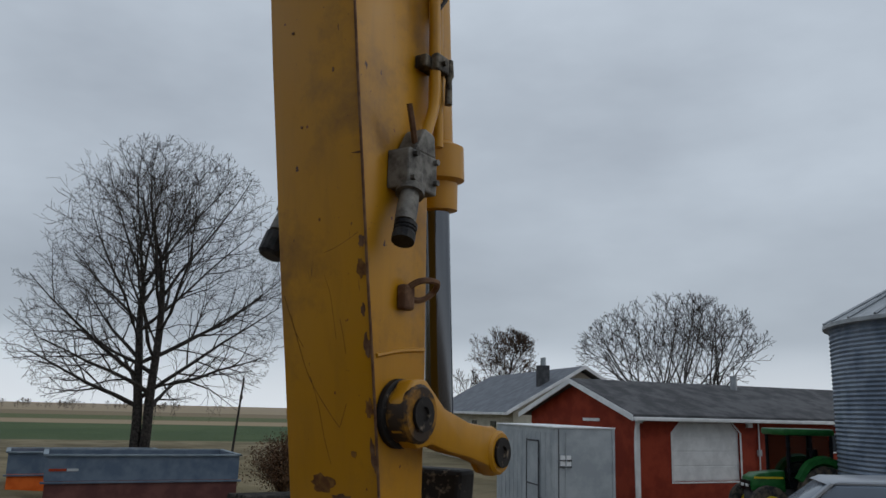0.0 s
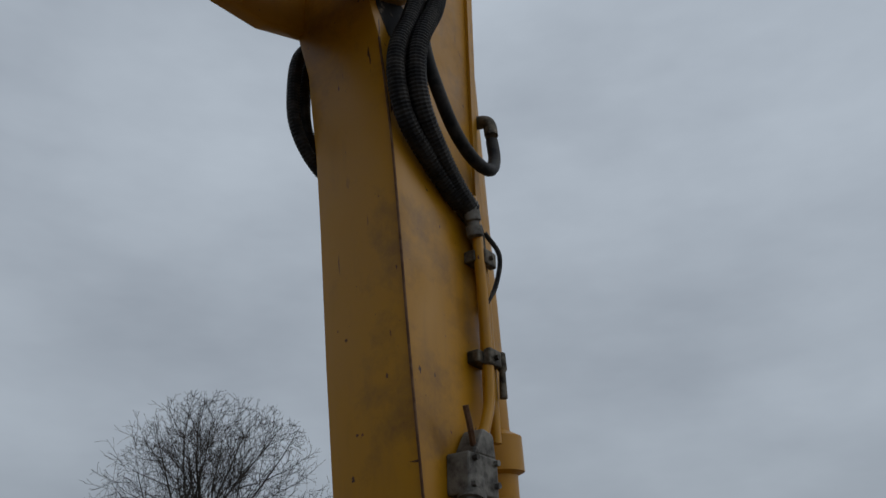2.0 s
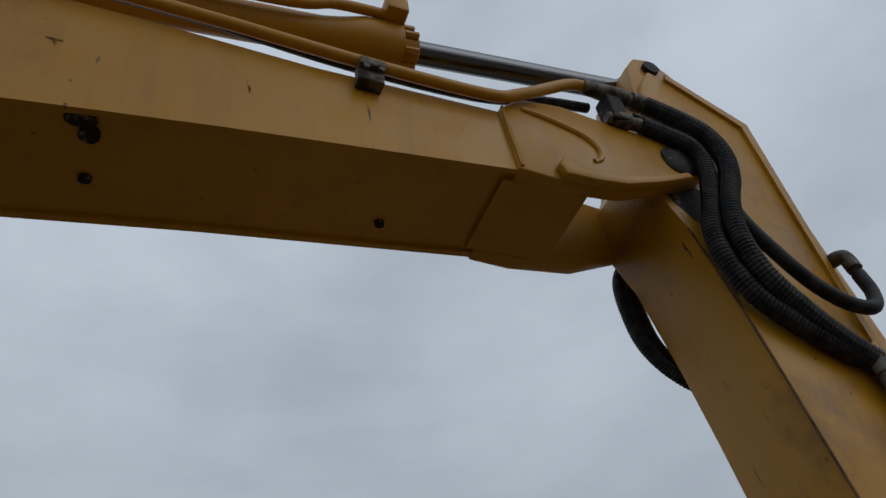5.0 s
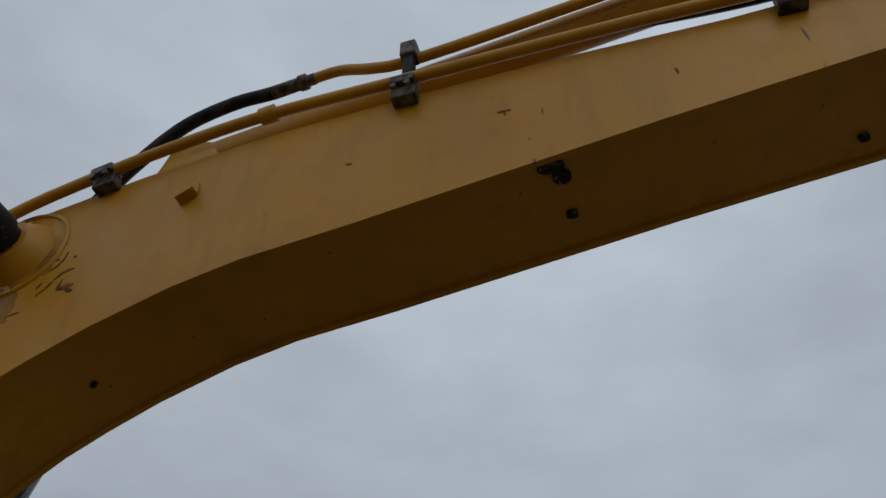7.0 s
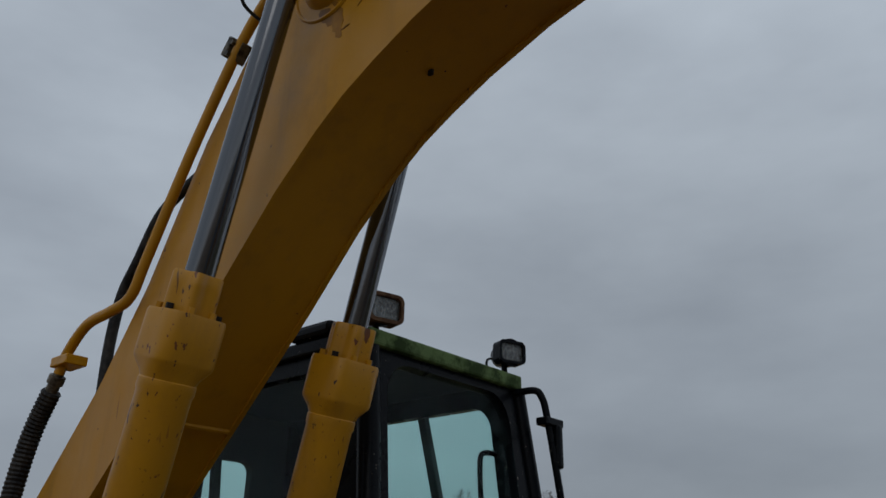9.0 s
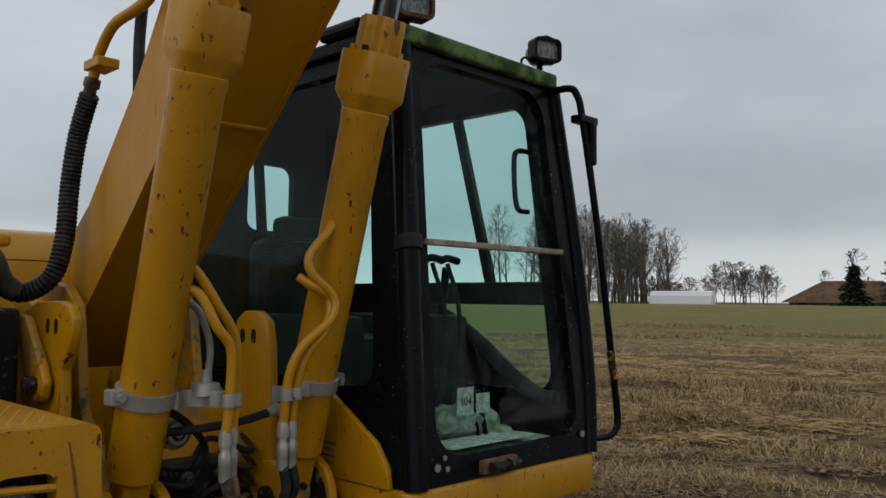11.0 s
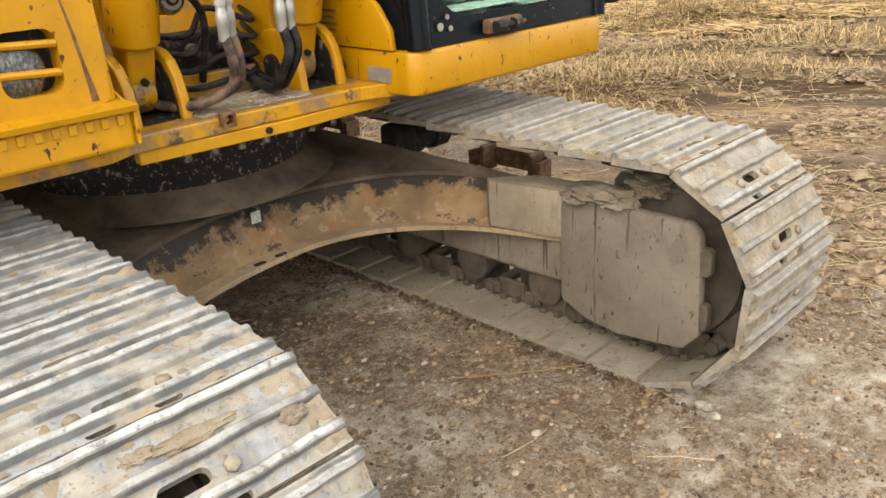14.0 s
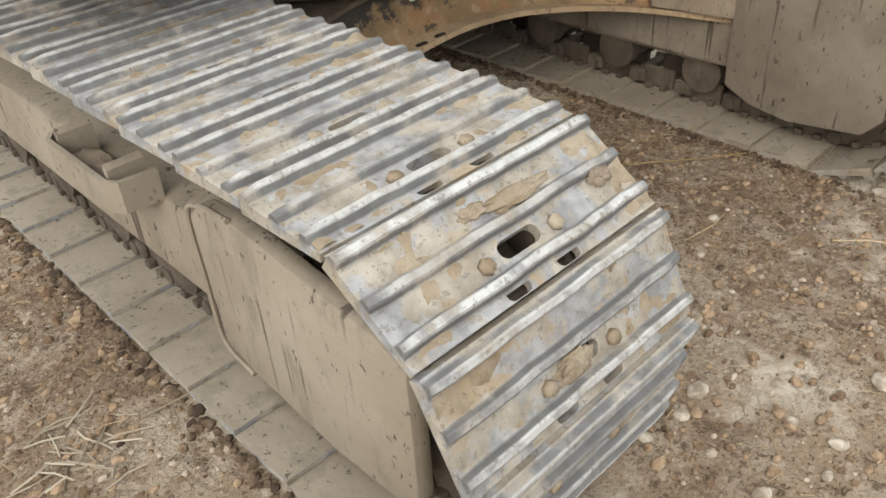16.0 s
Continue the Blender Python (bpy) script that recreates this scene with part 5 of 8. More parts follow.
# lug beside the boom foot with its two holes and the stop arm
lug = part("stop_lug", prism([(0.30, 1.12), (0.295, 1.44), (0.285, 1.55), (0.33, 1.61), (0.36, 1.67), (0.36, 1.725), (0.32, 1.76), (0.25, 1.775), (0.06, 1.772), (-0.05, 1.74), (-0.10, 1.68), (-0.07, 1.55), (0.02, 1.43), (0.02, 1.12)], 0.40, 0.44, 0.01), CHIPPED, deck, smooth=True)
for y in (0.167, 0.236):
    part("lug_hole", prism(rounded(y, 1.692, 0.028, 0.05, 0.013), 0.438, 0.4415), GREASE, deck, "round hole through the lug")
part("stop_arm", prism([(-0.02, 1.69), (0.02, 1.73), (0.08, 1.72), (0.14, 1.65), (0.22, 1.57), (0.26, 1.51), (0.24, 1.45), (0.17, 1.44), (0.12, 1.49), (0.06, 1.58)], 0.45, 0.485, 0.012), DIRTYYELLOW, deck, smooth=True)
part("stop_pin", rod((0.43, 0.195, 1.50), (0.52, 0.195, 1.50), 0.028), GREASE, deck)
part("stop_lug", prism([(0.34, 1.10), (0.37, 1.60), (0.40, 1.715), (0.45, 1.745), (0.53, 1.745), (0.59, 1.71), (0.61, 1.62), (0.64, 1.10)], -0.175, -0.135, 0.01), YELLOW, deck, smooth=True)
for y in (0.445, 0.515):
    part("lug_hole", prism(rounded(y, 1.655, 0.028, 0.05, 0.013), -0.1365, -0.1335), GREASE, deck)
# swivel, valve block and hoses seen between the cylinders
swivel = part("swivel_fitting", lathe((0.245, 0.60, 1.375), (0.245, 0.70, 1.375), [(0, 0.050), (0.085, 0.050), (0.09, 0.046)], 24), DIRTYYELLOW, deck, smooth=True)
for r0, d0, mat in ((0.044, 0.098, DARKSTEEL), (0.034, 0.102, STEEL), (0.022, 0.106, GREASE), (0.012, 0.110, STEEL)):
    part("swivel_ring", lathe((0.245, 0.68, 1.375), (0.245, 0.60 + d0, 1.375), [(0, r0), (d0 - 0.082, r0), (d0 - 0.08, r0 - 0.003)], 24), mat, swivel, smooth=True)
part("valve_block", box((-0.10, 0.30, 1.0), (0.24, 0.50, 1.24), None, 0.015), GREASE, deck)
part("cross_plate", prism([(0.42, 1.10), (0.44, 1.10), (0.32, 1.46), (0.30, 1.46)], -0.135, 0.262, 0.003), DIRTYYELLOW, deck, "yellow cross plate behind the hoses")
for x in (-0.02, 0.10):
    part("hose_stub", lathe((x, 0.47, 1.19), (x, 0.60, 1.17), [(0, 0.026), (0.05, 0.026), (0.05, 0.019), (0.13, 0.019)], 12), DARKSTEEL, deck, smooth=True)
part("cross_hose", tube([(0.32, 0.70, 1.385), (0.20, 0.735, 1.39), (0.06, 0.745, 1.40), (-0.05, 0.735, 1.415), (-0.13, 0.72, 1.43)], 0.014, 8), RUBBER, deck, smooth=True)
part("cross_hose", tube([(0.33, 0.75, 1.47), (0.22, 0.72, 1.40), (0.14, 0.68, 1.30), (0.13, 0.6, 1.1)], 0.012, 8), RUBBER, deck, smooth=True)
for k in range(5):
    z = 1.05 + 0.055 * k
    part("deck_hose", tube([(0.27, 0.50 - 0.03 * k, z), (0.18, 0.62, z - 0.02), (0.05, 0.66 - 0.03 * k, z - 0.03 + 0.02 * k), (-0.08, 0.60, z), (-0.14, 0.45, z + 0.03)], 0.0105, 8), RUBBER, deck, smooth=True)
part("hose_ferrule", lathe((-0.045, 0.736, 1.414), (-0.115, 0.723, 1.427), [(0, 0.017), (0.03, 0.017), (0.03, 0.021), (0.05, 0.021), (0.05, 0.016), (0.07, 0.016)], 12), STEEL, deck, smooth=True)
part("inspection_sticker", box((-0.1365, 0.38, 1.56), (-0.135, 0.43, 1.66)), PAPER, deck, "small white and green sticker")

# ---- tool box with the work lamp, front right ----
def frontal(y):
    return lambda u, v, w: (u, y - w, v)


toolbox = part("tool_box", box((0.575, 0.05, 1.155), (1.26, 0.86, 1.43), None, 0.01), CHIPPED, excavator, "yellow tool box with a caged work lamp")
outer = rounded(0.92, 1.31, 0.68, 0.32, 0.035)
inner = rounded(0.762, 1.281, 0.148, 0.158, 0.035)
part("front_panel", holed(outer, inner, frontal(0.925), 0.06), CHIPPED, toolbox, "chipped yellow panel with a lamp opening")
part("lamp_recess", box((0.66, 0.80, 1.18), (0.89, 0.866, 1.40)), GREASE, toolbox)
lamp = part("lamp", lathe((0.79, 0.86, 1.262), (0.79, 0.912, 1.262), [(0, 0.05), (0.015, 0.074), (0.034, 0.074), (0.044, 0.062), (0.050, 0.04), (0.052, 0.02)], 28), LENS, toolbox, "round clear headlamp", True)
for z in (1.325, 1.255):
    part("lamp_bar", rod((0.69, 0.918, z - 0.004), (0.86, 0.918, z + 0.006), 0.010, sides=8), CHIPPED, toolbox)
part("corner_post", prism([(0.90, 1.155), (0.925, 1.155), (0.90, 1.40), (0.86, 1.45), (0.80, 1.46), (0.80, 1.155)], 0.565, 0.60, 0.01), CHIPPED, toolbox, smooth=True)
tread = part("tread_plate", box((0.62, 0.30, 1.455), (1.26, 0.90, 1.475), None, 0.004), YELLOW, toolbox, "yellow perforated tread plate")
bmt = bmesh.new()
for i in range(15):
    for j in range(13):
        x, y = 0.66 + 0.04 * i + (0.02 if j % 2 else 0), 0.33 + 0.043 * j
        bmesh.ops.create_cone(bmt, cap_ends=True, segments=8, radius1=0.009, radius2=0.006, depth=0.010, matrix=Matrix.Translation((x, y, 1.475)))
tagged(part("tread_studs", bmt, YELLOW, tread), kind="stuff")
step = part("step_beam", box((0.555, 0.80, 1.035), (1.30, 0.975, 1.14), None, 0.012), CHIPPED, toolbox, "scuffed yellow step beam")
part("step_kerb", prism([(0.80, 1.135), (0.995, 1.135), (1.0, 1.15), (0.80, 1.165)], 0.545, 1.30), CHIPPED, step)
bmt = bmesh.new()
for k in range(17):
    x = 0.58 + 0.042 * k
    add_box(bmt, (x, 0.970, 1.100), (x + 0.02, 0.982, 1.128), None, 0.003)
    part("step_tooth", bmt, YELLOW, step)
    bmt = bmesh.new()
part("step_gusset", prism([(0.80, 1.14), (0.985, 1.045), (0.985, 1.13), (0.82, 1.20)], 0.548, 0.556), CHIPPED, step)
part("paint_scrape", prism([(0.660, 1.43), (0.664, 1.43), (0.650, 1.34), (0.640, 1.27), (0.634, 1.20), (0.632, 1.165), (0.612, 1.165), (0.618, 1.20), (0.630, 1.26), (0.642, 1.34)], 0.9252, 0.9264, axis=1), RUST, toolbox, "long scrape through the paint")
part("side_cover", box((0.55, 0.45, 1.16), (0.58, 0.78, 1.44), None, 0.008), CHIPPED, toolbox)
for y, z in ((0.77, 1.40), (0.77, 1.37), (0.77, 1.30), (0.77, 1.27)):
    part("bolt", rod((0.54, y - 0.02, z), (0.552, y - 0.02, z), 0.009, sides=6), STEEL, toolbox)

tank = part("fuel_tank", box((0.645, -1.2, 1.155), (1.26, 0.22, 1.93), None, 0.03), YELLOW, excavator, "yellow tank housing behind the tool box", True)
part("tank_lid", box((0.60, -1.2, 1.945), (1.26, 0.28, 1.985), None, 0.012), YELLOW, tank)
part("tank_rib", box((0.63, 0.20, 1.50), (0.72, 0.25, 1.90), None, 0.015), YELLOW, tank)
part("tank_rib", box((0.66, 0.22, 1.60), (1.0, 0.26, 1.64), None, 0.01), YELLOW, tank)
part("pump_block", box((0.50, -0.40, 1.30), (0.63, 0.10, 1.75), None, 0.02), GREASE, tank)
part("pump_fitting", lathe((0.58, 0.03, 1.60), (0.58, 0.12, 1.60), [(0, 0.04), (0.04, 0.04), (0.04, 0.03), (0.09, 0.03)], 12), GREASE, tank)
part("bleached_hose", tube([(0.66, -0.02, 1.97), (0.62, 0.0, 1.97), (0.56, -0.02, 1.92), (0.52, -0.05, 1.85), (0.47, -0.07, 1.81)], 0.036, 12), GREYRUBBER, tank, smooth=True)
engine = part("engine_hood", box((-1.3, -2.35, 0.98), (1.26, -1.15, 1.97), None, 0.04), YELLOW, excavator, "yellow engine hood and counterweight", True)
part("counterweight", prism([(-1.35, -2.2), (1.3, -2.2), (1.25, -2.5), (0.8, -2.75), (-0.8, -2.75), (-1.3, -2.5)], 0.95, 1.9, 0.05, axis=2), YELLOW, engine, smooth=True)
part("hood_rise", prism([(-1.15, 1.96), (-1.25, 2.10), (-1.9, 2.16), (-2.3, 2.0)], -0.4, 1.2, 0.02), YELLOW, engine, smooth=True)

# ---- cab ----
def crumple(at, size, seed):
    """A crumpled lump of cloth."""
    bm = bmesh.new()
    bmesh.ops.create_icosphere(bm, subdivisions=3, radius=1.0)
    for v in bm.verts:
        k = 1 + 0.4 * noise.noise(v.co * 2.1 + Vector((seed * 9, 0, 0))) + 0.25 * abs(noise.noise(v.co * 5.0))
        v.co = Vector(at) + Vector([c * w * k for c, w in zip(v.co, size)])
    return bm


cab = tagged(part("cab", prism([(-1.47, 1.02), (-0.43, 1.02), (-0.43, -0.78), (-1.47, -0.78)], 1.12, 1.165, 0.01, axis=2), INTERIOR, excavator, "black operator cab with green tinted glass"))
FRB, FLB, BRB, BLB = (-0.41, 1.05, 1.15), (-1.49, 1.05, 1.15), (-0.41, -0.78, 1.15), (-1.49, -0.78, 1.15)
FRT, FLT, BRT, BLT = (-0.49, 0.86, 2.77), (-1.43, 0.86, 2.77), (-0.49, -0.74, 2.77), (-1.43, -0.74, 2.77)
front = quad_map(FLB, FRB, FRT, FLT)
right = quad_map(FRB, BRB, BRT, FRT)
left = quad_map(BLB, FLB, FLT, BLT)
rear = quad_map(BRB, BLB, BLT, BRT)


def rnd01(u0, v0, u1, v1, r, ar, n=6):
    """A rounded rectangle in 0..1 quad space; ar: height over width of the quad."""
    pts = []
    w, h = u1 - u0, (v1 - v0)
    for sx, sy, a0 in ((1, 1, 0), (0, 1, 90), (0, 0, 180), (1, 0, 270)):
        for k in range(n + 1):
            a = radians(a0 + 90 * k / n)
            cx = (u1 - r) if sx else (u0 + r)
            cy = (v1 - r / ar) if sy else (v0 + r / ar)
            pts.append((cx + r * math.cos(a), cy + r / ar * math.sin(a)))
    return pts


def cab_face(name, place, ar, win, r, depth=0.05, pane=True):
    ob = part(name, holed(rnd01(0, 0, 1, 1, 0.05, ar), rnd01(*win, r, ar), place, depth), BLACK, cab)
    if pane:
        g = part("pane", slab(rnd01(win[0] - 0.01, win[1] - 0.005, win[2] + 0.01, win[3] + 0.005, r, ar), lambda u, v, w: place(u, v, w + 0.02), 0.006), GLASS, ob, "green tinted window pane")
        g.visible_shadow = False
    return ob


cab_face("front_frame", front, 1.6, (0.085, 0.055, 0.885, 0.955), 0.13)
cab_face("side_frame", right, 0.95, (0.10, 0.20, 0.93, 0.94), 0.05)
cab_face("door_frame", left, 0.95, (0.08, 0.15, 0.92, 0.94), 0.06)
part("corner_pillar", tube([(-0.443, 1.035, 1.150), (-0.465, 0.985, 1.55), (-0.485, 0.935, 1.98), (-0.503, 0.888, 2.38), (-0.518, 0.845, 2.75)], 0.044, 14), BLACK, cab, "rounded black corner pillar with scuffs", True)
part("door_pillar", tube([(-1.468, 1.04, 1.150), (-1.492, 1.022, 1.32), (-1.505, 1.002, 1.52), (-1.508, 0.962, 1.85), (-1.485, 0.915, 2.25), (-1.44, 0.862, 2.74)], 0.034, 12), BLACK, cab, "curved black pillar on the door side", True)
part("pillar_joint", lathe((-0.481, 0.947, 1.965), (-0.485, 0.937, 2.015), [(0, 0.050), (0.05, 0.050)], 14), INTERIOR, cab, smooth=True)
part("door_band", prism([(-0.60, 1.77), (0.86, 1.77), (0.89, 1.875), (-0.60, 1.875)], -1.47, -1.43, 0.01), INTERIOR, cab)
part("door_post", prism([(0.26, 2.70), (0.31, 2.70), (0.535, 1.87), (0.485, 1.87)], -1.455, -1.42, 0.006), INTERIOR, cab)
part("door_panel", prism([(-0.62, 1.78), (0.12, 1.78), (0.20, 1.715), (0.46, 1.60), (0.66, 1.45), (0.80, 1.385), (0.90, 1.39), (0.93, 1.25), (0.95, 1.17), (-0.62, 1.17)], -1.47, -1.44, 0.006), INTERIOR, cab, "dark lower door panel with a curved top")
cab_rear = cab_face("rear_frame", rear, 1.6, (0.42, 0.62, 0.72, 0.84), 0.06)
cab_rear.data.materials[0] = INTERIOR
roof = part("roof", prism([(-1.45, 0.88), (-0.47, 0.88), (-0.47, -0.76), (-1.45, -0.76)], 2.76, 2.80, 0.012, axis=2), INTERIOR, cab, "dark cab roof")
part("roof_edge", box((-1.44, 0.85, 2.735), (-0.48, 0.895, 2.80), None, 0.012), ALGAE, cab, "roof edge stained green by algae")
part("roof_rim", box((-1.46, -0.74, 2.74), (-1.425, 0.86, 2.80), None, 0.01), BLACK, cab)
part("roof_rim", box((-0.495, -0.74, 2.74), (-0.46, 0.86, 2.80), None, 0.01), BLACK, cab)
SASH = make_speckled("grubby_beige_seal", (0.20, 0.165, 0.115), (0.34, 0.29, 0.215), 20, 0.7, bump=0.1)
# sash between the upper and lower windscreen, wiper post, grab handle, inner structure
part("sash_bar", box((-1.36, 0.955, 1.985), (-0.54, 0.985, 2.008), None, 0.005), SASH, cab, "pale beige window sash bar")
part("window_post", prism([(-0.93, 2.70), (-0.89, 2.70), (-0.985, 1.55), (-1.025, 1.55)], -0.70, -0.66, axis=1), INTERIOR, cab)
part("inner_handle", tube([(-1.36, 0.80, 2.45), (-1.27, 0.80, 2.44), (-1.25, 0.80, 2.38), (-1.27, 0.80, 2.20), (-1.35, 0.80, 2.18)], 0.012, 8), BLACK, cab)
part("lower_panel", prism([(-0.72, 1.16), (0.98, 1.16), (0.96, 1.46), (-0.72, 1.50)], -0.475, -0.455, 0.004), BLACK, cab)
part("floor_mat", box((-1.40, -0.4, 1.166), (-0.50, 0.98, 1.18)), INTERIOR, cab)
seat = part("seat_base", box((-1.22, -0.35, 1.18), (-0.72, 0.18, 1.62), None, 0.05), INTERIOR, cab, "dark fabric operator seat", True)
part("seat_back", box((-1.22, -0.44, 1.60), (-0.70, -0.24, 2.08), pose(0, 0, 0), 0.06), INTERIOR, seat, smooth=True)
part("headrest", box((-1.10, -0.44, 2.05), (-0.84, -0.32, 2.20), None, 0.04), INTERIOR, seat, smooth=True)
for x in (-0.66, -1.30):
    part("console", box((x - 0.09, -0.30, 1.18), (x + 0.09, 0.42, 1.72), None, 0.03), INTERIOR, cab, smooth=True)
    part("joystick", tube([(x, 0.32, 1.70), (x, 0.34, 1.85), (x + 0.01, 0.36, 1.94)], 0.02, 8), BLACK, cab, smooth=True)
for x in (-0.90, -0.99):
    part("travel_lever", tube([(x, 0.62, 1.18), (x - 0.02, 0.70, 1.45), (x, 0.72, 1.75), (x + 0.03, 0.68, 1.94)], 0.010, 8), INTERIOR, cab, smooth=True)
    part("lever_grip", tube([(x - 0.035, 0.68, 1.952), (x + 0.03, 0.68, 1.962), (x + 0.075, 0.68, 1.95)], 0.016, 8), BLACK, cab, smooth=True)
    part("foot_pedal", box((x - 0.05, 0.60, 1.20), (x + 0.05, 0.80, 1.225), pose(0, 0, 0), 0.008), RUST, cab)
part("door_brace", tube([(-1.40, 0.10, 1.76), (-1.40, 0.28, 1.70), (-1.40, 0.48, 1.59), (-1.40, 0.68, 1.45), (-1.40, 0.84, 1.37), (-1.40, 0.92, 1.37)], 0.035, 10), INTERIOR, cab, smooth=True)
part("crumpled_cloth", crumple((-0.97, 0.72, 1.285), (0.115, 0.09, 0.075), 1), RAG, cab, "pale crumpled rag on the cab floor", True)
part("crumpled_cloth", crumple((-1.10, 0.74, 1.275), (0.08, 0.07, 0.070), 2), RAG, cab, "", True)
part("crumpled_cloth", crumple((-1.16, 0.80, 1.235), (0.05, 0.05, 0.035), 4), RAG, cab, "", True)
for k, (x0, x1, y0, tilt) in enumerate(((-0.98, -0.53, 0.74, 4), (-1.36, -0.93, 0.76, -3), (-1.20, -0.70, 0.80, 9))):
    sheet = part("papers", box((x0, y0, 0.0), (x1, 0.985 - 0.01 * k, 0.006), pose(0, 0, 1.206 + 0.009 * k, 0, 0, 0) @ Matrix.Rotation(radians(tilt * 0.12), 4, "X"), 0.002), PAPER if k else LEDGE, cab, "loose pale papers behind the windscreen")
for x in (-1.0, -1.045):
    part("pedal_post", tube([(x, 0.83, 1.22), (x - 0.01, 0.80, 1.30), (x + 0.005, 0.78, 1.42)], 0.010, 8), BLACK, cab, smooth=True)
placard = part("number_card", box((-0.99, 0.80, 1.33), (-0.895, 0.804, 1.44)), PAPER, cab, "white card with the number 104")
part("number_card_side", box((-1.09, 0.80, 1.33), (-1.01, 0.804, 1.41)), PAPER, cab)
txt = bpy.data.curves.new("card_number", "FONT")
txt.body, txt.size, txt.extrude, txt.align_x = "104", 0.045, 0.0005, "CENTER"
txt.materials.append(BLACK)
num = new("card_number", txt)
num.matrix_world = Matrix(((-1, 0, 0, -0.943), (0, 0, 1, 0.8055), (0, 1, 0, 1.37), (0, 0, 0, 1)))
num.parent = placard

# beam and cheek panel below the cab
beam = part("cab_beam", prism([(-1.50, 0.99), (-1.46, 1.065), (-0.42, 1.065), (-0.385, 1.03), (-0.385, 0.36), (-1.50, 0.36)], 1.0, 1.148, 0.014, axis=2), CHIPPED, excavator, "yellow beam under the cab", True)
part("cheek_panel", prism([(0.42, 1.15), (0.97, 1.15), (0.96, 1.22), (0.90, 1.30), (0.60, 1.48), (0.42, 1.56)], -0.40, -0.375, 0.006), CHIPPED, beam, smooth=True)
part("data_plate", box((-0.384, 0.83, 1.04), (-0.380, 0.95, 1.09)), STEEL, beam, "small bare metal data plate")
bar_bm = bmesh.new()
for k in range(4):
    add_box(bar_bm, (-0.374, 0.60, 1.20 + 0.022 * k), (-0.373, 0.68 + 0.01 * (k % 2), 1.208 + 0.022 * k))
part("decal_lines", bar_bm, RUST, beam)
part("tow_bracket", box((-0.93, 1.05, 1.165), (-0.74, 1.085, 1.215), None, 0.008), RUST, cab, "rusty latch bracket")
part("tow_bolt", lathe((-0.93, 1.09, 1.19), (-0.76, 1.10, 1.19), [(0, 0.012), (0.04, 0.012), (0.04, 0.022), (0.07, 0.022), (0.07, 0.012), (0.12, 0.012), (0.12, 0.02), (0.17, 0.02)], 10), GREASE, cab)
for x, z, r in ((-0.46, 1.20, 0.018), (-0.53, 1.215, 0.014), (-0.58, 1.205, 0.010), (-1.40, 1.235, 0.014), (-0.565, 1.245, 0.009)):
    part("worn_spot", rod((x, 1.048, z), (x, 1.053, z), r, sides=12), STEEL, cab)

# mirror rail
WORNRAIL = make_speckled("rail_paint_worn_to_yellow", (0.012, 0.011, 0.010), (0.36, 0.17, 0.012), 38, 0.5, 0.46, 0.56, 0.1)
part("mirror_rail", tube([(-1.41, 0.88, 2.72), (-1.42, 0.97, 2.72), (-1.435, 1.0, 2.69), (-1.45, 1.02, 2.58), (-1.52, 1.05, 2.1), (-1.63, 1.06, 1.45), (-1.66, 1.06, 1.28), (-1.64, 1.06, 1.225), (-1.59, 1.055, 1.205), (-1.49, 1.05, 1.205)], 0.016, 10), BLACK, cab, "black mirror rail with worn yellow patch", True)
part("worn_patch", tube([(-1.604, 1.058, 1.575), (-1.616, 1.059, 1.51), (-1.630, 1.06, 1.45)], 0.0166, 10), WORNRAIL, cab, "yellow undercoat on the mirror rail", True)
part("mirror_bracket", box((-1.53, 0.99, 2.56), (-1.40, 1.05, 2.595), pose(0, 0, 0), 0.006), BLACK, cab)
part("mirror", box((-1.51, 1.02, 2.38), (-1.47, 1.06, 2.57), None, 0.012), BLACK, cab)


def work_light(x, y, z, turn, rim, size=1.0):
    m = pose(x, y, z, 0, 0, turn) @ Matrix.Scale(size, 4)
    body = part("work_light", lathe(m @ Vector((0, -0.10, 0)), m @ Vector((0, 0.02, 0)), [(0, 0.03), (0.02, 0.05), (0.08, 0.062), (0.12, 0.066)], 16), BLACK, cab, "rectangular work light on the cab roof", True)
    part("light_housing", holed(rounded(0, 0, 0.165, 0.125, 0.03), rounded(0, 0, 0.135, 0.095, 0.02), lambda u, v, w: m @ Vector((u, 0.055 - w, v)), 0.07), rim, body)
    part("light_lens", slab(rounded(0, 0, 0.14, 0.10, 0.02), lambda u, v, w: m @ Vector((u, 0.042 - w, v)), 0.012), LENS, body)
    part("light_stalk", rod(m @ Vector((0, -0.03, -0.10)), m @ Vector((0, -0.03, -0.05)), 0.014), BLACK, body)
    part("light_wire", tube([m @ Vector(p) for p in ((0, -0.1, 0), (0.05, -0.12, -0.01), (0.06, -0.10, -0.07), (0.02, -0.05, -0.10))], 0.006, 6), BLACK, body)


work_light(-1.375, 0.86, 2.895, -20, BLACK, 0.85)
work_light(-0.555, 0.86, 2.885, -14, RUST, 0.95)
part("beacon_base", box((-0.60, 0.45, 2.80), (-0.44, 0.70, 2.86), None, 0.02), BLACK, cab)

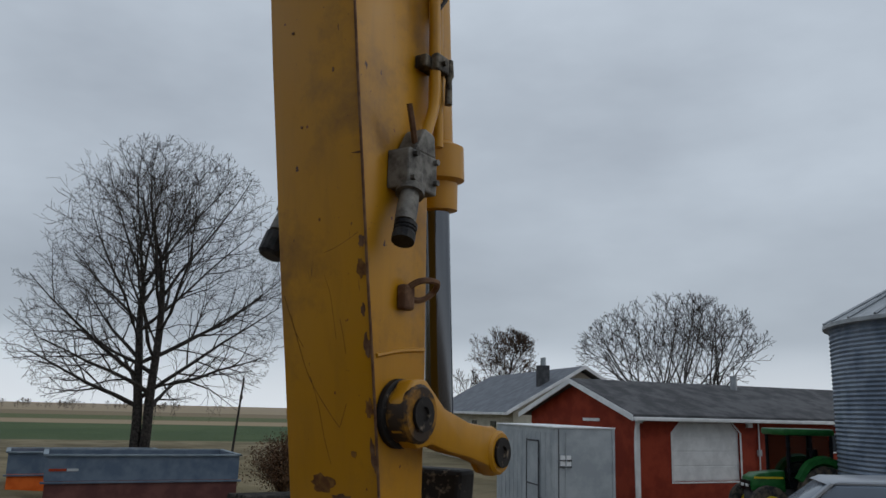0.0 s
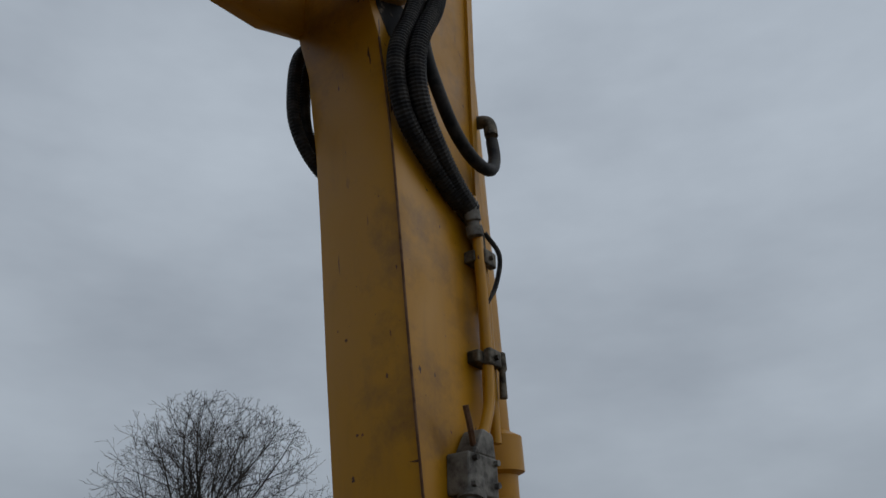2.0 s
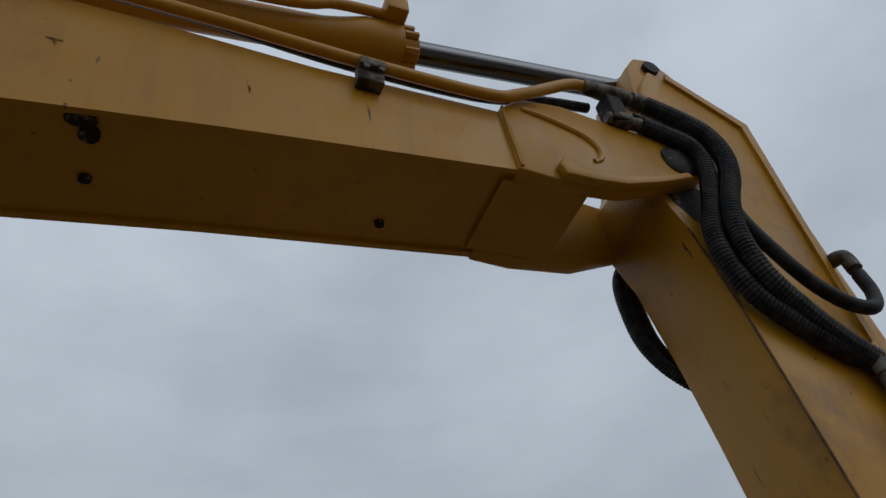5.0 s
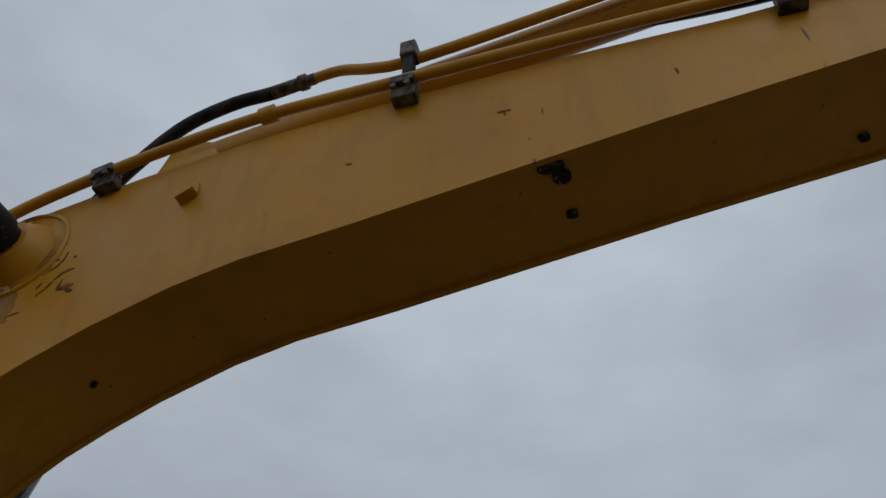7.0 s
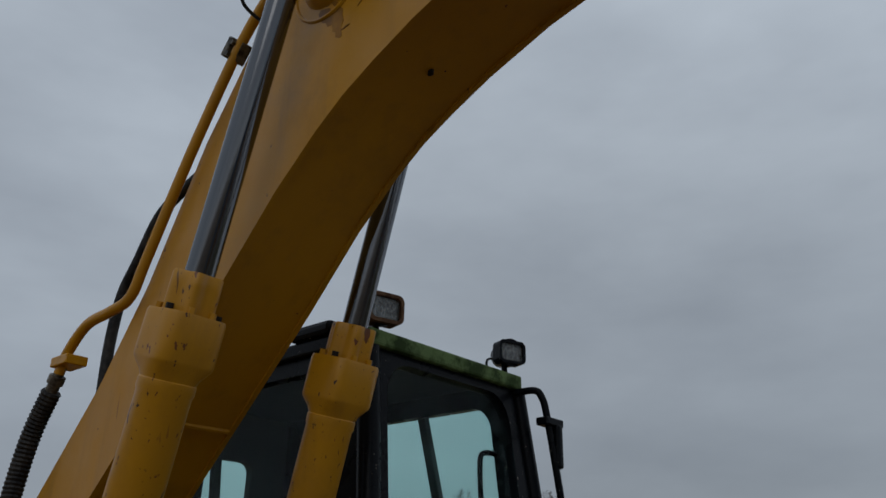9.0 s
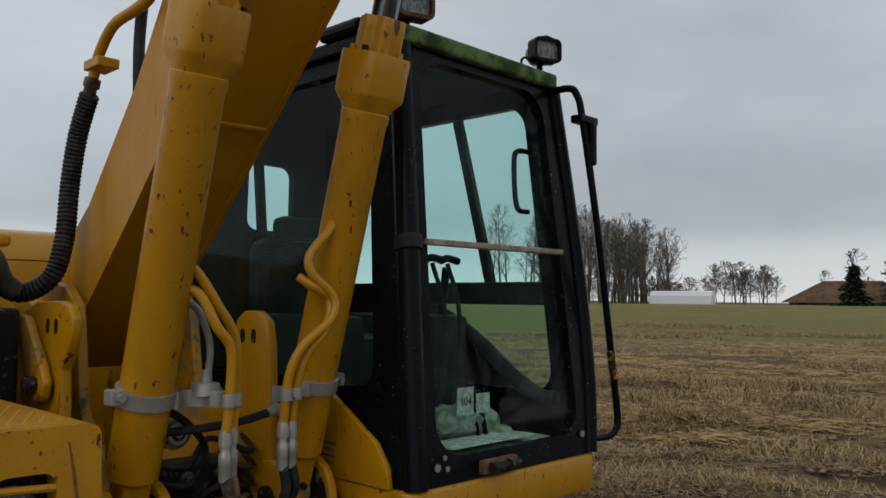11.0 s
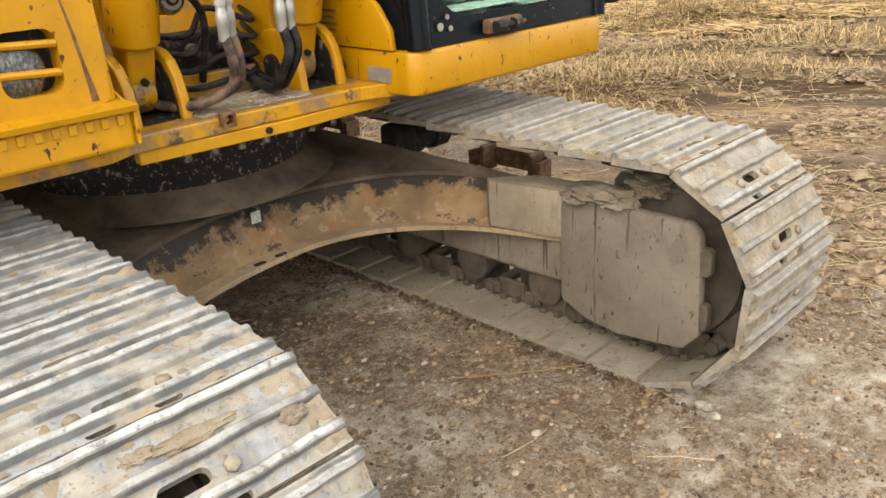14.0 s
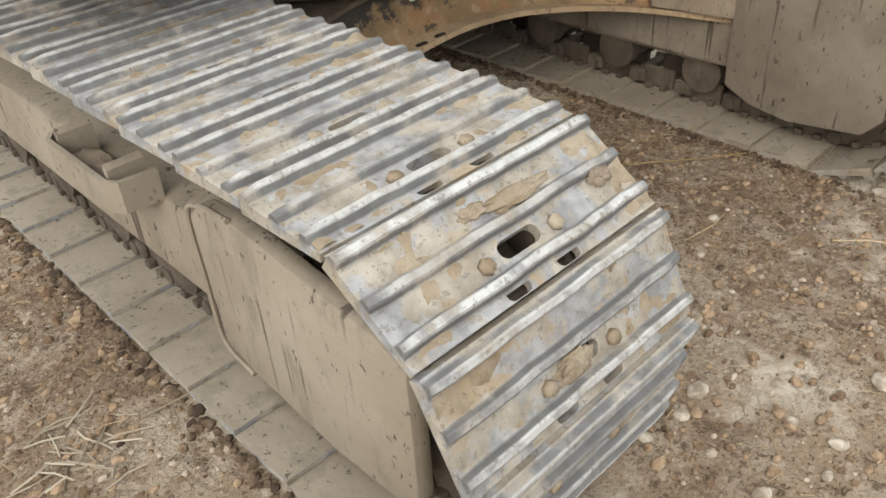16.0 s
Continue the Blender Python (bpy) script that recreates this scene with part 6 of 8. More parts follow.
# ---- undercarriage ----
under = part("carbody", lathe((0, 0, 0.44), (0, 0, 0.74), [(0, 0.36), (0.10, 0.40), (0.20, 0.44), (0.25, 0.46), (0.30, 0.46)], 48), CARBODY, excavator, "grimy brown carbody of the undercarriage", True)
part("dirt_collar", lathe((0, 0, 0.655), (0, 0, 0.735), [(0, 0.66), (0.025, 0.615), (0.055, 0.575), (0.08, 0.556)], 64), PLATEDIRT, excavator, "dirt packed round the slewing ring", True)
ring = part("slewing_ring", lathe((0, 0, 0.60), (0, 0, 0.98), [(0, 0.50), (0.12, 0.51), (0.13, 0.555), (0.20, 0.56), (0.21, 0.60), (0.27, 0.605), (0.28, 0.66), (0.33, 0.668), (0.34, 0.62), (0.38, 0.62)], 64), RINGDIRT, excavator, "greasy black slewing ring", True)
for k in range(40):
    t = 2 * math.pi * k / 40
    part("ring_bolt", rod((0.672 * math.cos(t), 0.672 * math.sin(t), 0.895), (0.665 * math.cos(t), 0.665 * math.sin(t), 0.918), 0.014, sides=6), GREASE, ring)


def arch(scale_y, which):
    """The concave front of the X-shaped body: top plate, web and bottom flange between the track frames."""
    top = [(0.95, 1.24), (0.80, 0.90), (0.52, 0.66), (0.26, 0.555), (0.0, 0.52), (-0.30, 0.535), (-0.58, 0.60), (-0.82, 0.80), (-0.95, 1.24)]
    low = [(0.95, 1.36), (0.80, 1.03), (0.56, 0.82), (0.28, 0.725), (0.0, 0.67), (-0.26, 0.66), (-0.50, 0.745), (-0.72, 0.97), (-0.86, 1.33)]
    bm = bmesh.new()

    def smooth2(pts):
        return [(p.x, p.y) for p in smooth_path([(x, y, 0) for x, y in pts], 5)]

    def line(pts, dz, z0, z1):
        return [bm.verts.new((x, y * scale_y, z0 + (z1 - z0) * (abs(x) / 0.95) ** 1.5 + dz)) for x, y in smooth2(pts)]
    a = line([(x * 0.70, y * 0.10) for x, y in top], 0, 0.745, 0.68)
    b = line(top, 0, 0.615, 0.58)
    c = line(top, -0.016, 0.615, 0.58)
    d2 = line([(x, y - 0.014) for x, y in top], -0.016, 0.615, 0.58)
    e = line([(x, y - 0.075) for x, y in low], -0.17, 0.60, 0.575)
    f2 = line(low, -0.165, 0.60, 0.575)
    g = line(low, -0.185, 0.60, 0.575)
    h = line([(x, y - 0.3) for x, y in low], -0.185, 0.60, 0.575)
    pairs = {"top": ((a, b), (b, c)), "web": ((c, d2), (d2, e)), "flange": ((e, f2), (f2, g), (g, h))}[which]
    for p, q in pairs:
        for k in range(len(p) - 1):
            bm.faces.new((p[k], p[k + 1], q[k + 1], q[k]))
    bmesh.ops.delete(bm, geom=[v for v in bm.verts if not v.link_faces], context="VERTS")
    bmesh.ops.recalc_face_normals(bm, faces=bm.faces)
    return bm


for sy in (1, -1):
    part("arch_top", arch(sy, "top"), PLATEDIRT, under, "dusty top plate of the carbody", True)
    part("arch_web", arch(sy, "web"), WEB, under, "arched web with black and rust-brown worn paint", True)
    part("arch_flange", arch(sy, "flange"), FLANGE, under, "bottom flange under dried clay", True)

part("arch_end", prism([(-0.80, 1.00), (-0.765, 1.04), (-0.83, 1.35), (-0.97, 1.35), (-0.95, 1.15)], 0.42, 0.605, 0.006, axis=2), STREAKY, under, "mud-streaked end plate of the carbody", True)
part("faded_label", box((-0.045, 0.545, 0.545), (-0.005, 0.550, 0.590), pose(0, 0, 0, 0, 0, 0), 0.001), PAPER, under, "small faded square label")
for x, y in ((0.05, 0.655), (-0.05, 0.645)):
    part("drain_hole", prism(rounded(x, y, 0.05, 0.022, 0.010), 0.4335, 0.4365, axis=2), GREASE, under, "dark oval drain hole")

SHOE, WIDE = 0.216, 0.60
R_END, Z_MID, Y_END = 0.392, 0.40, 1.715
TRACK_X = 1.03


def shoe_mesh(seed):
    """A worn triple-grouser shoe in its own frame: x across, y along the chain, z outward. Mud lies in the troughs."""
    bm = bmesh.new()
    rs = random.Random(seed)
    w = WIDE / 2
    ys = [-0.116, -0.034, 0.048, 0.0975]
    prof = [(-0.005, 0.011), (0.000, 0.017), (0.003, 0.031), (0.006, 0.033), (0.017, 0.033), (0.021, 0.029), (0.025, 0.016), (0.032, 0.011)]
    n = 16
    for y0, top in ((ys[0], 1.0), (ys[1], 0.86), (ys[2], 1.0)):
        rows = []
        for k in range(n + 1):
            x = -w + WIDE * k / n
            wear = 1.0 - 0.10 * rs.random() - (0.22 if k in (0, n) else 0.0)
            wig = rs.gauss(0, 0.0012)
            rows.append([bm.verts.new((x, y0 + py + (wig if pz > 0.012 else 0), 0.011 + (pz - 0.011) * wear * top)) for py, pz in prof])
        for p, q in zip(rows, rows[1:]):
            for k in range(len(prof) - 1):
                bm.faces.new((p[k], q[k], q[k + 1], p[k + 1]))
        bm.faces.new(rows[0])
        bm.faces.new(rows[-1][::-1])

    def plate(y0, y1, holes):
        """A strip of plate with rounded clearing slots (centre, half length, half width, offset along y)."""
        xs = [-w]
        for cx, hl, hh, dy in holes:
            xs += [cx - hl - 0.012, cx + hl + 0.012]
        xs.append(w)
        yc = (y0 + y1) / 2
        for k in range(0, len(xs), 2):
            for z0, flip in ((0.012, 1), (-0.004, -1)):
                q = [(xs[k], y0), (xs[k + 1], y0), (xs[k + 1], y1), (xs[k], y1)]
                bm.faces.new([bm.verts.new((x, y, z0)) for x, y in q][::flip])
        for cx, hl, hh, dy in holes:
            out = rounded(cx, yc, 2 * hl + 0.024, y1 - y0, 0.0004, 4)
            inn = rounded(cx, yc + dy, 2 * hl, 2 * hh, hh * 0.96, 4)
            rows = [[bm.verts.new((x, y, z)) for x, y in pts] for pts, z in ((out, 0.012), (inn, 0.012), (inn, -0.004), (out, -0.004))]
            for p, q in zip(rows, rows[1:]):
                for k in range(len(out)):
                    m = (k + 1) % len(out)
                    bm.faces.new((p[k], p[m], q[m], q[k]))

    plate(ys[0], ys[1], [])
    plate(ys[1], ys[2], [(0.0, 0.048, 0.0165, 0.012)])
    plate(ys[2], ys[3], [(-0.062, 0.027, 0.0125, 0.011), (0.062, 0.027, 0.0125, 0.011)])
    for y, flip in ((ys[0], 1), (ys[3], -1)):
        bm.faces.new([bm.verts.new(p) for p in ((-w, y, -0.004), (w, y, -0.004), (w, y, 0.012), (-w, y, 0.012))][::flip])
    for x, flip in ((-w, -1), (w, 1)):
        bm.faces.new([bm.verts.new(p) for p in ((x, ys[0], -0.004), (x, ys[3], -0.004), (x, ys[3], 0.012), (x, ys[0], 0.012))][::flip])
    for x, y in ((-0.085, 0.026), (0.085, 0.026)):
        bolt = bmesh.ops.create_cone(bm, cap_ends=True, segments=6, radius1=0.017, radius2=0.014, depth=0.012, matrix=Matrix.Translation((x, y, 0.017)))
        for face in {f3 for v in bolt["verts"] for f3 in v.link_faces}:
            face.material_index = 2
    bmesh.ops.remove_doubles(bm, verts=bm.verts, dist=1e-5)
    # the inner face slopes, so that each plate laps over its neighbour
    for v in bm.verts:
        if v.co.z < -0.003:
            v.co.z -= 0.013 * (ys[3] - v.co.y) / (ys[3] - ys[0])
    # mud cake: a lumpy sheet that breaks through the plate only where it is thick, clear of the slots
    nx, ny = 44, 16
    grid = []
    for j in range(ny + 1):
        y = ys[0] + 0.006 + (ys[3] - ys[0] - 0.012) * j / ny
        row = []
        for k in range(nx + 1):
            x = -w + 0.004 + (WIDE - 0.008) * k / nx
            h = noise.noise((x * 9, y * 9, seed * 3.7)) * 0.9 + noise.noise((x * 34, y * 34, seed)) * 0.55 - 0.22
            near = min(abs(y - y0 - 0.015) for y0 in ys[:3])
            h = 0.010 + 0.017 * h + 0.006 * max(0.0, 1 - near / 0.03)
            if abs(x) < 0.115 and y > -0.03:
                h = min(h, 0.008)
            row.append(bm.verts.new((x, y, min(h, 0.0285))))
        grid.append(row)
    for p, q in zip(grid, grid[1:]):
        for k in range(nx):
            quad = (p[k], p[k + 1], q[k + 1], q[k])
            if max(v.co.z for v in quad) > 0.0105:
                bm.faces.new(quad).material_index = 2
    bmesh.ops.delete(bm, geom=[v for v in bm.verts if not v.link_faces], context="VERTS")
    bm.normal_update()
    for face in bm.faces:
        if face.normal.z < -0.5:
            face.material_index = 1
        face.smooth = face.material_index == 2
    return bm


def link_mesh():
    bm = bmesh.new()
    for s in (-1, 1):
        lo, hi = sorted((s * 0.062, s * 0.086))
        add_box(bm, (lo, -0.085, -0.098), (hi, 0.060, -0.010), None, 0.012)
        lo, hi = sorted((s * 0.082, s * 0.108))
        add_box(bm, (lo, 0.035, -0.082), (hi, 0.118, -0.022), None, 0.014)
        for y in (-0.055, 0.015):
            add_box(bm, (s * 0.100 - 0.014, y - 0.014, -0.034), (s * 0.100 + 0.014, y + 0.014, -0.012), None, 0.003)
    add_rod(bm, (-0.115, 0.085, -0.052), (0.115, 0.085, -0.052), 0.024, sides=12)
    return bm


shoe_data = []
for k in range(9):
    me = bpy.data.meshes.new("track_shoe")
    bm = shoe_mesh(k + 1)
    bm.to_mesh(me)
    bm.free()
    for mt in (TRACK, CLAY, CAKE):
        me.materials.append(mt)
    shoe_data.append(me)
far_shoes = []
for me in shoe_data[:5]:
    twin = me.copy()
    twin.materials[0] = FARTRACK
    far_shoes.append(twin)
link_data = bpy.data.meshes.new("track_link")
bm = link_mesh()
bm.to_mesh(link_data)
bm.free()
link_data.materials.append(IDLERMUD)


def chain(count):
    """Positions and headings round the stadium-shaped loop, outer face of the plates."""
    flat = 2 * Y_END
    total = 2 * flat + 2 * math.pi * R_END
    for k in range(count):
        s = total * (k + 0.885) / count
        if s < flat:
            yield -Y_END + s, Z_MID + R_END, 0.0
        elif s < flat + math.pi * R_END:
            a = (s - flat) / R_END
            yield Y_END + R_END * math.sin(a), Z_MID + R_END * math.cos(a), -a
        elif s < 2 * flat + math.pi * R_END:
            yield Y_END - (s - flat - math.pi * R_END), Z_MID - R_END, -math.pi
        else:
            a = (s - 2 * flat - math.pi * R_END) / R_END
            yield -Y_END - R_END * math.sin(a), Z_MID - R_END * math.cos(a), -math.pi - a


def crawler(side):
    x = side * TRACK_X
    frame_ob = part("track_frame", prism([(-1.6, 0.22), (1.45, 0.22), (1.45, 0.46), (1.25, 0.48), (-1.6, 0.48)], x - 0.17, x + 0.17, 0.02), CLAY if side > 0 else GUARDMUD, excavator, "track frame caked in grey clay", True)
    for s in (-1, 1):
        o = x + s * 0.205
        y0 = 1.16 if side > 0 else 1.32
        if side > 0 and s > 0:
            part("weld_rim", tube([(o, y0 + 0.19, 0.60), (o, y0 + 0.055, 0.583), (o, y0 + 0.004, 0.53), (o, y0 + 0.008, 0.36), (o, y0 + 0.022, 0.175), (o, y0 + 0.14, 0.137)], 0.007, 6), CLAY, frame_ob, smooth=True)
        far = [(1.34, 0.17), (1.45, 0.12), (1.60, 0.10), (1.86, 0.13), (1.92, 0.20), (1.90, 0.56), (1.86, 0.60), (1.36, 0.60), (1.33, 0.56)]
        part("idler_guard", prism(far if side < 0 else [(y0 + 0.02, 0.17), (y0 + 0.14, 0.135), (1.60, 0.10), (1.84, 0.115), (1.88, 0.14), (1.88, 0.52), (1.80, 0.555), (y0 + 0.19, 0.60), (y0 + 0.06, 0.585), (y0, 0.54)], min(o, o - s * 0.05), max(o, o - s * 0.05), 0.016), CLAY if side > 0 else GUARDMUD, frame_ob, "clay-caked idler guard", True)
        if side < 0:
            for z in (0.27, 0.47):
                part("guard_bracket", prism(rounded(1.915, z, 0.05, 0.10, 0.02), min(o, o - s * 0.05) + 0.006, max(o, o - s * 0.05) - 0.006, 0.006), IDLERMUD, frame_ob)
    part("side_rail", box((x - 0.14, -1.6, 0.20), (x + 0.14, 1.25, 0.25), None, 0.012), CLAY if side > 0 else BROWNMUD, frame_ob)
    part("idler", lathe((x - 0.10, Y_END, Z_MID), (x + 0.10, Y_END, Z_MID), [(0, 0.12), (0, 0.29), (0.04, 0.30), (0.05, 0.31), (0.15, 0.31), (0.16, 0.30), (0.20, 0.29), (0.20, 0.12)], 36), IDLERMUD, frame_ob, "", True)
    part("sprocket", lathe((x - 0.06, -Y_END, Z_MID), (x + 0.06, -Y_END, Z_MID), [(0, 0.2), (0, 0.30), (0.12, 0.30), (0.12, 0.2)], 21), BROWNMUD, frame_ob)
    for k in range(7):
        y = -1.2 + 0.4 * k
        part("track_roller", lathe((x - 0.13, y, 0.155), (x + 0.13, y, 0.155), [(0, 0.045), (0.012, 0.085), (0.07, 0.085), (0.075, 0.07), (0.185, 0.07), (0.19, 0.085), (0.248, 0.085), (0.26, 0.045)], 16), IDLERMUD, frame_ob, "", True)
    for y in (-0.55, 0.45):
        part("carrier_roller", lathe((x - 0.22 * side, y, 0.65), (x + 0.09 * side, y, 0.65), [(0, 0.03), (0.06, 0.03), (0.08, 0.065), (0.14, 0.065), (0.145, 0.05), (0.22, 0.05), (0.225, 0.065), (0.30, 0.065)], 16), GREASE, frame_ob, "", True)
        part("roller_post", box((x - 0.185 * side - 0.055, y - 0.065, 0.50), (x - 0.185 * side + 0.055, y + 0.065, 0.735), None, 0.02), GREASE, frame_ob)
    for y in (-0.75, 0.55):
        x0, x1 = x + side * 0.16, x + side * 0.275
        bracket = part("step_bracket", strip([(x0, y), (x1 - side * 0.02, y + 0.01), (x1, y + 0.04), (x1, y + 0.36), (x1 - side * 0.02, y + 0.39), (x0, y + 0.40)], 0.47, 0.555, 0.014), CLAY if side > 0 else RUST, frame_ob, "folded steel step bracket")
        for q in (y + 0.05, y + 0.33):
            part("bracket_rib", prism([(q, 0.46), (q + 0.02, 0.46), (q + 0.02, 0.57), (q, 0.58)], min(x0, x1) + 0.004, max(x0, x1) - 0.016), CLAY if side > 0 else RUST, bracket)
        if side > 0:
            lump = bmesh.new()
            bmesh.ops.create_icosphere(lump, subdivisions=3, radius=1.0)
            for v in lump.verts:
                v.co = v.co * (1 + 0.35 * noise.noise(v.co * 2.3 + Vector((y, 0, 0))))
                v.co = Vector((x + 0.215 + 0.05 * v.co.x, y + 0.2 + 0.16 * v.co.y, 0.485 + 0.045 * v.co.z))
            part("mud_lump", lump, BROWNMUD, bracket, "brown mud packed into the bracket", True)
    pick = random.Random(17 + side)
    for y, z, a in chain(43):
        m = pose(x, y, z, math.degrees(a), 0, 0)
        for nm, me in (("track_shoe", pick.choice(shoe_data if side > 0 else far_shoes)), ("track_link", link_data)):
            ob = new(nm, me)
            ob.parent = frame_ob
            ob.matrix_basis = m
    return frame_ob


crawler(1)
crawler(-1)

far_frame = [ob for ob in excavator.children if ob.name.startswith("track_frame")][1]
near_frame = [ob for ob in excavator.children if ob.name.startswith("track_frame")][0]
for k, (x, y, z, rx, ry, rz) in enumerate(((0.98, 1.888, 0.765, 0.085, 0.024, 0.010), (1.07, 1.880, 0.768, 0.035, 0.020, 0.012), (0.80, 1.935, 0.738, 0.030, 0.022, 0.020), (1.05, 2.09, 0.545, 0.05, 0.014, 0.03), (0.95, 1.545, 0.808, 0.025, 0.016, 0.008))):
    lump = bmesh.new()
    bmesh.ops.create_icosphere(lump, subdivisions=4, radius=1.0)
    for v in lump.verts:
        w = v.co + Vector((k * 5.0, 0, 0))
        v.co = v.co * (1 + 0.35 * noise.noise(w * 1.8) + 0.22 * noise.noise(w * 5.0))
        v.co = Vector((x + rx * v.co.x, y + ry * v.co.y, z + rz * v.co.z))
    part("mud_lump", lump, (CAKE, CAKE, BROWNMUD, CAKE, CLAY)[k], near_frame, "crumbling tan mud stuck to the shoes", True)

for k, (x, y, z, rx, ry, rz) in enumerate(((-0.86, 1.50, 0.615, 0.07, 0.13, 0.035), (-0.95, 1.66, 0.665, 0.09, 0.10, 0.04), (-0.84, 1.42, 0.60, 0.05, 0.07, 0.03))):
    lump = bmesh.new()
    bmesh.ops.create_icosphere(lump, subdivisions=4, radius=1.0)
    for v in lump.verts:
        w = v.co + Vector((k * 3.0, 4.0, 0))
        v.co = v.co * (1 + 0.4 * noise.noise(w * 1.9) + 0.3 * noise.noise(w * 4.6))
        v.co = Vector((x + rx * v.co.x, y + ry * v.co.y, z + rz * v.co.z))
    part("mud_lump", lump, BROWNMUD, far_frame, "mud heaped on the idler guard", True)

for ob in stick.children:
    if ob.name.split(".")[0] in ("shutoff_valve", "staple", "staple_pad", "pipe_clamp", "stick_pipe", "inline_joint", "sensor_loop", "weld_seam", "elbow_fitting", "elbow_block"):
        ob.location.z = 0.035
for ob in excavator.children:
    if ob.name.split(".")[0] in ("bucket_link", "bucket_cylinder", "link_tie"):
        ob.location.z = 0.04


# ---- trees ----
def tree_mesh(seed, height, crown, stems, kids, twig, lean_up=0.25, first=0.2, open_up=0.75, fork=0.15, thick=0.02, stem=0.98):
    """A bare tree as tapered tubes, its limbs reaching to an ellipsoid crown (centre height, half width, half height).
    Returns vertices and faces of the trunk with its limbs, and of the crown's twigs."""
    rnd = random.Random(seed)
    trunk, twigs = ([], []), ([], [])
    cz, rh, rv = crown
    k3 = Vector((1 / rh, 1 / rh, 1 / rv))

    def reach(p, d):
        a, b = (p - Vector((0, 0, cz))) * k3, d * k3
        qa, qb, qc = b.dot(b), a.dot(b), a.dot(a) - 1
        disc = qb * qb - qa * qc
        return (-qb + math.sqrt(disc)) / qa if disc > 0 else 0.0

    def tubes(out, pts, radii, sides):
        vs, fs = out
        start = len(vs)
        for p, r, q in zip(pts, radii, pts[1:] + [pts[-1] * 2 - pts[-2]]):
            t = (q - p).normalized()
            a = t.orthogonal().normalized()
            b = t.cross(a)
            for k in range(sides):
                w = 2 * math.pi * k / sides
                vs.append(p + r * (math.cos(w) * a + math.sin(w) * b))
        for i in range(len(pts) - 1):
            for k in range(sides):
                o = start + i * sides
                fs.append((o + k, o + (k + 1) % sides, o + sides + (k + 1) % sides, o + sides + k))

    def grow(p, d, length, r, level, lift=1.0):
        n = 7 if level < 1 else (5 if level < 3 else 3)
        pts, radii, here, way = [p], [r], p.copy(), d.copy()
        for k in range(n):
            jolt = Vector((rnd.gauss(0, 1), rnd.gauss(0, 1), rnd.gauss(0, 1))) * ((0.05, 0.085, 0.11, 0.14, 0.15)[min(level, 4)])
            way = (way + jolt + Vector((0, 0, lift * lean_up * (0.0, 0.45, 0.35, 0.3, 0.2)[min(level, 4)]))).normalized()
            here = here + way * (length / n)
            pts.append(here.copy())
            radii.append(max(r * (1 - ((0.93 if stem > 0.9 else 0.45) if level == 0 else 0.86) * (k + 1) / n), twig))
        tubes(trunk if level < 2 else twigs, pts, radii, 7 if level < 1 else (5 if level < 2 else 3))
        if level >= len(kids):
            return
        m = kids[level]
        spin = rnd.random() * 6.283
        for j in range(m):
            lo = first if level == 0 else 0.22
            f = lo + (1 - lo) * (j + rnd.random()) / m
            i = min(int(f * n), n - 1)
            q = pts[i].lerp(pts[i + 1], f * n - i)
            ax = (pts[i + 1] - pts[i]).normalized()
            spin += 2.4 + rnd.gauss(0, 0.4)
            side = Matrix.Rotation(spin, 3, ax) @ ax.orthogonal().normalized()
            turn = (open_up * (1.45 - 0.85 * f) if level == 0 else 0.75) * rnd.uniform(0.8, 1.2)
            nd = (ax * math.cos(turn) + side * math.sin(turn)).normalized()
            room = reach(q, nd)
            if level == 0:
                ln = room * rnd.uniform(0.86, 1.0)
            else:
                ln = min(length * rnd.uniform(0.38, 0.62) * (1.15 - 0.5 * f), room * 1.02)
            if ln > 0.012 * height:
                grow(q, nd, ln, max(radii[i] * 0.55, twig), level + 1, max(-0.25, (f - 0.3) * 2.2) if level == 0 else lift)

        if level == 0 and stem < 0.9:
            for j in range(3):
                nd = (way + Vector((rnd.gauss(0, 0.33), rnd.gauss(0, 0.33), 0))).normalized()
                grow(pts[-1], nd, reach(pts[-1], nd) * rnd.uniform(0.9, 1.0), radii[-1] * 0.62, 1, 0.6)

    for k in range(stems):
        a = 6.283 * k / stems + 0.6
        p = Vector((0.3 * math.cos(a), 0.3 * math.sin(a), 0)) if stems > 1 else Vector()
        tilt = fork if stems > 1 else 0.02
        d = Vector((tilt * math.cos(a), tilt * math.sin(a), 1)).normalized()
        grow(p, d, reach(p, d) * stem, height * thick, 0)
    return [trunk, twigs]


def mesh_of(name, vs, fs, mat):
    me = bpy.data.meshes.new(name)
    me.from_pydata([tuple(v) for v in vs], [], fs)
    me.materials.append(mat)
    return me


def leaf_cloud(seed, vs, count, size):
    rnd = random.Random(seed)
    out, fs = [], []
    for _ in range(count):
        c = rnd.choice(vs) + Vector((rnd.gauss(0, 1), rnd.gauss(0, 1), rnd.gauss(0, 1))) * size * 1.5
        a = Vector((rnd.gauss(0, 1), rnd.gauss(0, 1), rnd.gauss(0, 1))).normalized() * size
        b = a.orthogonal().normalized() * size * 0.6
        o = len(out)
        out += [c - a, c + b, c + a, c - b]
        fs.append((o, o + 1, o + 2, o + 3))
    return out, fs


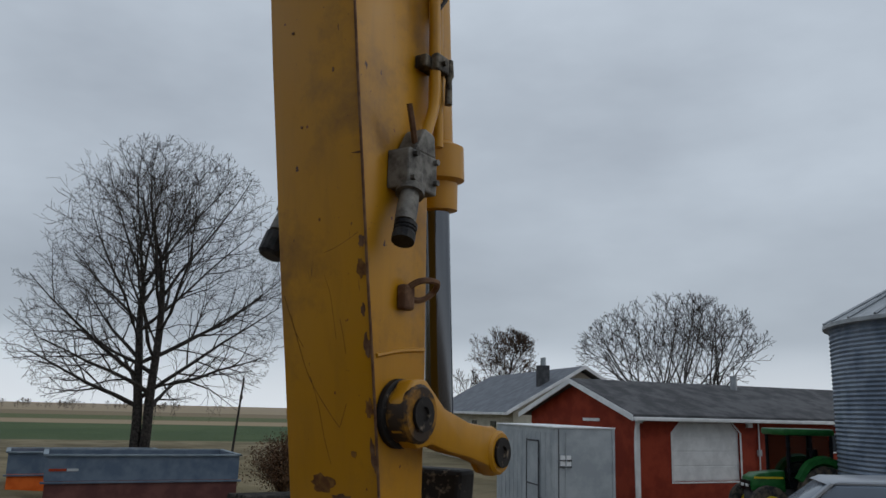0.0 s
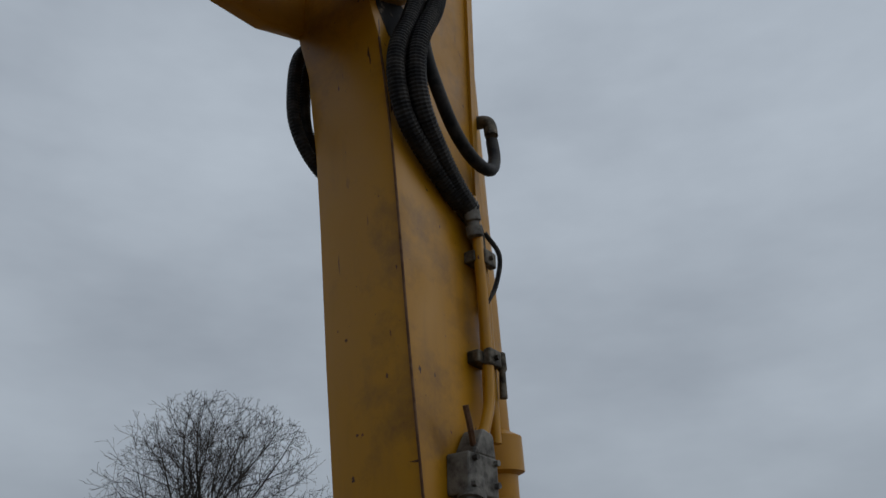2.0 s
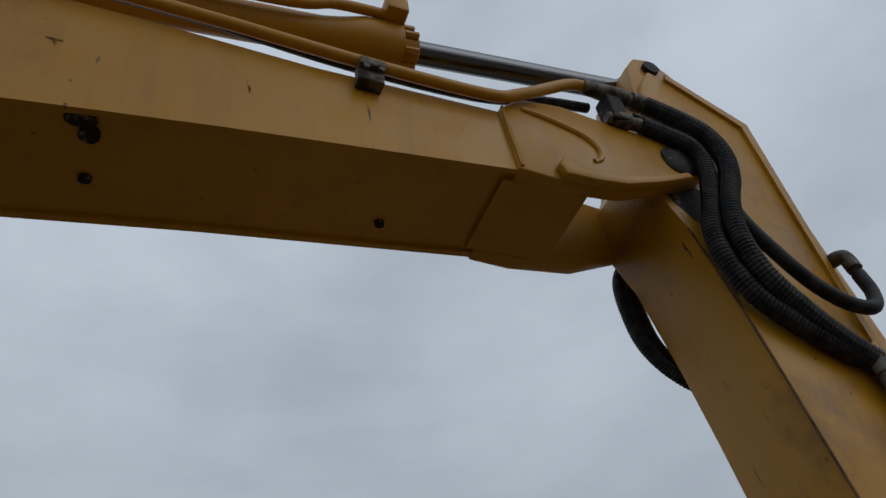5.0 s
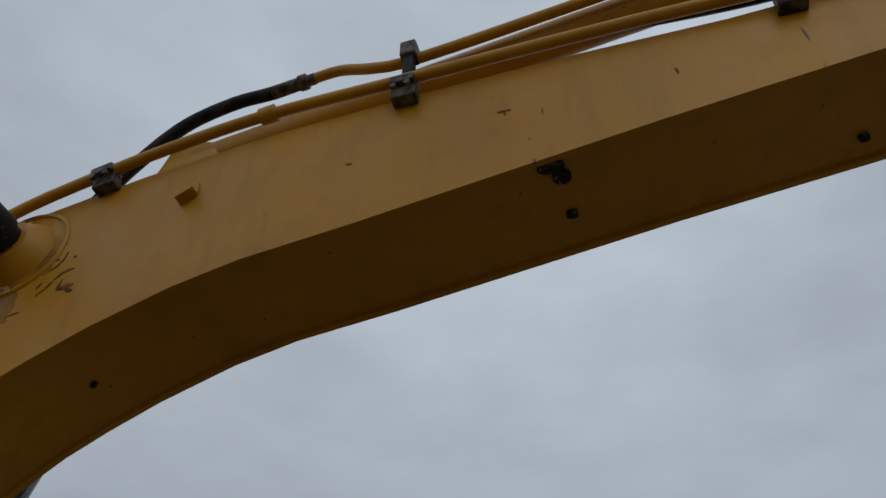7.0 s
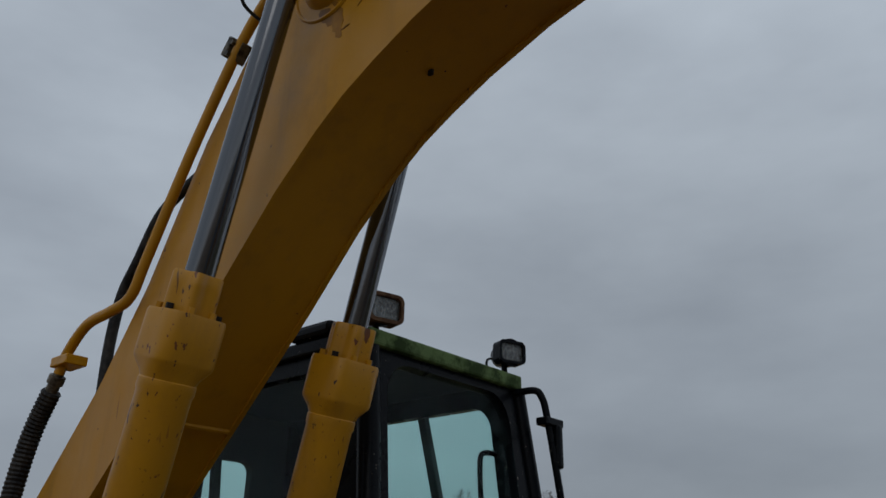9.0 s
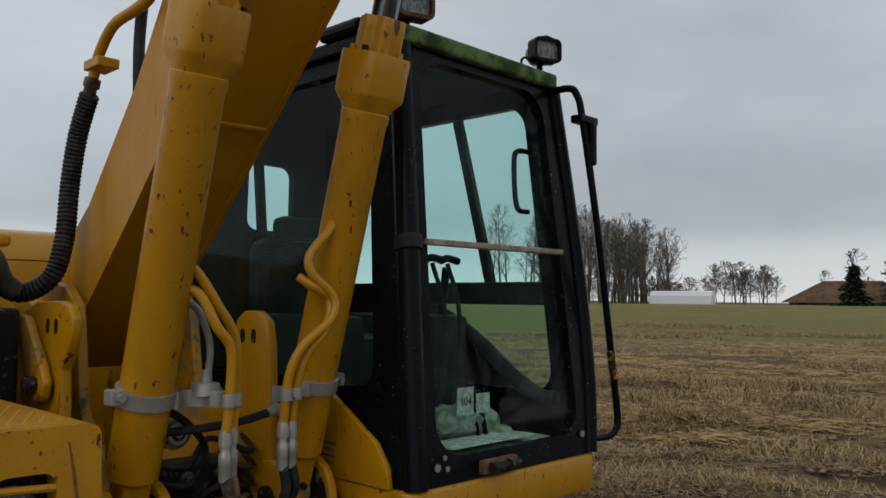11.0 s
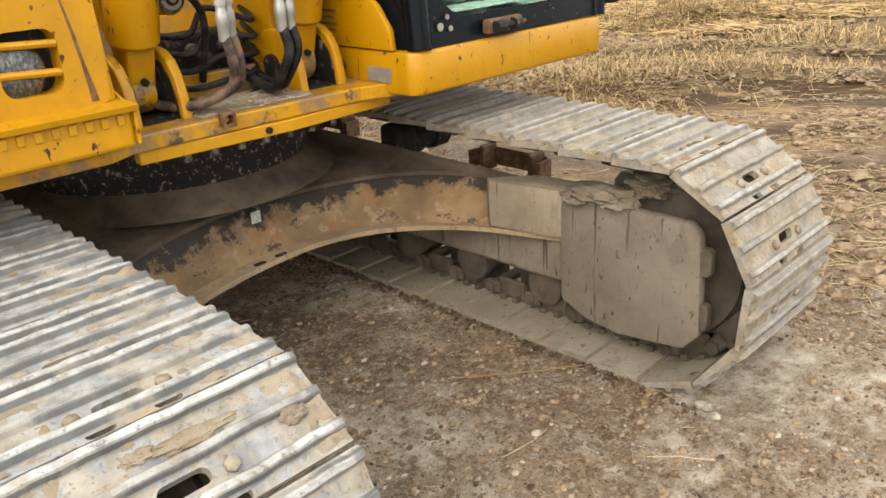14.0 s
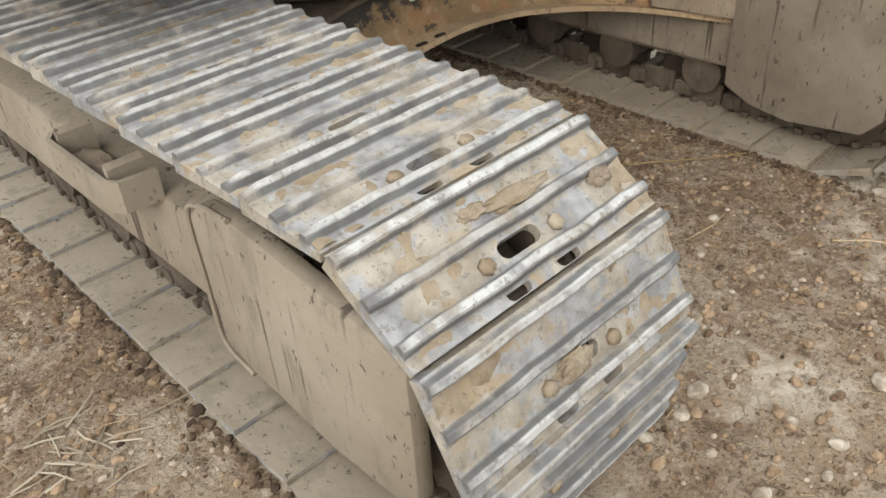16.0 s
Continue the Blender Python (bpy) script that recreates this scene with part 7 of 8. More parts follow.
def tree(at, label, seed, height, crown, stems, kids, twig=0.012, leaves=0, leaf_mat=None, leaf=0.11, **kw):
    t = tagged(empty("tree", (*at, ground_z(*at) - 0.1)), label, "tree")
    (tv, tf), (cv, cf) = tree_mesh(seed, height, crown, stems, kids, twig, **kw)
    for nm, vs, fs in (("trunk", tv, tf), ("crown", cv, cf)):
        ob = new(nm, mesh_of(nm, vs, fs, BARK))
        ob.parent = t
    if leaves:
        vs, fs = leaf_cloud(seed, cv, leaves, leaf)
        ob = new("leaves", mesh_of("leaves", vs, fs, leaf_mat))
        ob.parent = t
    return t


def spread_leaves(t, seed, count, size):
    """Single withered leaves hung evenly over all the twigs of a tree."""
    crown = [c for c in t.children if c.name.startswith("crown")][0]
    vs, fs = leaf_cloud(seed, [v.co.copy() for v in crown.data.vertices], count, size)
    ob = new("leaves", mesh_of("leaves", vs, fs, DEADLEAF))
    ob.parent = t


DEADLEAF = make_speckled("withered_brown_leaves", (0.05, 0.03, 0.02), (0.12, 0.07, 0.04), 3, 0.9, bump=0)
tree((-42.1, 36.8), "large bare spreading tree beyond the wagons", 7, 20, (10.5, 9.2, 9.6), 2, (12, 10, 7, 3), 0.0105, 0, DEADLEAF, 0.07, first=0.22, open_up=1.12, fork=0.03, lean_up=0.16, stem=0.52, thick=0.0165)
tree((-16.3, 62.6), "bare broad-crowned tree behind the red shed", 21, 11.5, (4.6, 8.3, 7.2), 4, (5, 7, 4, 3), 0.0155, 60, DEADLEAF, 0.07, first=0.15, open_up=0.7, fork=0.5, lean_up=0.3, thick=0.016, stem=0.5)
tree((-30.2, 61.1), "tree with withered leaves beside the house", 8, 9.6, (5.7, 3.8, 4.1), 1, (16, 9, 5, 3), 0.013, 0, DEADLEAF, 0.10, first=0.2)
spread_leaves(bpy.data.objects["tree.002"], 12, 5200, 0.060)
tree((-36.5, 66.0), "slim bare tree beside the house", 31, 6.5, (3.9, 2.2, 2.8), 1, (10, 6, 5), 0.02)

# ---- farm yard ----
CORRUGATED = make_speckled("weathered_galvanised_sheet", (0.13, 0.165, 0.22), (0.22, 0.265, 0.33), 1.2, 0.5, bump=0, metal=0.3)
ROOFMETAL = make_speckled("galvanised_roof_sheet", (0.27, 0.29, 0.31), (0.38, 0.40, 0.42), 2, 0.45, bump=0, metal=0.4)
REDWALL = make_speckled("red_painted_boards", (0.20, 0.024, 0.010), (0.27, 0.038, 0.016), 1.5, 0.7, bump=0.1)
SHINGLE = make_speckled("grey_shingle_roof", (0.055, 0.056, 0.06), (0.10, 0.10, 0.105), 1.6, 0.9, bump=0.3)
WHITE = make_speckled("white_painted_trim", (0.62, 0.63, 0.64), (0.74, 0.75, 0.76), 2, 0.6, bump=0)
CREAM = make_speckled("cream_house_siding", (0.42, 0.40, 0.33), (0.52, 0.50, 0.42), 1.2, 0.7, bump=0)
BLUEGREY = make_speckled("blue_grey_wagon_paint", (0.075, 0.105, 0.15), (0.11, 0.145, 0.19), 3, 0.5, bump=0)
BROWNRED = make_speckled("faded_red_brown_paint", (0.085, 0.033, 0.030), (0.125, 0.052, 0.045), 3, 0.6, bump=0)
ORANGE = make_speckled("bright_orange_paint", (0.55, 0.095, 0.012), (0.65, 0.13, 0.02), 3, 0.5, bump=0)
GREENPAINT = make_speckled("green_tractor_paint", (0.010, 0.085, 0.018), (0.02, 0.12, 0.028), 4, 0.35, bump=0)
TYRE = make_speckled("dusty_tyre_rubber", (0.02, 0.02, 0.02), (0.10, 0.08, 0.06), 6, 0.85)
GREYPANEL = make_speckled("grey_container_panel", (0.30, 0.33, 0.35), (0.38, 0.41, 0.43), 1.5, 0.6, bump=0)
CARPAINT = material("silver_car_paint", (0.30, 0.32, 0.35), 0.3, 0.4)
SMOKED = make_glass("smoked_cab_glass", (0.42, 0.50, 0.47))
# pale blue-grey mixed into the windscreen's own colour
PALEGLASS = material("pale_windscreen_glass", (0.15, 0.18, 0.22), 0.12, 0.0)
CARGLASS = material("dark_car_glass", (0.03, 0.04, 0.05), 0.08, 0.0)
HOUSEROOF = make_speckled("slate_grey_roof_sheet", (0.10, 0.11, 0.13), (0.15, 0.165, 0.185), 2, 0.6, bump=0)
LIMERIM = material("yellow_rim_paint", (0.55, 0.42, 0.02), 0.4)


def frame_at(p, q):
    """A pose at p whose x axis runs to q on the level; z of the ground at p."""
    d = Vector((q[0] - p[0], q[1] - p[1], 0))
    return pose(p[0], p[1], min(ground_z(*p), ground_z(*q)), 0, 0, math.degrees(math.atan2(d.y, d.x))), d.length


def move(bm, m):
    bmesh.ops.transform(bm, matrix=m, verts=bm.verts)
    return bm


# red shed: gable end from the far-left corner to the near corner, long wall to the right
m, wide = frame_at((-13.07, 32.51), (-7.69, 29.13))
m = Matrix.Translation((0, 0, -1.05 - m.translation.z)) @ m
long, eave, rise, over = 14.4, 2.88, 1.00, 0.35
shed = tagged(empty("shed"), "red shed with grey shingle roof and white garage door", "shed")
wall_bm = bmesh.new()
add_box(wall_bm, (0, 0, -0.3), (wide, 0.15, eave))
part("gable_wall", move(add_box(wall_bm, (0.0, 0.0, eave - 0.02), (0.01, 0.15, eave)), m), REDWALL, shed)
part("gable", move(prism([(0, eave), (wide, eave), (wide / 2, eave + rise)], 0.0, 0.15, axis=1), m), REDWALL, shed)
dx0, dx1, dz0, dz1 = 1.50, 4.42, 0.70, 2.62
for nm, lo, hi in (("side_wall", (wide - 0.15, 0.15, -0.3), (wide, dx0, eave)), ("side_wall", (wide - 0.15, dx1, -0.3), (wide, long, eave)), ("side_wall", (wide - 0.15, dx0, dz1), (wide, dx1, eave)), ("side_wall", (wide - 0.15, dx0, -0.3), (wide, dx1, dz0)),
                   ("rear_wall", (0, long, -0.3), (wide, long + 0.15, eave)), ("far_wall", (0, 0.15, -0.3), (0.15, long, eave))):
    part(nm, move(box(lo, hi), m), REDWALL, shed)
door = part("garage_door", move(box((wide - 0.12, dx0, dz0), (wide - 0.07, dx1, dz1)), m), WHITE, shed, "white sectional garage door")
for k in range(4):
    part("door_panel", move(box((wide - 0.075, dx0 + 0.04, dz0 + 0.03 + 0.47 * k), (wide - 0.055, dx1 - 0.04, dz0 + 0.47 + 0.47 * k), None, 0.01), m), WHITE, door)
for a, s in ((dx0, 1), (dx1, -1)):
    part("corner_board", move(prism([(a, dz1), (a, dz1 - 0.36), (a + s * 0.36, dz1)], wide - 0.04, wide - 0.005), m), REDWALL, shed)
    part("door_trim", move(box((wide, min(a, a - s * 0.07), dz0 - 0.06), (wide + 0.02, max(a, a - s * 0.07), dz1 - 0.36)), m), WHITE, shed)
    part("door_trim", move(prism([(a, dz1 - 0.36), (a - s * 0.07, dz1 - 0.36), (a + s * 0.36, dz1 + 0.05), (a + s * 0.36, dz1 - 0.02)], wide + 0.002, wide + 0.022), m), WHITE, shed)
part("door_trim", move(box((wide, dx0, dz0 - 0.06), (wide + 0.02, dx1, dz0 - 0.01)), m), WHITE, shed)
part("corner_trim", move(box((wide, 0.0, -0.2), (wide + 0.02, 0.16, eave - 0.25)), m), WHITE, shed)
part("wall_lamp", move(box((wide, 4.72, 2.46), (wide + 0.12, 4.95, 2.64), None, 0.02), m), WHITE, shed)
part("meter_box", move(box((wide, 5.19, 1.5), (wide + 0.10, 5.35, 1.72), None, 0.02), m), GREYPANEL, shed)
for s in (0, 1):
    edge = [(-over, eave - 0.18), (wide / 2, eave + rise + 0.06), (wide / 2, eave + rise + 0.16), (-over, eave - 0.06)]
    if s:
        edge = [(wide - u, v) for u, v in edge]
    part("roof_slope", move(prism(edge, -over, long + over, axis=1), m), SHINGLE, shed)
    trim = [(u, v - 0.07) if k in (0, 1) else (u, v) for k, (u, v) in enumerate(edge)]
    part("barge_board", move(prism([(u, v - 0.02) for u, v in trim], -over - 0.04, -over, axis=1), m), WHITE, shed)
part("gutter", move(box((wide + over - 0.02, -over, eave - 0.26), (wide + over + 0.1, long + over, eave - 0.14), None, 0.02), m), WHITE, shed)
part("downpipe", move(tube([(wide + over, 0.0, eave - 0.25), (wide + 0.05, -0.02, eave - 0.6), (wide + 0.05, -0.02, 0)], 0.05, 8), m), WHITE, shed)
part("roof_vent", move(rod((wide / 2 + 0.5, 6.9, eave + rise - 0.3), (wide / 2 + 0.5, 6.9, eave + rise + 0.5), 0.13), m), ROOFMETAL, shed)
part("side_window", move(box((wide, 8.75, 1.60), (wide + 0.03, 9.7, 2.31), None, 0.01), m), WHITE, shed)
part("gable_sign", move(box((wide * 0.55, -0.03, eave - 0.32), (wide * 0.7, 0.0, eave - 0.22)), m), WHITE, shed)
part("window_pane", move(box((wide + 0.03, 8.81, 1.66), (wide + 0.036, 9.64, 2.25)), m), CARGLASS, shed)
part("wall_pipe", move(rod((wide + 0.05, 5.27, 0), (wide + 0.05, 5.27, 2.6), 0.025), m), WHITE, shed)

# grey freight container before the shed
m, cw = frame_at((-7.62, 22.87), (-6.45, 24.01))
box_ob = tagged(empty("freight_container"), "grey freight container with a side door before the shed", "container")
part("body", move(box((0, 0, -0.3), (cw, 5.5, 2.40), None, 0.02), m), GREYPANEL, box_ob)
part("top_rail", move(box((-0.03, -0.03, 2.38), (cw + 0.03, 5.53, 2.42), None, 0.01), m), WHITE, box_ob)
for k in range(12):
    part("side_rib", move(box((-0.012, 0.25 + 0.42 * k, 0.1), (0.0, 0.40 + 0.42 * k, 2.25)), m), GREYPANEL, box_ob)
part("side_door", move(box((-0.05, 1.15, 0.05), (-0.012, 2.15, 2.0), None, 0.01), m), GREYPANEL, box_ob)
bmd = bmesh.new()
for lo, hi in (((-0.07, 1.11, 0.05), (-0.05, 1.15, 2.05)), ((-0.07, 2.15, 0.05), (-0.05, 2.19, 2.05)), ((-0.07, 1.11, 2.0), (-0.05, 2.19, 2.04)), ((-0.07, 1.15, 0.85), (-0.05, 2.15, 0.88))):
    add_box(bmd, lo, hi)
part("door_frame", move(bmd, m), SHINGLE, box_ob)
part("door_seam", move(box((0.10, -0.012, 0.05), (0.125, 0.0, 2.36)), m), SHINGLE, box_ob)
part("lock_plate", move(box((0.16, -0.02, 1.42), (0.44, 0.0, 1.70)), m), WHITE, box_ob, "pale lock plate")
for z in (1.40, 1.56):
    part("lock_bar", move(box((0.14, -0.045, z), (0.46, -0.02, z + 0.035), None, 0.006), m), SHINGLE, box_ob)
part("lock_rod", move(rod((0.30, -0.035, 0.1), (0.30, -0.035, 2.3), 0.014, sides=8), m), GREYPANEL, box_ob)
part("corner_post", move(box((cw - 0.06, -0.025, -0.2), (cw + 0.01, 0.0, 2.38)), m), GREYPANEL, box_ob)

# farm house: ridge running away from the yard, one roof slope and its chimney towards the wagons
hb, ha = (-15.08, 42.32), (-26.11, 52.59)
m, hl = frame_at(hb, ha)
m = Matrix.Translation((0, 0, -0.72 - m.translation.z)) @ m
house = tagged(empty("house"), "cream farm house with a grey metal roof", "house")
part("wall", move(box((0.3, -3.6, -0.9), (hl - 0.3, 3.6, 2.55)), m), CREAM, house)
for s in (-1, 1):
    part("roof", move(prism([(s * 4.15, 2.35), (0.0, 4.72), (0.0, 4.86), (s * 4.15, 2.49)], -0.3, hl + 0.3, axis=0), m), HOUSEROOF, house)
    part("barge_board", move(prism([(s * 4.15, 2.33), (0.0, 4.70), (0.0, 4.88), (s * 4.15, 2.51)], -0.36, -0.3, axis=0), m), WHITE, house)
    part("gutter", move(box((-0.3, s * 4.2 - 0.07, 2.32), (hl + 0.3, s * 4.2 + 0.07, 2.46), None, 0.02), m), WHITE, house)
for x in (0.3, hl - 0.5):
    part("gable_end", move(prism([(-3.6, 2.55), (3.6, 2.55), (0, 4.6)], x, x + 0.2, axis=0), m), CREAM, house)
stack = part("chimney", move(box((1.2, 1.3, 3.2), (1.75, 1.85, 4.9), None, 0.03), m), SHINGLE, house, "grey block chimney")
for dx in (0.08, 0.36):
    part("chimney_pot", move(rod((1.2 + dx, 1.58, 4.9), (1.2 + dx, 1.58, 5.3), 0.09), m), GREYPANEL, stack)
for x in (3.0, 6.5, 10.5):
    wdw = part("window", move(box((x, 3.6, 0.8), (x + 0.9, 3.64, 2.0)), m), CARGLASS, house)
    part("window_frame", move(box((x - 0.08, 3.6, 0.72), (x + 0.98, 3.66, 0.80)), m), WHITE, wdw)

# grain bin
bin_at = (2.33, 28.6)
bin_r, bin_e = 4.05, 4.33
zb = ground_z(*bin_at)
silo = tagged(empty("grain_bin", (*bin_at, 0)), "corrugated galvanised grain bin with a conical roof", "grain bin")
prof = []
n_cor = 96
for k in range(n_cor + 1):
    prof.append((k * (bin_e - zb) / n_cor, bin_r + (0.035 if k % 2 else 0.0)))
part("bin_wall", lathe((0, 0, zb), (0, 0, bin_e), prof, 96), CORRUGATED, silo)
part("bin_roof", lathe((0, 0, bin_e - 0.18), (0, 0, bin_e + 2.3), [(0, bin_r + 0.18), (0.10, bin_r + 0.18), (2.2, 0.5), (2.4, 0.4)], 48), ROOFMETAL, silo)
for k in range(28):
    a = 2 * math.pi * k / 28
    c, s = math.cos(a), math.sin(a)
    part("roof_rib", rod(((bin_r + 0.16) * c, (bin_r + 0.16) * s, bin_e - 0.06), (0.5 * c, 0.5 * s, bin_e + 2.06), 0.05, 0.03, 5), ROOFMETAL, silo)


# two box wagons with sloping hopper sides
RIMPAINT = make_speckled("pale_blue_rim_paint", (0.13, 0.175, 0.21), (0.20, 0.245, 0.28), 4, 0.5, bump=0)


def wagon(p, q, lower, label, depth, top):
    m, ln = frame_at(p, q)
    w = tagged(empty("wagon"), label, "wagon", "wagons behind the yard")
    z0 = top - m.translation.z
    for lo, hi in (((0, 0, z0 - 0.52), (ln, 0.05, z0 - 0.03)), ((0, depth - 0.05, z0 - 0.52), (ln, depth, z0 - 0.03)), ((0, 0.05, z0 - 0.52), (0.05, depth - 0.05, z0 - 0.03)), ((ln - 0.05, 0.05, z0 - 0.52), (ln, depth - 0.05, z0 - 0.03))):
        part("upper_board", move(box(lo, hi), m), BLUEGREY, w)
    part("lower_box", move(prism([(0, z0 - 1.2), (0, z0 - 0.52), (depth, z0 - 0.52), (depth, z0 - 1.2)], 0.02, ln - 0.02), m), lower, w)
    bmr = bmesh.new()
    for lo, hi in (((-0.05, -0.05, z0 - 0.034), (ln + 0.05, 0.05, z0)), ((-0.05, depth - 0.05, z0 - 0.034), (ln + 0.05, depth + 0.05, z0)),
                   ((-0.05, -0.05, z0 - 0.034), (0.05, depth, z0)), ((ln - 0.05, -0.05, z0 - 0.034), (ln + 0.05, depth, z0))):
        add_box(bmr, lo, hi)
    part("rim", move(bmr, m), RIMPAINT, w)
    part("side_lip", move(box((-0.06, -0.05, z0 - 0.57), (ln + 0.06, 0.0, z0 - 0.53), None, 0.008), m), BLUEGREY, w)
    if lower is BROWNRED:
        part("reflector", move(box((0.08, -0.012, z0 - 0.33), (0.40, -0.002, z0 - 0.28)), m), REDWALL, w)
        part("reflector", move(box((0.41, -0.012, z0 - 0.33), (0.62, -0.002, z0 - 0.28)), m), GREYPANEL, w)
    for x in (0.7, ln - 0.7):
        for y in (0.1, depth - 0.3):
            part("wheel", move(lathe((x, y, 0.38), (x, y + 0.2, 0.38), [(0, 0.2), (0, 0.36), (0.03, 0.38), (0.17, 0.38), (0.2, 0.36), (0.2, 0.2)], 20), m), TYRE, w, smooth=True)
    return w


wagon((-14.09, 13.06), (-12.05, 16.28), BROWNRED, "blue-grey and brown box wagon", 2.2, 0.69)
wagon((-17.9, 14.5), (-16.1, 17.57), ORANGE, "blue-grey and orange box wagon", 2.0, 0.53)

# light pole, bush, stacked logs
pz = ground_z(-36.27, 38.98)
pole = part("utility_pole", rod((-36.27, 38.98, pz), (-35.97, 39.25, pz + 4.5), 0.075, 0.055, 8), BARK)
tagged(pole, "leaning wooden utility pole by the field", "pole")
part("crossarm", box((-36.09, 39.10, pz + 3.2), (-35.95, 39.24, pz + 3.42), None, 0.02), BARK, pole)


BUSHLEAF = make_pieces("russet_bush_leaves", (0.045, 0.030, 0.020), (0.15, 0.080, 0.042))


def bush(at, seed, r, tall, count):
    """Arching twigs from one root with small withered leaves along their outer half."""
    rnd = random.Random(seed)
    vs, fs = [], []
    for _ in range(300):
        a, out = rnd.random() * 6.283, rnd.uniform(0.15, 1.0) * r
        top = tall * rnd.uniform(0.45, 1.0) * math.sqrt(max(0.1, 1 - 0.6 * (out / r) ** 2))
        pts = [Vector((math.cos(a) * out * f ** 1.4, math.sin(a) * out * f ** 1.4, top * (1 - (1 - f) ** 1.8))) for f in (0, 0.35, 0.7, 1.0)]
        s = Vector((-math.sin(a), math.cos(a), 0)) * 0.012
        for p, q in zip(pts, pts[1:]):
            o = len(vs)
            vs += [p - s, p + s, q + s * 0.6, q - s * 0.6]
            fs.append((o, o + 1, o + 2, o + 3))
        for _ in range(count // 300):
            f = rnd.uniform(0.3, 1.05)
            c = Vector((math.cos(a) * out * f ** 1.4, math.sin(a) * out * f ** 1.4, top * (1 - abs(1 - f) ** 1.8))) + Vector((rnd.gauss(0, 0.08), rnd.gauss(0, 0.08), rnd.gauss(0, 0.08)))
            d = Vector((rnd.gauss(0, 1), rnd.gauss(0, 1), rnd.gauss(0, 1))).normalized() * 0.026
            b = d.orthogonal().normalized() * 0.016
            o = len(vs)
            vs += [c - d, c + b, c + d, c - b]
            fs.append((o, o + 1, o + 2, o + 3))
    ob = new("bush", mesh_of("bush", vs, fs, BUSHLEAF))
    ob.location = (*at, ground_z(*at))
    return tagged(ob, "russet half-bare bush beside the wagons", "bush")


bush((-14.55, 20.35), 3, 1.25, 1.85, 11000)
rnd = random.Random(4)
m, ll = frame_at((-11.0, 15.15), (-10.2, 17.1))
for row in range(3):
    for k in range(6 - row):
        x0 = rnd.uniform(-0.2, 0.2)
        yy, zz = 0.2 * k + 0.1 * row - 0.5, 0.12 + 0.17 * row
        lg = part("log", move(rod((x0, yy, zz), (x0 + 1.9, yy + rnd.uniform(-0.05, 0.05), zz + rnd.uniform(-0.02, 0.02)), 0.095, 0.085, 9), m), BARK)
        tagged(lg, "rough split log on the stack", "log", "stacked logs")

# tractor
m, tl = frame_at((-4.02, 26.3), (-1.17, 28.4))
m = m @ Matrix.Scale(0.97, 4)
tr = tagged(empty("tractor"), "green farm tractor with a glazed cab", "tractor")
part("hood", move(prism([(0.75, 0.95), (0.80, 1.25), (1.0, 1.36), (1.78, 1.45), (1.78, 0.85), (0.85, 0.85)], 0.62, 1.32, 0.05), m @ pose(0, 0, 0, 0, 0, 0) @ Matrix(((0, 1, 0, 0), (1, 0, 0, 0), (0, 0, 1, 0), (0, 0, 0, 1)))), GREENPAINT, tr, smooth=True)
part("hood_stripe", move(box((0.85, 0.60, 1.22), (1.7, 0.615, 1.27)), m), LIMERIM, tr)
part("chassis", move(box((0.8, 0.7, 0.55), (3.0, 1.25, 0.95), None, 0.04), m), SHINGLE, tr)
part("cab_glass", move(prism([(1.78, 1.2), (1.72, 2.45), (2.95, 2.45), (3.1, 1.3)], 0.35, 1.6, 0.04, axis=1), m), SMOKED, tr)
part("grille", move(box((0.735, 0.66, 0.88), (0.765, 1.28, 1.16), None, 0.01), m), BLACK, tr)
for y in (0.74, 1.04):
    part("headlight", move(box((0.72, y, 0.98), (0.74, y + 0.17, 1.06), None, 0.008), m), WHITE, tr)
part("operator_seat", move(prism([(2.2, 1.25), (2.2, 1.42), (2.62, 1.45), (2.72, 2.05), (2.82, 2.05), (2.8, 1.25)], 0.72, 1.2, 0.03, axis=1), m), BLACK, tr)
part("cab_floor", move(box((1.8, 0.4, 1.0), (3.0, 1.55, 1.24)), m), BLACK, tr)
part("cab_roof", move(box((1.6, 0.25, 2.43), (3.1, 1.7, 2.62), None, 0.06), m), GREENPAINT, tr, smooth=True)
for x in (1.74, 2.4, 3.0):
    part("cab_post", move(rod((x, 0.33, 1.2), (x, 0.33, 2.45), 0.05, sides=6), m), BLACK, tr)
    part("cab_post", move(rod((x, 1.62, 1.2), (x, 1.62, 2.45), 0.05, sides=6), m), BLACK, tr)
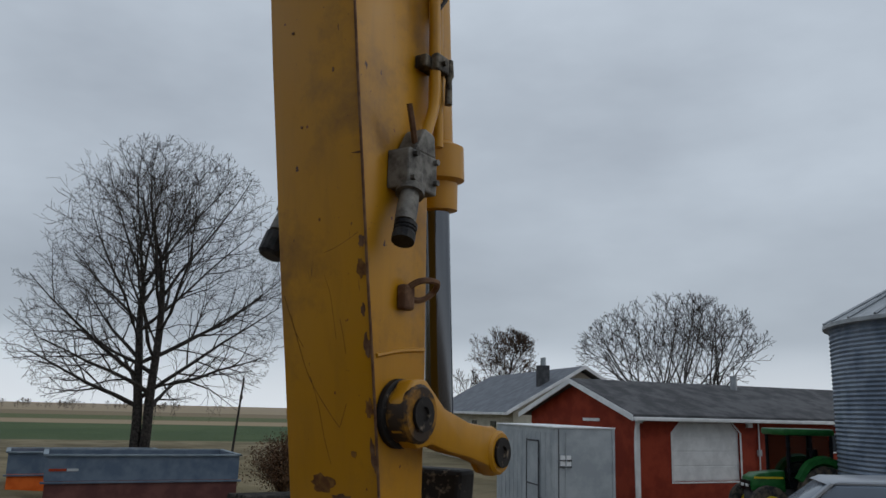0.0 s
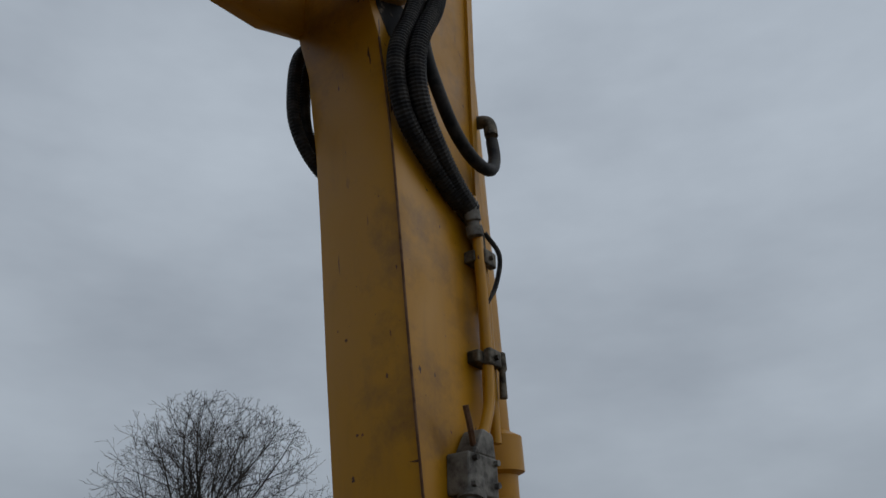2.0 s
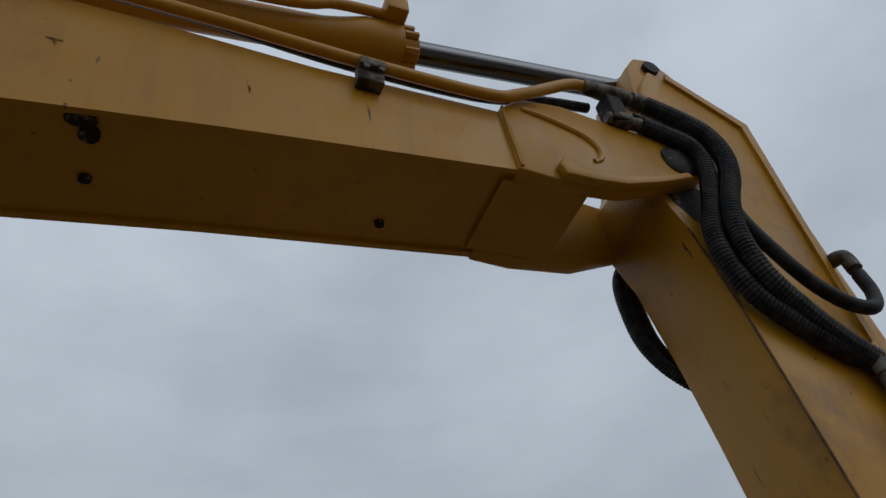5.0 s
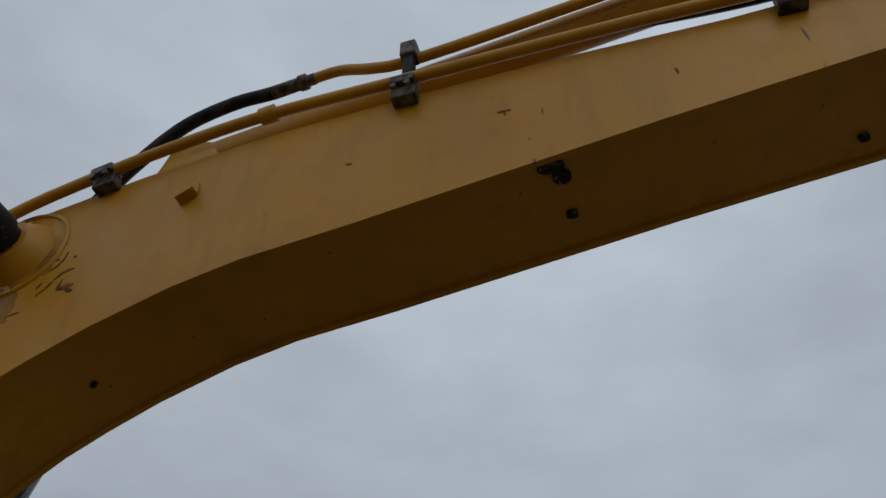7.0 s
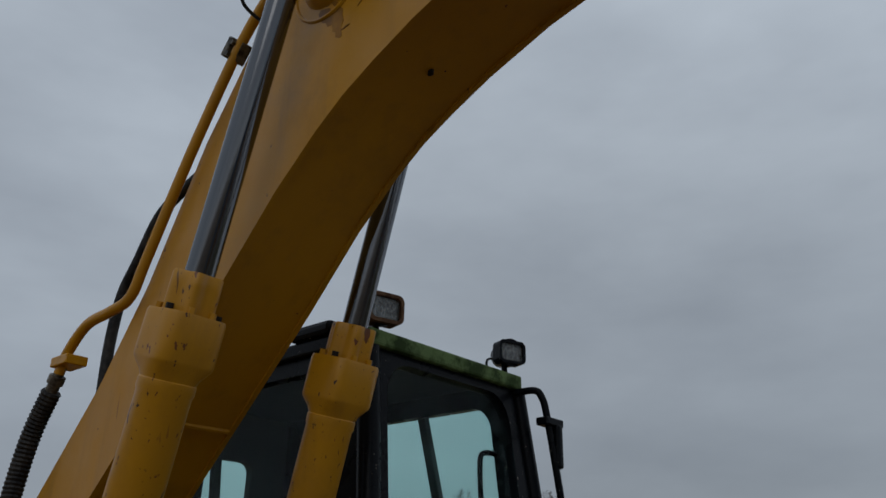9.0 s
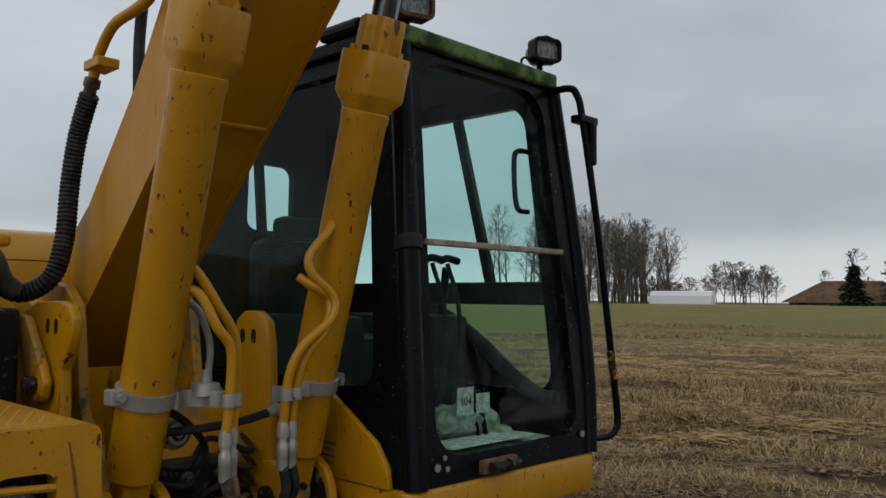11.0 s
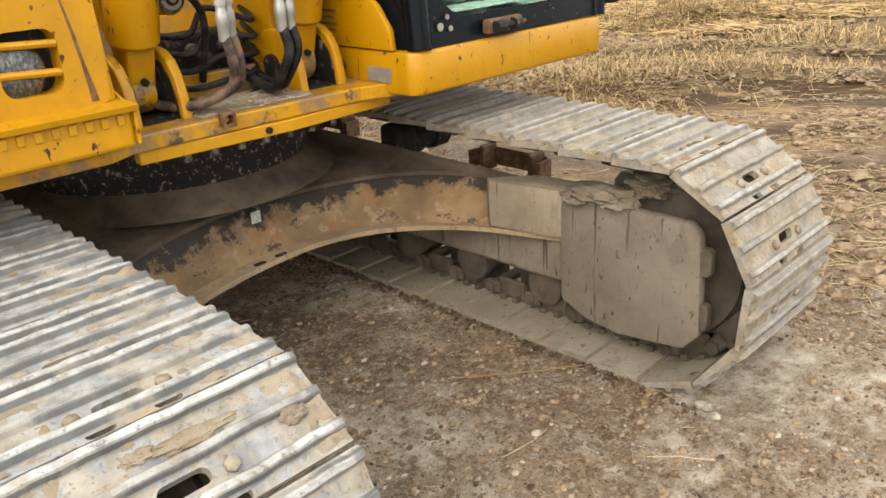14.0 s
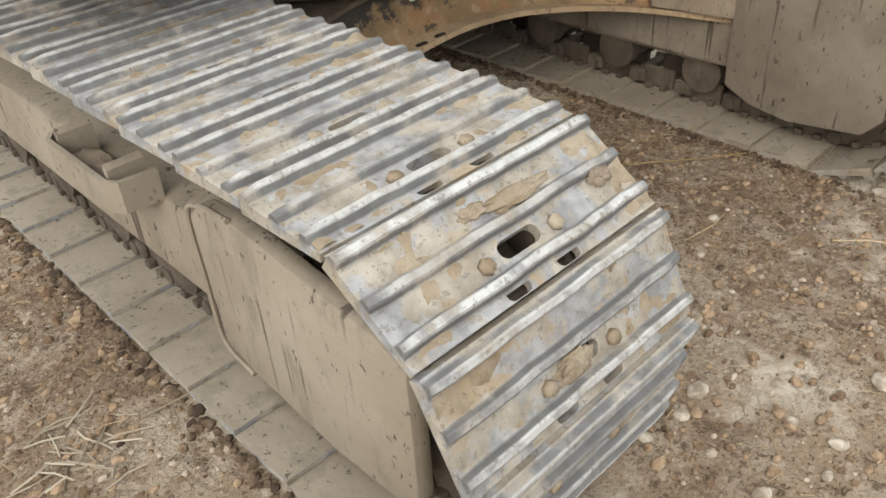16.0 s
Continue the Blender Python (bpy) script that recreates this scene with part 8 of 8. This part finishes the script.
for y in (0.1, 1.5):
    rw = part("rear_wheel", move(lathe((2.75, y, 0.80), (2.75, y + 0.42, 0.80), [(0, 0.45), (0.02, 0.72), (0.08, 0.80), (0.34, 0.80), (0.40, 0.72), (0.42, 0.45)], 28), m), TYRE, tr, smooth=True)
    part("rear_rim", move(lathe((2.75, y - 0.01, 0.80), (2.75, y + 0.1, 0.80), [(0, 0.12), (0, 0.44), (0.1, 0.40)], 20), m), LIMERIM, rw)
    fw = part("front_wheel", move(lathe((1.15, y + 0.1, 0.5), (1.15, y + 0.42, 0.5), [(0, 0.3), (0.02, 0.50), (0.06, 0.55), (0.26, 0.55), (0.30, 0.50), (0.32, 0.3)], 24), m), TYRE, tr, smooth=True)
    part("front_rim", move(lathe((1.15, y + 0.09, 0.5), (1.15, y + 0.2, 0.5), [(0, 0.08), (0, 0.29), (0.1, 0.26)], 16), m), LIMERIM, fw)
    part("fender", move(tube([(2.0, y + 0.2, 1.2), (2.3, y + 0.2, 1.62), (2.75, y + 0.2, 1.75), (3.2, y + 0.2, 1.6)], 0.14, 6), m), GREENPAINT, tr, smooth=True)

# parked car
m, cl = frame_at((-1.35, 15.3), (2.4, 16.6))
car = tagged(empty("car"), "silver parked car in the yard", "car")
part("car_body", move(prism([(0, 0.3), (0.05, 0.72), (0.9, 0.88), (3.9, 0.92), (4.1, 0.4)], 0, 1.7, 0.06, axis=1), m), CARPAINT, car, smooth=True)
part("cabin_glass", move(prism([(0.65, 0.88), (1.3, 1.36), (3.1, 1.40), (3.75, 0.92)], 0.12, 1.58, 0.05, axis=1), m), PALEGLASS, car, smooth=True)
part("car_roof", move(prism([(1.2, 1.36), (1.35, 1.42), (3.05, 1.46), (3.2, 1.39)], 0.16, 1.54, 0.03, axis=1), m), CARPAINT, car, smooth=True)
for x in (1.25, 2.25, 3.2):
    part("pillar", move(rod((x - (0.55 if x < 2 else 0), 0.11, 0.90), (x, 0.15, 1.38), 0.035, sides=6), m), CARPAINT, car)
for x in (0.8, 3.3):
    for y in (0.0, 1.5):
        part("wheel", move(lathe((x, y, 0.32), (x, y + 0.2, 0.32), [(0, 0.15), (0, 0.28), (0.03, 0.32), (0.17, 0.32), (0.2, 0.28), (0.2, 0.15)], 20), m), TYRE, car, smooth=True)

# ---- across the field ----
WRAP = material("white_bale_film", (0.60, 0.62, 0.64), 0.4)
m, bl = frame_at((-103.06, -55.91), (-105.08, -47.68))
bales = tagged(part("wrapped_bale_tube", move(prism([(0.0, 0.0), (0.1, 1.2), (0.6, 1.75), (1.5, 1.85), (2.3, 1.5), (2.6, 0.7), (2.5, 0.0)], 0, bl, 0.05), m @ Matrix(((1, 0, 0, 0), (0, 1, 0, -1.2), (0, 0, 1, 0), (0, 0, 0, 1)))), WRAP), "long tube of bales wrapped in white film", "bale")


def woods(name, label, spots, heights, seed, kids, wide=0.26, low=0.36, twig=0.0013):
    vs, fs = [], []
    models = [tree_mesh(seed + k, 1.0, ((1 + low) / 2, wide, (1 - low) / 2), 1, kids, twig, first=low, open_up=0.6, thick=0.013) for k in range(5)]
    r = random.Random(seed)
    for (x, y), h in zip(spots, heights):
        a, g = r.random() * 6.283, ground_z(x, y)
        c, s = math.cos(a), math.sin(a)
        for mv, mf in models[r.randrange(5)]:
            o = len(vs)
            vs += [Vector((x + h * (v.x * c - v.y * s) * 1.0, y + h * (v.x * s + v.y * c) * 1.0, h * v.z - 0.1 + g)) for v in mv]
            fs += [tuple(o + i for i in f3) for f3 in mf]
    ob = new(name, mesh_of(name, vs, fs, TWIGBARK))
    return tagged(ob, label, "trees", kind="stuff")


rnd = random.Random(11)


def along(p, q, t, sx):
    return (p[0] + (q[0] - p[0]) * t + rnd.uniform(-sx, sx), p[1] + (q[1] - p[1]) * t + rnd.uniform(-sx, sx))


spots = [along((-88, -66), (-122, -64), t, 5) for t in (rnd.random() for _ in range(84))]
woods("bare_wood", "grove of bare trees at the field's edge", spots, [rnd.uniform(9.0, 14.2) for _ in spots], 40, (12, 6, 4), 0.2, 0.22)
spots = [along((-90, -64), (-124, -60), t, 4) for t in (rnd.random() for _ in range(70))]
woods("bare_thicket", "bare undergrowth below the grove", spots, [rnd.uniform(2.0, 4.5) for _ in spots], 70, (9, 6, 5), 0.4, 0.08, 0.004)
spots = [along((-124, -56), (-134, -50), t, 3) for t in (rnd.random() for _ in range(20))]
woods("bare_thicket", "bare thicket of small trees beside the wrapped bales", spots, [rnd.uniform(4.2, 7.4) for _ in spots], 60, (11, 6, 5), 0.36, 0.12, 0.003)
spots = [(-150.0, -43.0), (-147.0, -47.0), (-152, -41.5)]
woods("bare_wood", "slim bare trees behind the low house", spots, [10.0, 6.2, 5.2], 90, (9, 6, 5), 0.22, 0.4, 0.003)
clumps = [(-340 + rnd.uniform(-60, 60), 150 + rnd.uniform(0, 120)) for _ in range(7)]
far = [(cx + rnd.gauss(0, 6), cy + rnd.gauss(0, 6)) for cx, cy in clumps for _ in range(9)]
woods("far_trees", "small tree clumps on the horizon", far, [rnd.uniform(2.5, 4.8) for _ in far], 80, (9, 7), 0.45, 0.1, 0.008)
m, bl = frame_at((-129.6, -47.6), (-133.0, -34.0))
m = Matrix.Translation((0, 0, -1.3)) @ m
bung = tagged(empty("far_house"), "low house with a brown roof across the field", "house")
part("wall", move(box((1.5, -6, -0.2), (bl + 3, 0, 1.9)), m), make_speckled("tan_brick_wall", (0.15, 0.10, 0.06), (0.25, 0.18, 0.11), 1, 0.9, bump=0), bung)
hip = bmesh.new()
lo4 = [hip.verts.new(p) for p in ((0.4, -6.8, 1.7), (bl + 4, -6.8, 1.7), (bl + 4, 0.7, 1.7), (0.4, 0.7, 1.7))]
r2 = [hip.verts.new(p) for p in ((6.0, -3.0, 5.0), (bl, -3.0, 5.0))]
for f3 in ((lo4[0], lo4[1], r2[1], r2[0]), (lo4[1], lo4[2], r2[1]), (lo4[2], lo4[3], r2[0], r2[1]), (lo4[3], lo4[0], r2[0]), lo4[::-1]):
    hip.faces.new(f3)
bmesh.ops.recalc_face_normals(hip, faces=hip.faces)
part("roof", move(hip, m), make_speckled("brown_tile_roof", (0.085, 0.050, 0.030), (0.14, 0.085, 0.05), 1, 0.9, bump=0), bung)
PINE = make_speckled("dark_pine_needles", (0.010, 0.020, 0.010), (0.025, 0.045, 0.02), 2, 0.9, bump=0)


def pine_tree(at, seed, height, wide, count):
    """Whorls of drooping boughs made of needle tufts round a straight trunk."""
    r = random.Random(seed)
    pv, pf = [], []
    boughs = []
    for k in range(count // 40):
        h = 0.06 + 0.92 * r.random() ** 0.9
        boughs.append((h, r.random() * 6.283, wide * (1.03 - h) * r.uniform(0.55, 1.1)))
    for k in range(count):
        h, a, ln = r.choice(boughs)
        f = r.random() ** 0.6
        rad = ln * f
        c = Vector((rad * math.cos(a), rad * math.sin(a), height * h - 0.18 * rad + r.gauss(0, 0.12))) + Vector((r.gauss(0, 0.22), r.gauss(0, 0.22), 0))
        d = Vector((math.cos(a), math.sin(a), r.uniform(-0.6, 0.5))) * r.uniform(0.15, 0.36)
        b = d.cross(Vector((r.gauss(0, 1), r.gauss(0, 1), 1))).normalized() * 0.10
        o = len(pv)
        pv += [c - d, c + b, c + d, c - b]
        pf.append((o, o + 1, o + 2, o + 3))
    t = tagged(empty("pine_tree", (*at, 0)), "dark pine tree across the field", "tree")
    ob = new("crown", mesh_of("crown", pv, pf, PINE))
    ob.parent = t
    part("trunk", rod((0, 0, -0.2), (0, 0, height * 0.95), 0.18, 0.03, 8), BARK, t)


pine_tree((-124.0, -29.0), 9, 12.5, 5.0, 9000)
pine_tree((-113.0, -32.0), 10, 6.6, 3.4, 5000)


# ---- litter on the ground ----
def scatter_straw(name, label, count, spots, seed, lmin, lmax, thick, mat=STRAW, lift=0.004):
    """Bent dry stalks as three-sided slivers."""
    r = random.Random(seed)
    vs, fs = [], []
    for _ in range(count):
        x, y = spots(r)
        if abs(abs(x) - 1.03) < 0.312 and abs(y) < 2.2:
            continue
        z = ground_z(x, y) + lift
        a = r.random() * 6.283
        ln = r.uniform(lmin, lmax)
        d = Vector((math.cos(a), math.sin(a), r.uniform(-0.03, 0.22)))
        s = Vector((-math.sin(a), math.cos(a), 0)) * thick * r.uniform(0.6, 1.3)
        up = Vector((0, 0, thick * 1.4))
        p0 = Vector((x, y, z))
        p1 = p0 + d * ln * 0.5 + Vector((r.gauss(0, 0.06), r.gauss(0, 0.06), 0)) * ln
        p2 = p0 + d * ln
        p2.z = max(p2.z - 0.1 * ln, z)
        o = len(vs)
        for p in (p0, p1, p2):
            vs += [p - s, p + s, p + up]
        for k in (0, 3):
            for i in range(3):
                fs.append((o + k + i, o + k + (i + 1) % 3, o + k + 3 + (i + 1) % 3, o + k + 3 + i))
    ob = new(name, mesh_of(name, vs, fs, mat))
    return tagged(ob, label, "straw", kind="stuff")


def clods(name, label, count, spots, seed, smin, smax, mat, squash=0.6, power=2.5):
    r = random.Random(seed)
    bm = bmesh.new()
    bmesh.ops.create_icosphere(bm, subdivisions=1, radius=1.0)
    base = [v.co.copy() for v in bm.verts]
    tri = [tuple(v.index for v in f3.verts) for f3 in bm.faces]
    bm.free()
    vs, fs = [], []
    for _ in range(count):
        x, y = spots(r)
        if abs(abs(x) - 1.03) < 0.312 and abs(y) < 2.2:
            continue
        s = smin + (smax - smin) * r.random() ** power
        c = Vector((x, y, ground_z(x, y) + s * 0.15))
        q = Euler((r.random() * 6, r.random() * 6, r.random() * 6)).to_matrix()
        o = len(vs)
        k = Vector((r.uniform(0.7, 1.4), r.uniform(0.6, 1.1), 1.0))
        for b in base:
            w = q @ b
            w = Vector((w.x * k.x, w.y * k.y, w.z * squash)) * s * r.uniform(0.78, 1.15)
            vs.append(c + w)
        fs += [tuple(o + i for i in t) for t in tri]
    ob = new(name, mesh_of(name, vs, fs, mat))
    return tagged(ob, label, "clods" if "clod" in name else "stones", kind="stuff")


def near_yard(r):
    return r.uniform(-2.4, 2.6), r.uniform(-1.2, 4.2)


def mid_yard(r):
    while True:
        t, d = r.uniform(2.35, 4.0), 2.5 + 9.0 * r.random()
        x, y = 0.5 + d * math.cos(t), 1.0 + d * math.sin(t)
        u, v = -0.85 * x - 0.52 * y, 0.52 * x - 0.85 * y
        if noise.noise((u * 1.3, v * 0.3, 4.0)) + 0.6 * noise.noise((x * 2.3, y * 2.3, 3.0)) > r.uniform(-0.5, 0.5):
            return x, y


def stubble(r):
    # clumps along the old rows
    while True:
        t, d = r.uniform(2.75, 4.05), 8.5 + 28.0 * r.random() ** 1.5
        x, y = d * math.cos(t), d * math.sin(t) + 0.8
        u, v = -0.85 * x - 0.52 * y, 0.52 * x - 0.85 * y
        if noise.noise((u * 0.55, v * 0.14, 2.0)) + 0.5 * noise.noise((x * 1.1, y * 1.1, 6.0)) > r.uniform(-0.15, 0.35):
            return x, y


scatter_straw("straw_litter", "short bits of straw trodden into the dirt", 3200, near_yard, 1, 0.012, 0.06, 0.0009)
scatter_straw("straw_litter", "long dry stalks lying on the dirt", 90, near_yard, 2, 0.08, 0.22, 0.0015)
scatter_straw("straw_litter", "small heap of pale straw beside the track", 34, lambda r: (r.gauss(1.60, 0.06), r.gauss(1.05, 0.08)), 12, 0.05, 0.13, 0.0026, PALESTRAW)
scatter_straw("straw_litter", "straw scattered over the mud behind the cab", 16000, mid_yard, 3, 0.03, 0.22, 0.0022)
scatter_straw("crop_residue", "matted corn stalks covering the stubble field", 66000, stubble, 4, 0.08, 0.5, 0.0075, RESIDUE, lift=0.02)


def dry_grass(name, label, count, spots, seed, lmin=0.08, lmax=0.30, wide=1.0, upright=0.0):
    """Tufts of upright withered blades."""
    r = random.Random(seed)
    vs, fs = [], []
    for _ in range(count):
        x, y = spots(r)
        z = ground_z(x, y)
        for _ in range(r.randrange(10, 34)):
            a, ln = r.random() * 6.283, r.uniform(lmin, lmax)
            p = Vector((x + r.gauss(0, 0.12 * wide), y + r.gauss(0, 0.12 * wide), z - 0.005))
            flat = Vector((math.cos(a), math.sin(a), 0))
            s = Vector((-math.sin(a), math.cos(a), 0)) * r.uniform(0.0015, 0.0035) * wide
            rise = r.uniform(0.1, 1.0) ** 2 + upright
            m = p + (flat + Vector((0, 0, rise * 1.6))).normalized() * ln * 0.5
            e = m + (flat + Vector((0, 0, r.uniform(-0.5, 0.3)))).normalized() * ln * 0.5
            e.z = max(e.z, z)
            o = len(vs)
            vs += [p - s, p + s, m + s, m - s, e]
            fs += [(o, o + 1, o + 2, o + 3), (o + 3, o + 2, o + 4)]
    ob = new(name, mesh_of(name, vs, fs, RESIDUE))
    return tagged(ob, label, "grass", kind="stuff")


def weedy(r):
    while True:
        t, d = r.uniform(2.7, 4.0), 4.5 + 14.0 * r.random()
        x, y = d * math.cos(t), d * math.sin(t) + 0.8
        if noise.noise((x * 0.35, y * 0.35, 12.0)) > r.uniform(-0.2, 0.5):
            return x, y


dry_grass("dry_grass", "withered grass tufts between the muddy ruts", 2400, weedy, 21, 0.08, 0.36, 1.25)


def brushy(r):
    # rows of taller weeds left standing along the old ruts
    while True:
        t, d = r.uniform(2.75, 4.05), 8.0 + 18.0 * r.random()
        x, y = d * math.cos(t), d * math.sin(t) + 0.8
        u, v = -0.85 * x - 0.52 * y, 0.52 * x - 0.85 * y
        if noise.noise((u * 0.55, v * 0.16, 21.0)) + 0.4 * noise.noise((x * 0.9, y * 0.9, 5.0)) > r.uniform(0.05, 0.6):
            return x, y


dry_grass("tall_dry_weeds", "tall golden withered weeds across the stubble", 1500, brushy, 22, 0.2, 0.62, 1.7, 0.35)


def field_edge(r):
    # ragged strip where the stubble gives way to grass
    while True:
        t, d = r.uniform(2.8, 4.05), 27.0 + 30.0 * r.random()
        x, y = d * math.cos(t), d * math.sin(t) + 0.8
        u, v = -0.85 * x - 0.52 * y, 0.52 * x - 0.85 * y
        if noise.noise((u * 0.22, v * 0.07, 31.0)) + 0.3 * noise.noise((x * 0.5, y * 0.5, 9.0)) > r.uniform(0.0, 0.5):
            return x, y


dry_grass("field_edge_grass", "pale dry grass along the edge of the green field", 1600, field_edge, 23, 0.15, 0.5, 3.4, 0.3)
clods("pebbles", "small pebbles in the dirt", 9000, near_yard, 5, 0.002, 0.014, STONE, 0.65, 4.0)
clods("earth_clods", "crumbled damp clods of earth", 26000, near_yard, 6, 0.003, 0.020, CLOD, 0.6, 3.5)
clods("dark_clods", "small dark crumbs of wet earth", 4500, near_yard, 16, 0.002, 0.012, DARKCLOD, 0.7, 3.0)
clods("fine_gravel", "fine pale gravel trodden into the dirt", 7000, near_yard, 17, 0.0015, 0.008, STONE, 0.6, 3.0)
clods("earth_clods", "churned clods behind the cab", 15000, mid_yard, 7, 0.007, 0.075, CLOD, 0.5, 5.0)
# mud pressed up along the outer edge of the near track
clods("earth_clods", "mud pressed up beside the track", 1100, lambda r: (1.343 + abs(r.gauss(0, 0.018)), r.uniform(-1.6, 1.9)), 8, 0.003, 0.020, DARKCLOD, 0.7, 2.5)
clods("earth_clods", "dark mud squeezed out along the far track", 900, lambda r: (-0.715 + abs(r.gauss(0, 0.02)), r.uniform(-0.6, 2.0)), 9, 0.003, 0.016, DARKCLOD, 0.8, 2.0)
for k, (x, y, s) in enumerate(((0.43, 2.03, 0.026), (0.53, 2.04, 0.022), (0.66, 2.03, 0.016), (0.37, 2.25, 0.014), (0.37, 2.36, 0.020), (0.47, 2.38, 0.014), (-0.744, 1.997, 0.028), (0.62, 2.30, 0.020), (0.10, 2.35, 0.026), (-0.30, 2.15, 0.02), (-5.61, -0.30, 0.05), (-0.71, 2.05, 0.02), (-0.27, 1.66, 0.018))):
    bm = bmesh.new()
    bmesh.ops.create_icosphere(bm, subdivisions=2, radius=s)
    for v in bm.verts:
        v.co *= 1 + 0.35 * noise.noise(v.co * 34 + Vector((k * 7, 0, 0)))
        v.co.z *= 0.5
        v.co.x *= 1.25
    st = part("stone", bm, PALESTONE, smooth=True)
    st.location = (x, y, ground_z(x, y) + s * 0.12)
    st.rotation_euler.z = k * 1.3
    tagged(st, "pale rounded stone lying in the dirt", "stone", "stones in the yard")
stalk = part("dry_stalk", tube([(-0.69, 1.54, 0.012), (-0.57, 1.45, 0.010), (-0.44, 1.34, 0.010), (-0.31, 1.22, 0.008)], 0.0027, 6), RESIDUE)
tagged(stalk, "long dry stalk lying beside the track", "stalk")
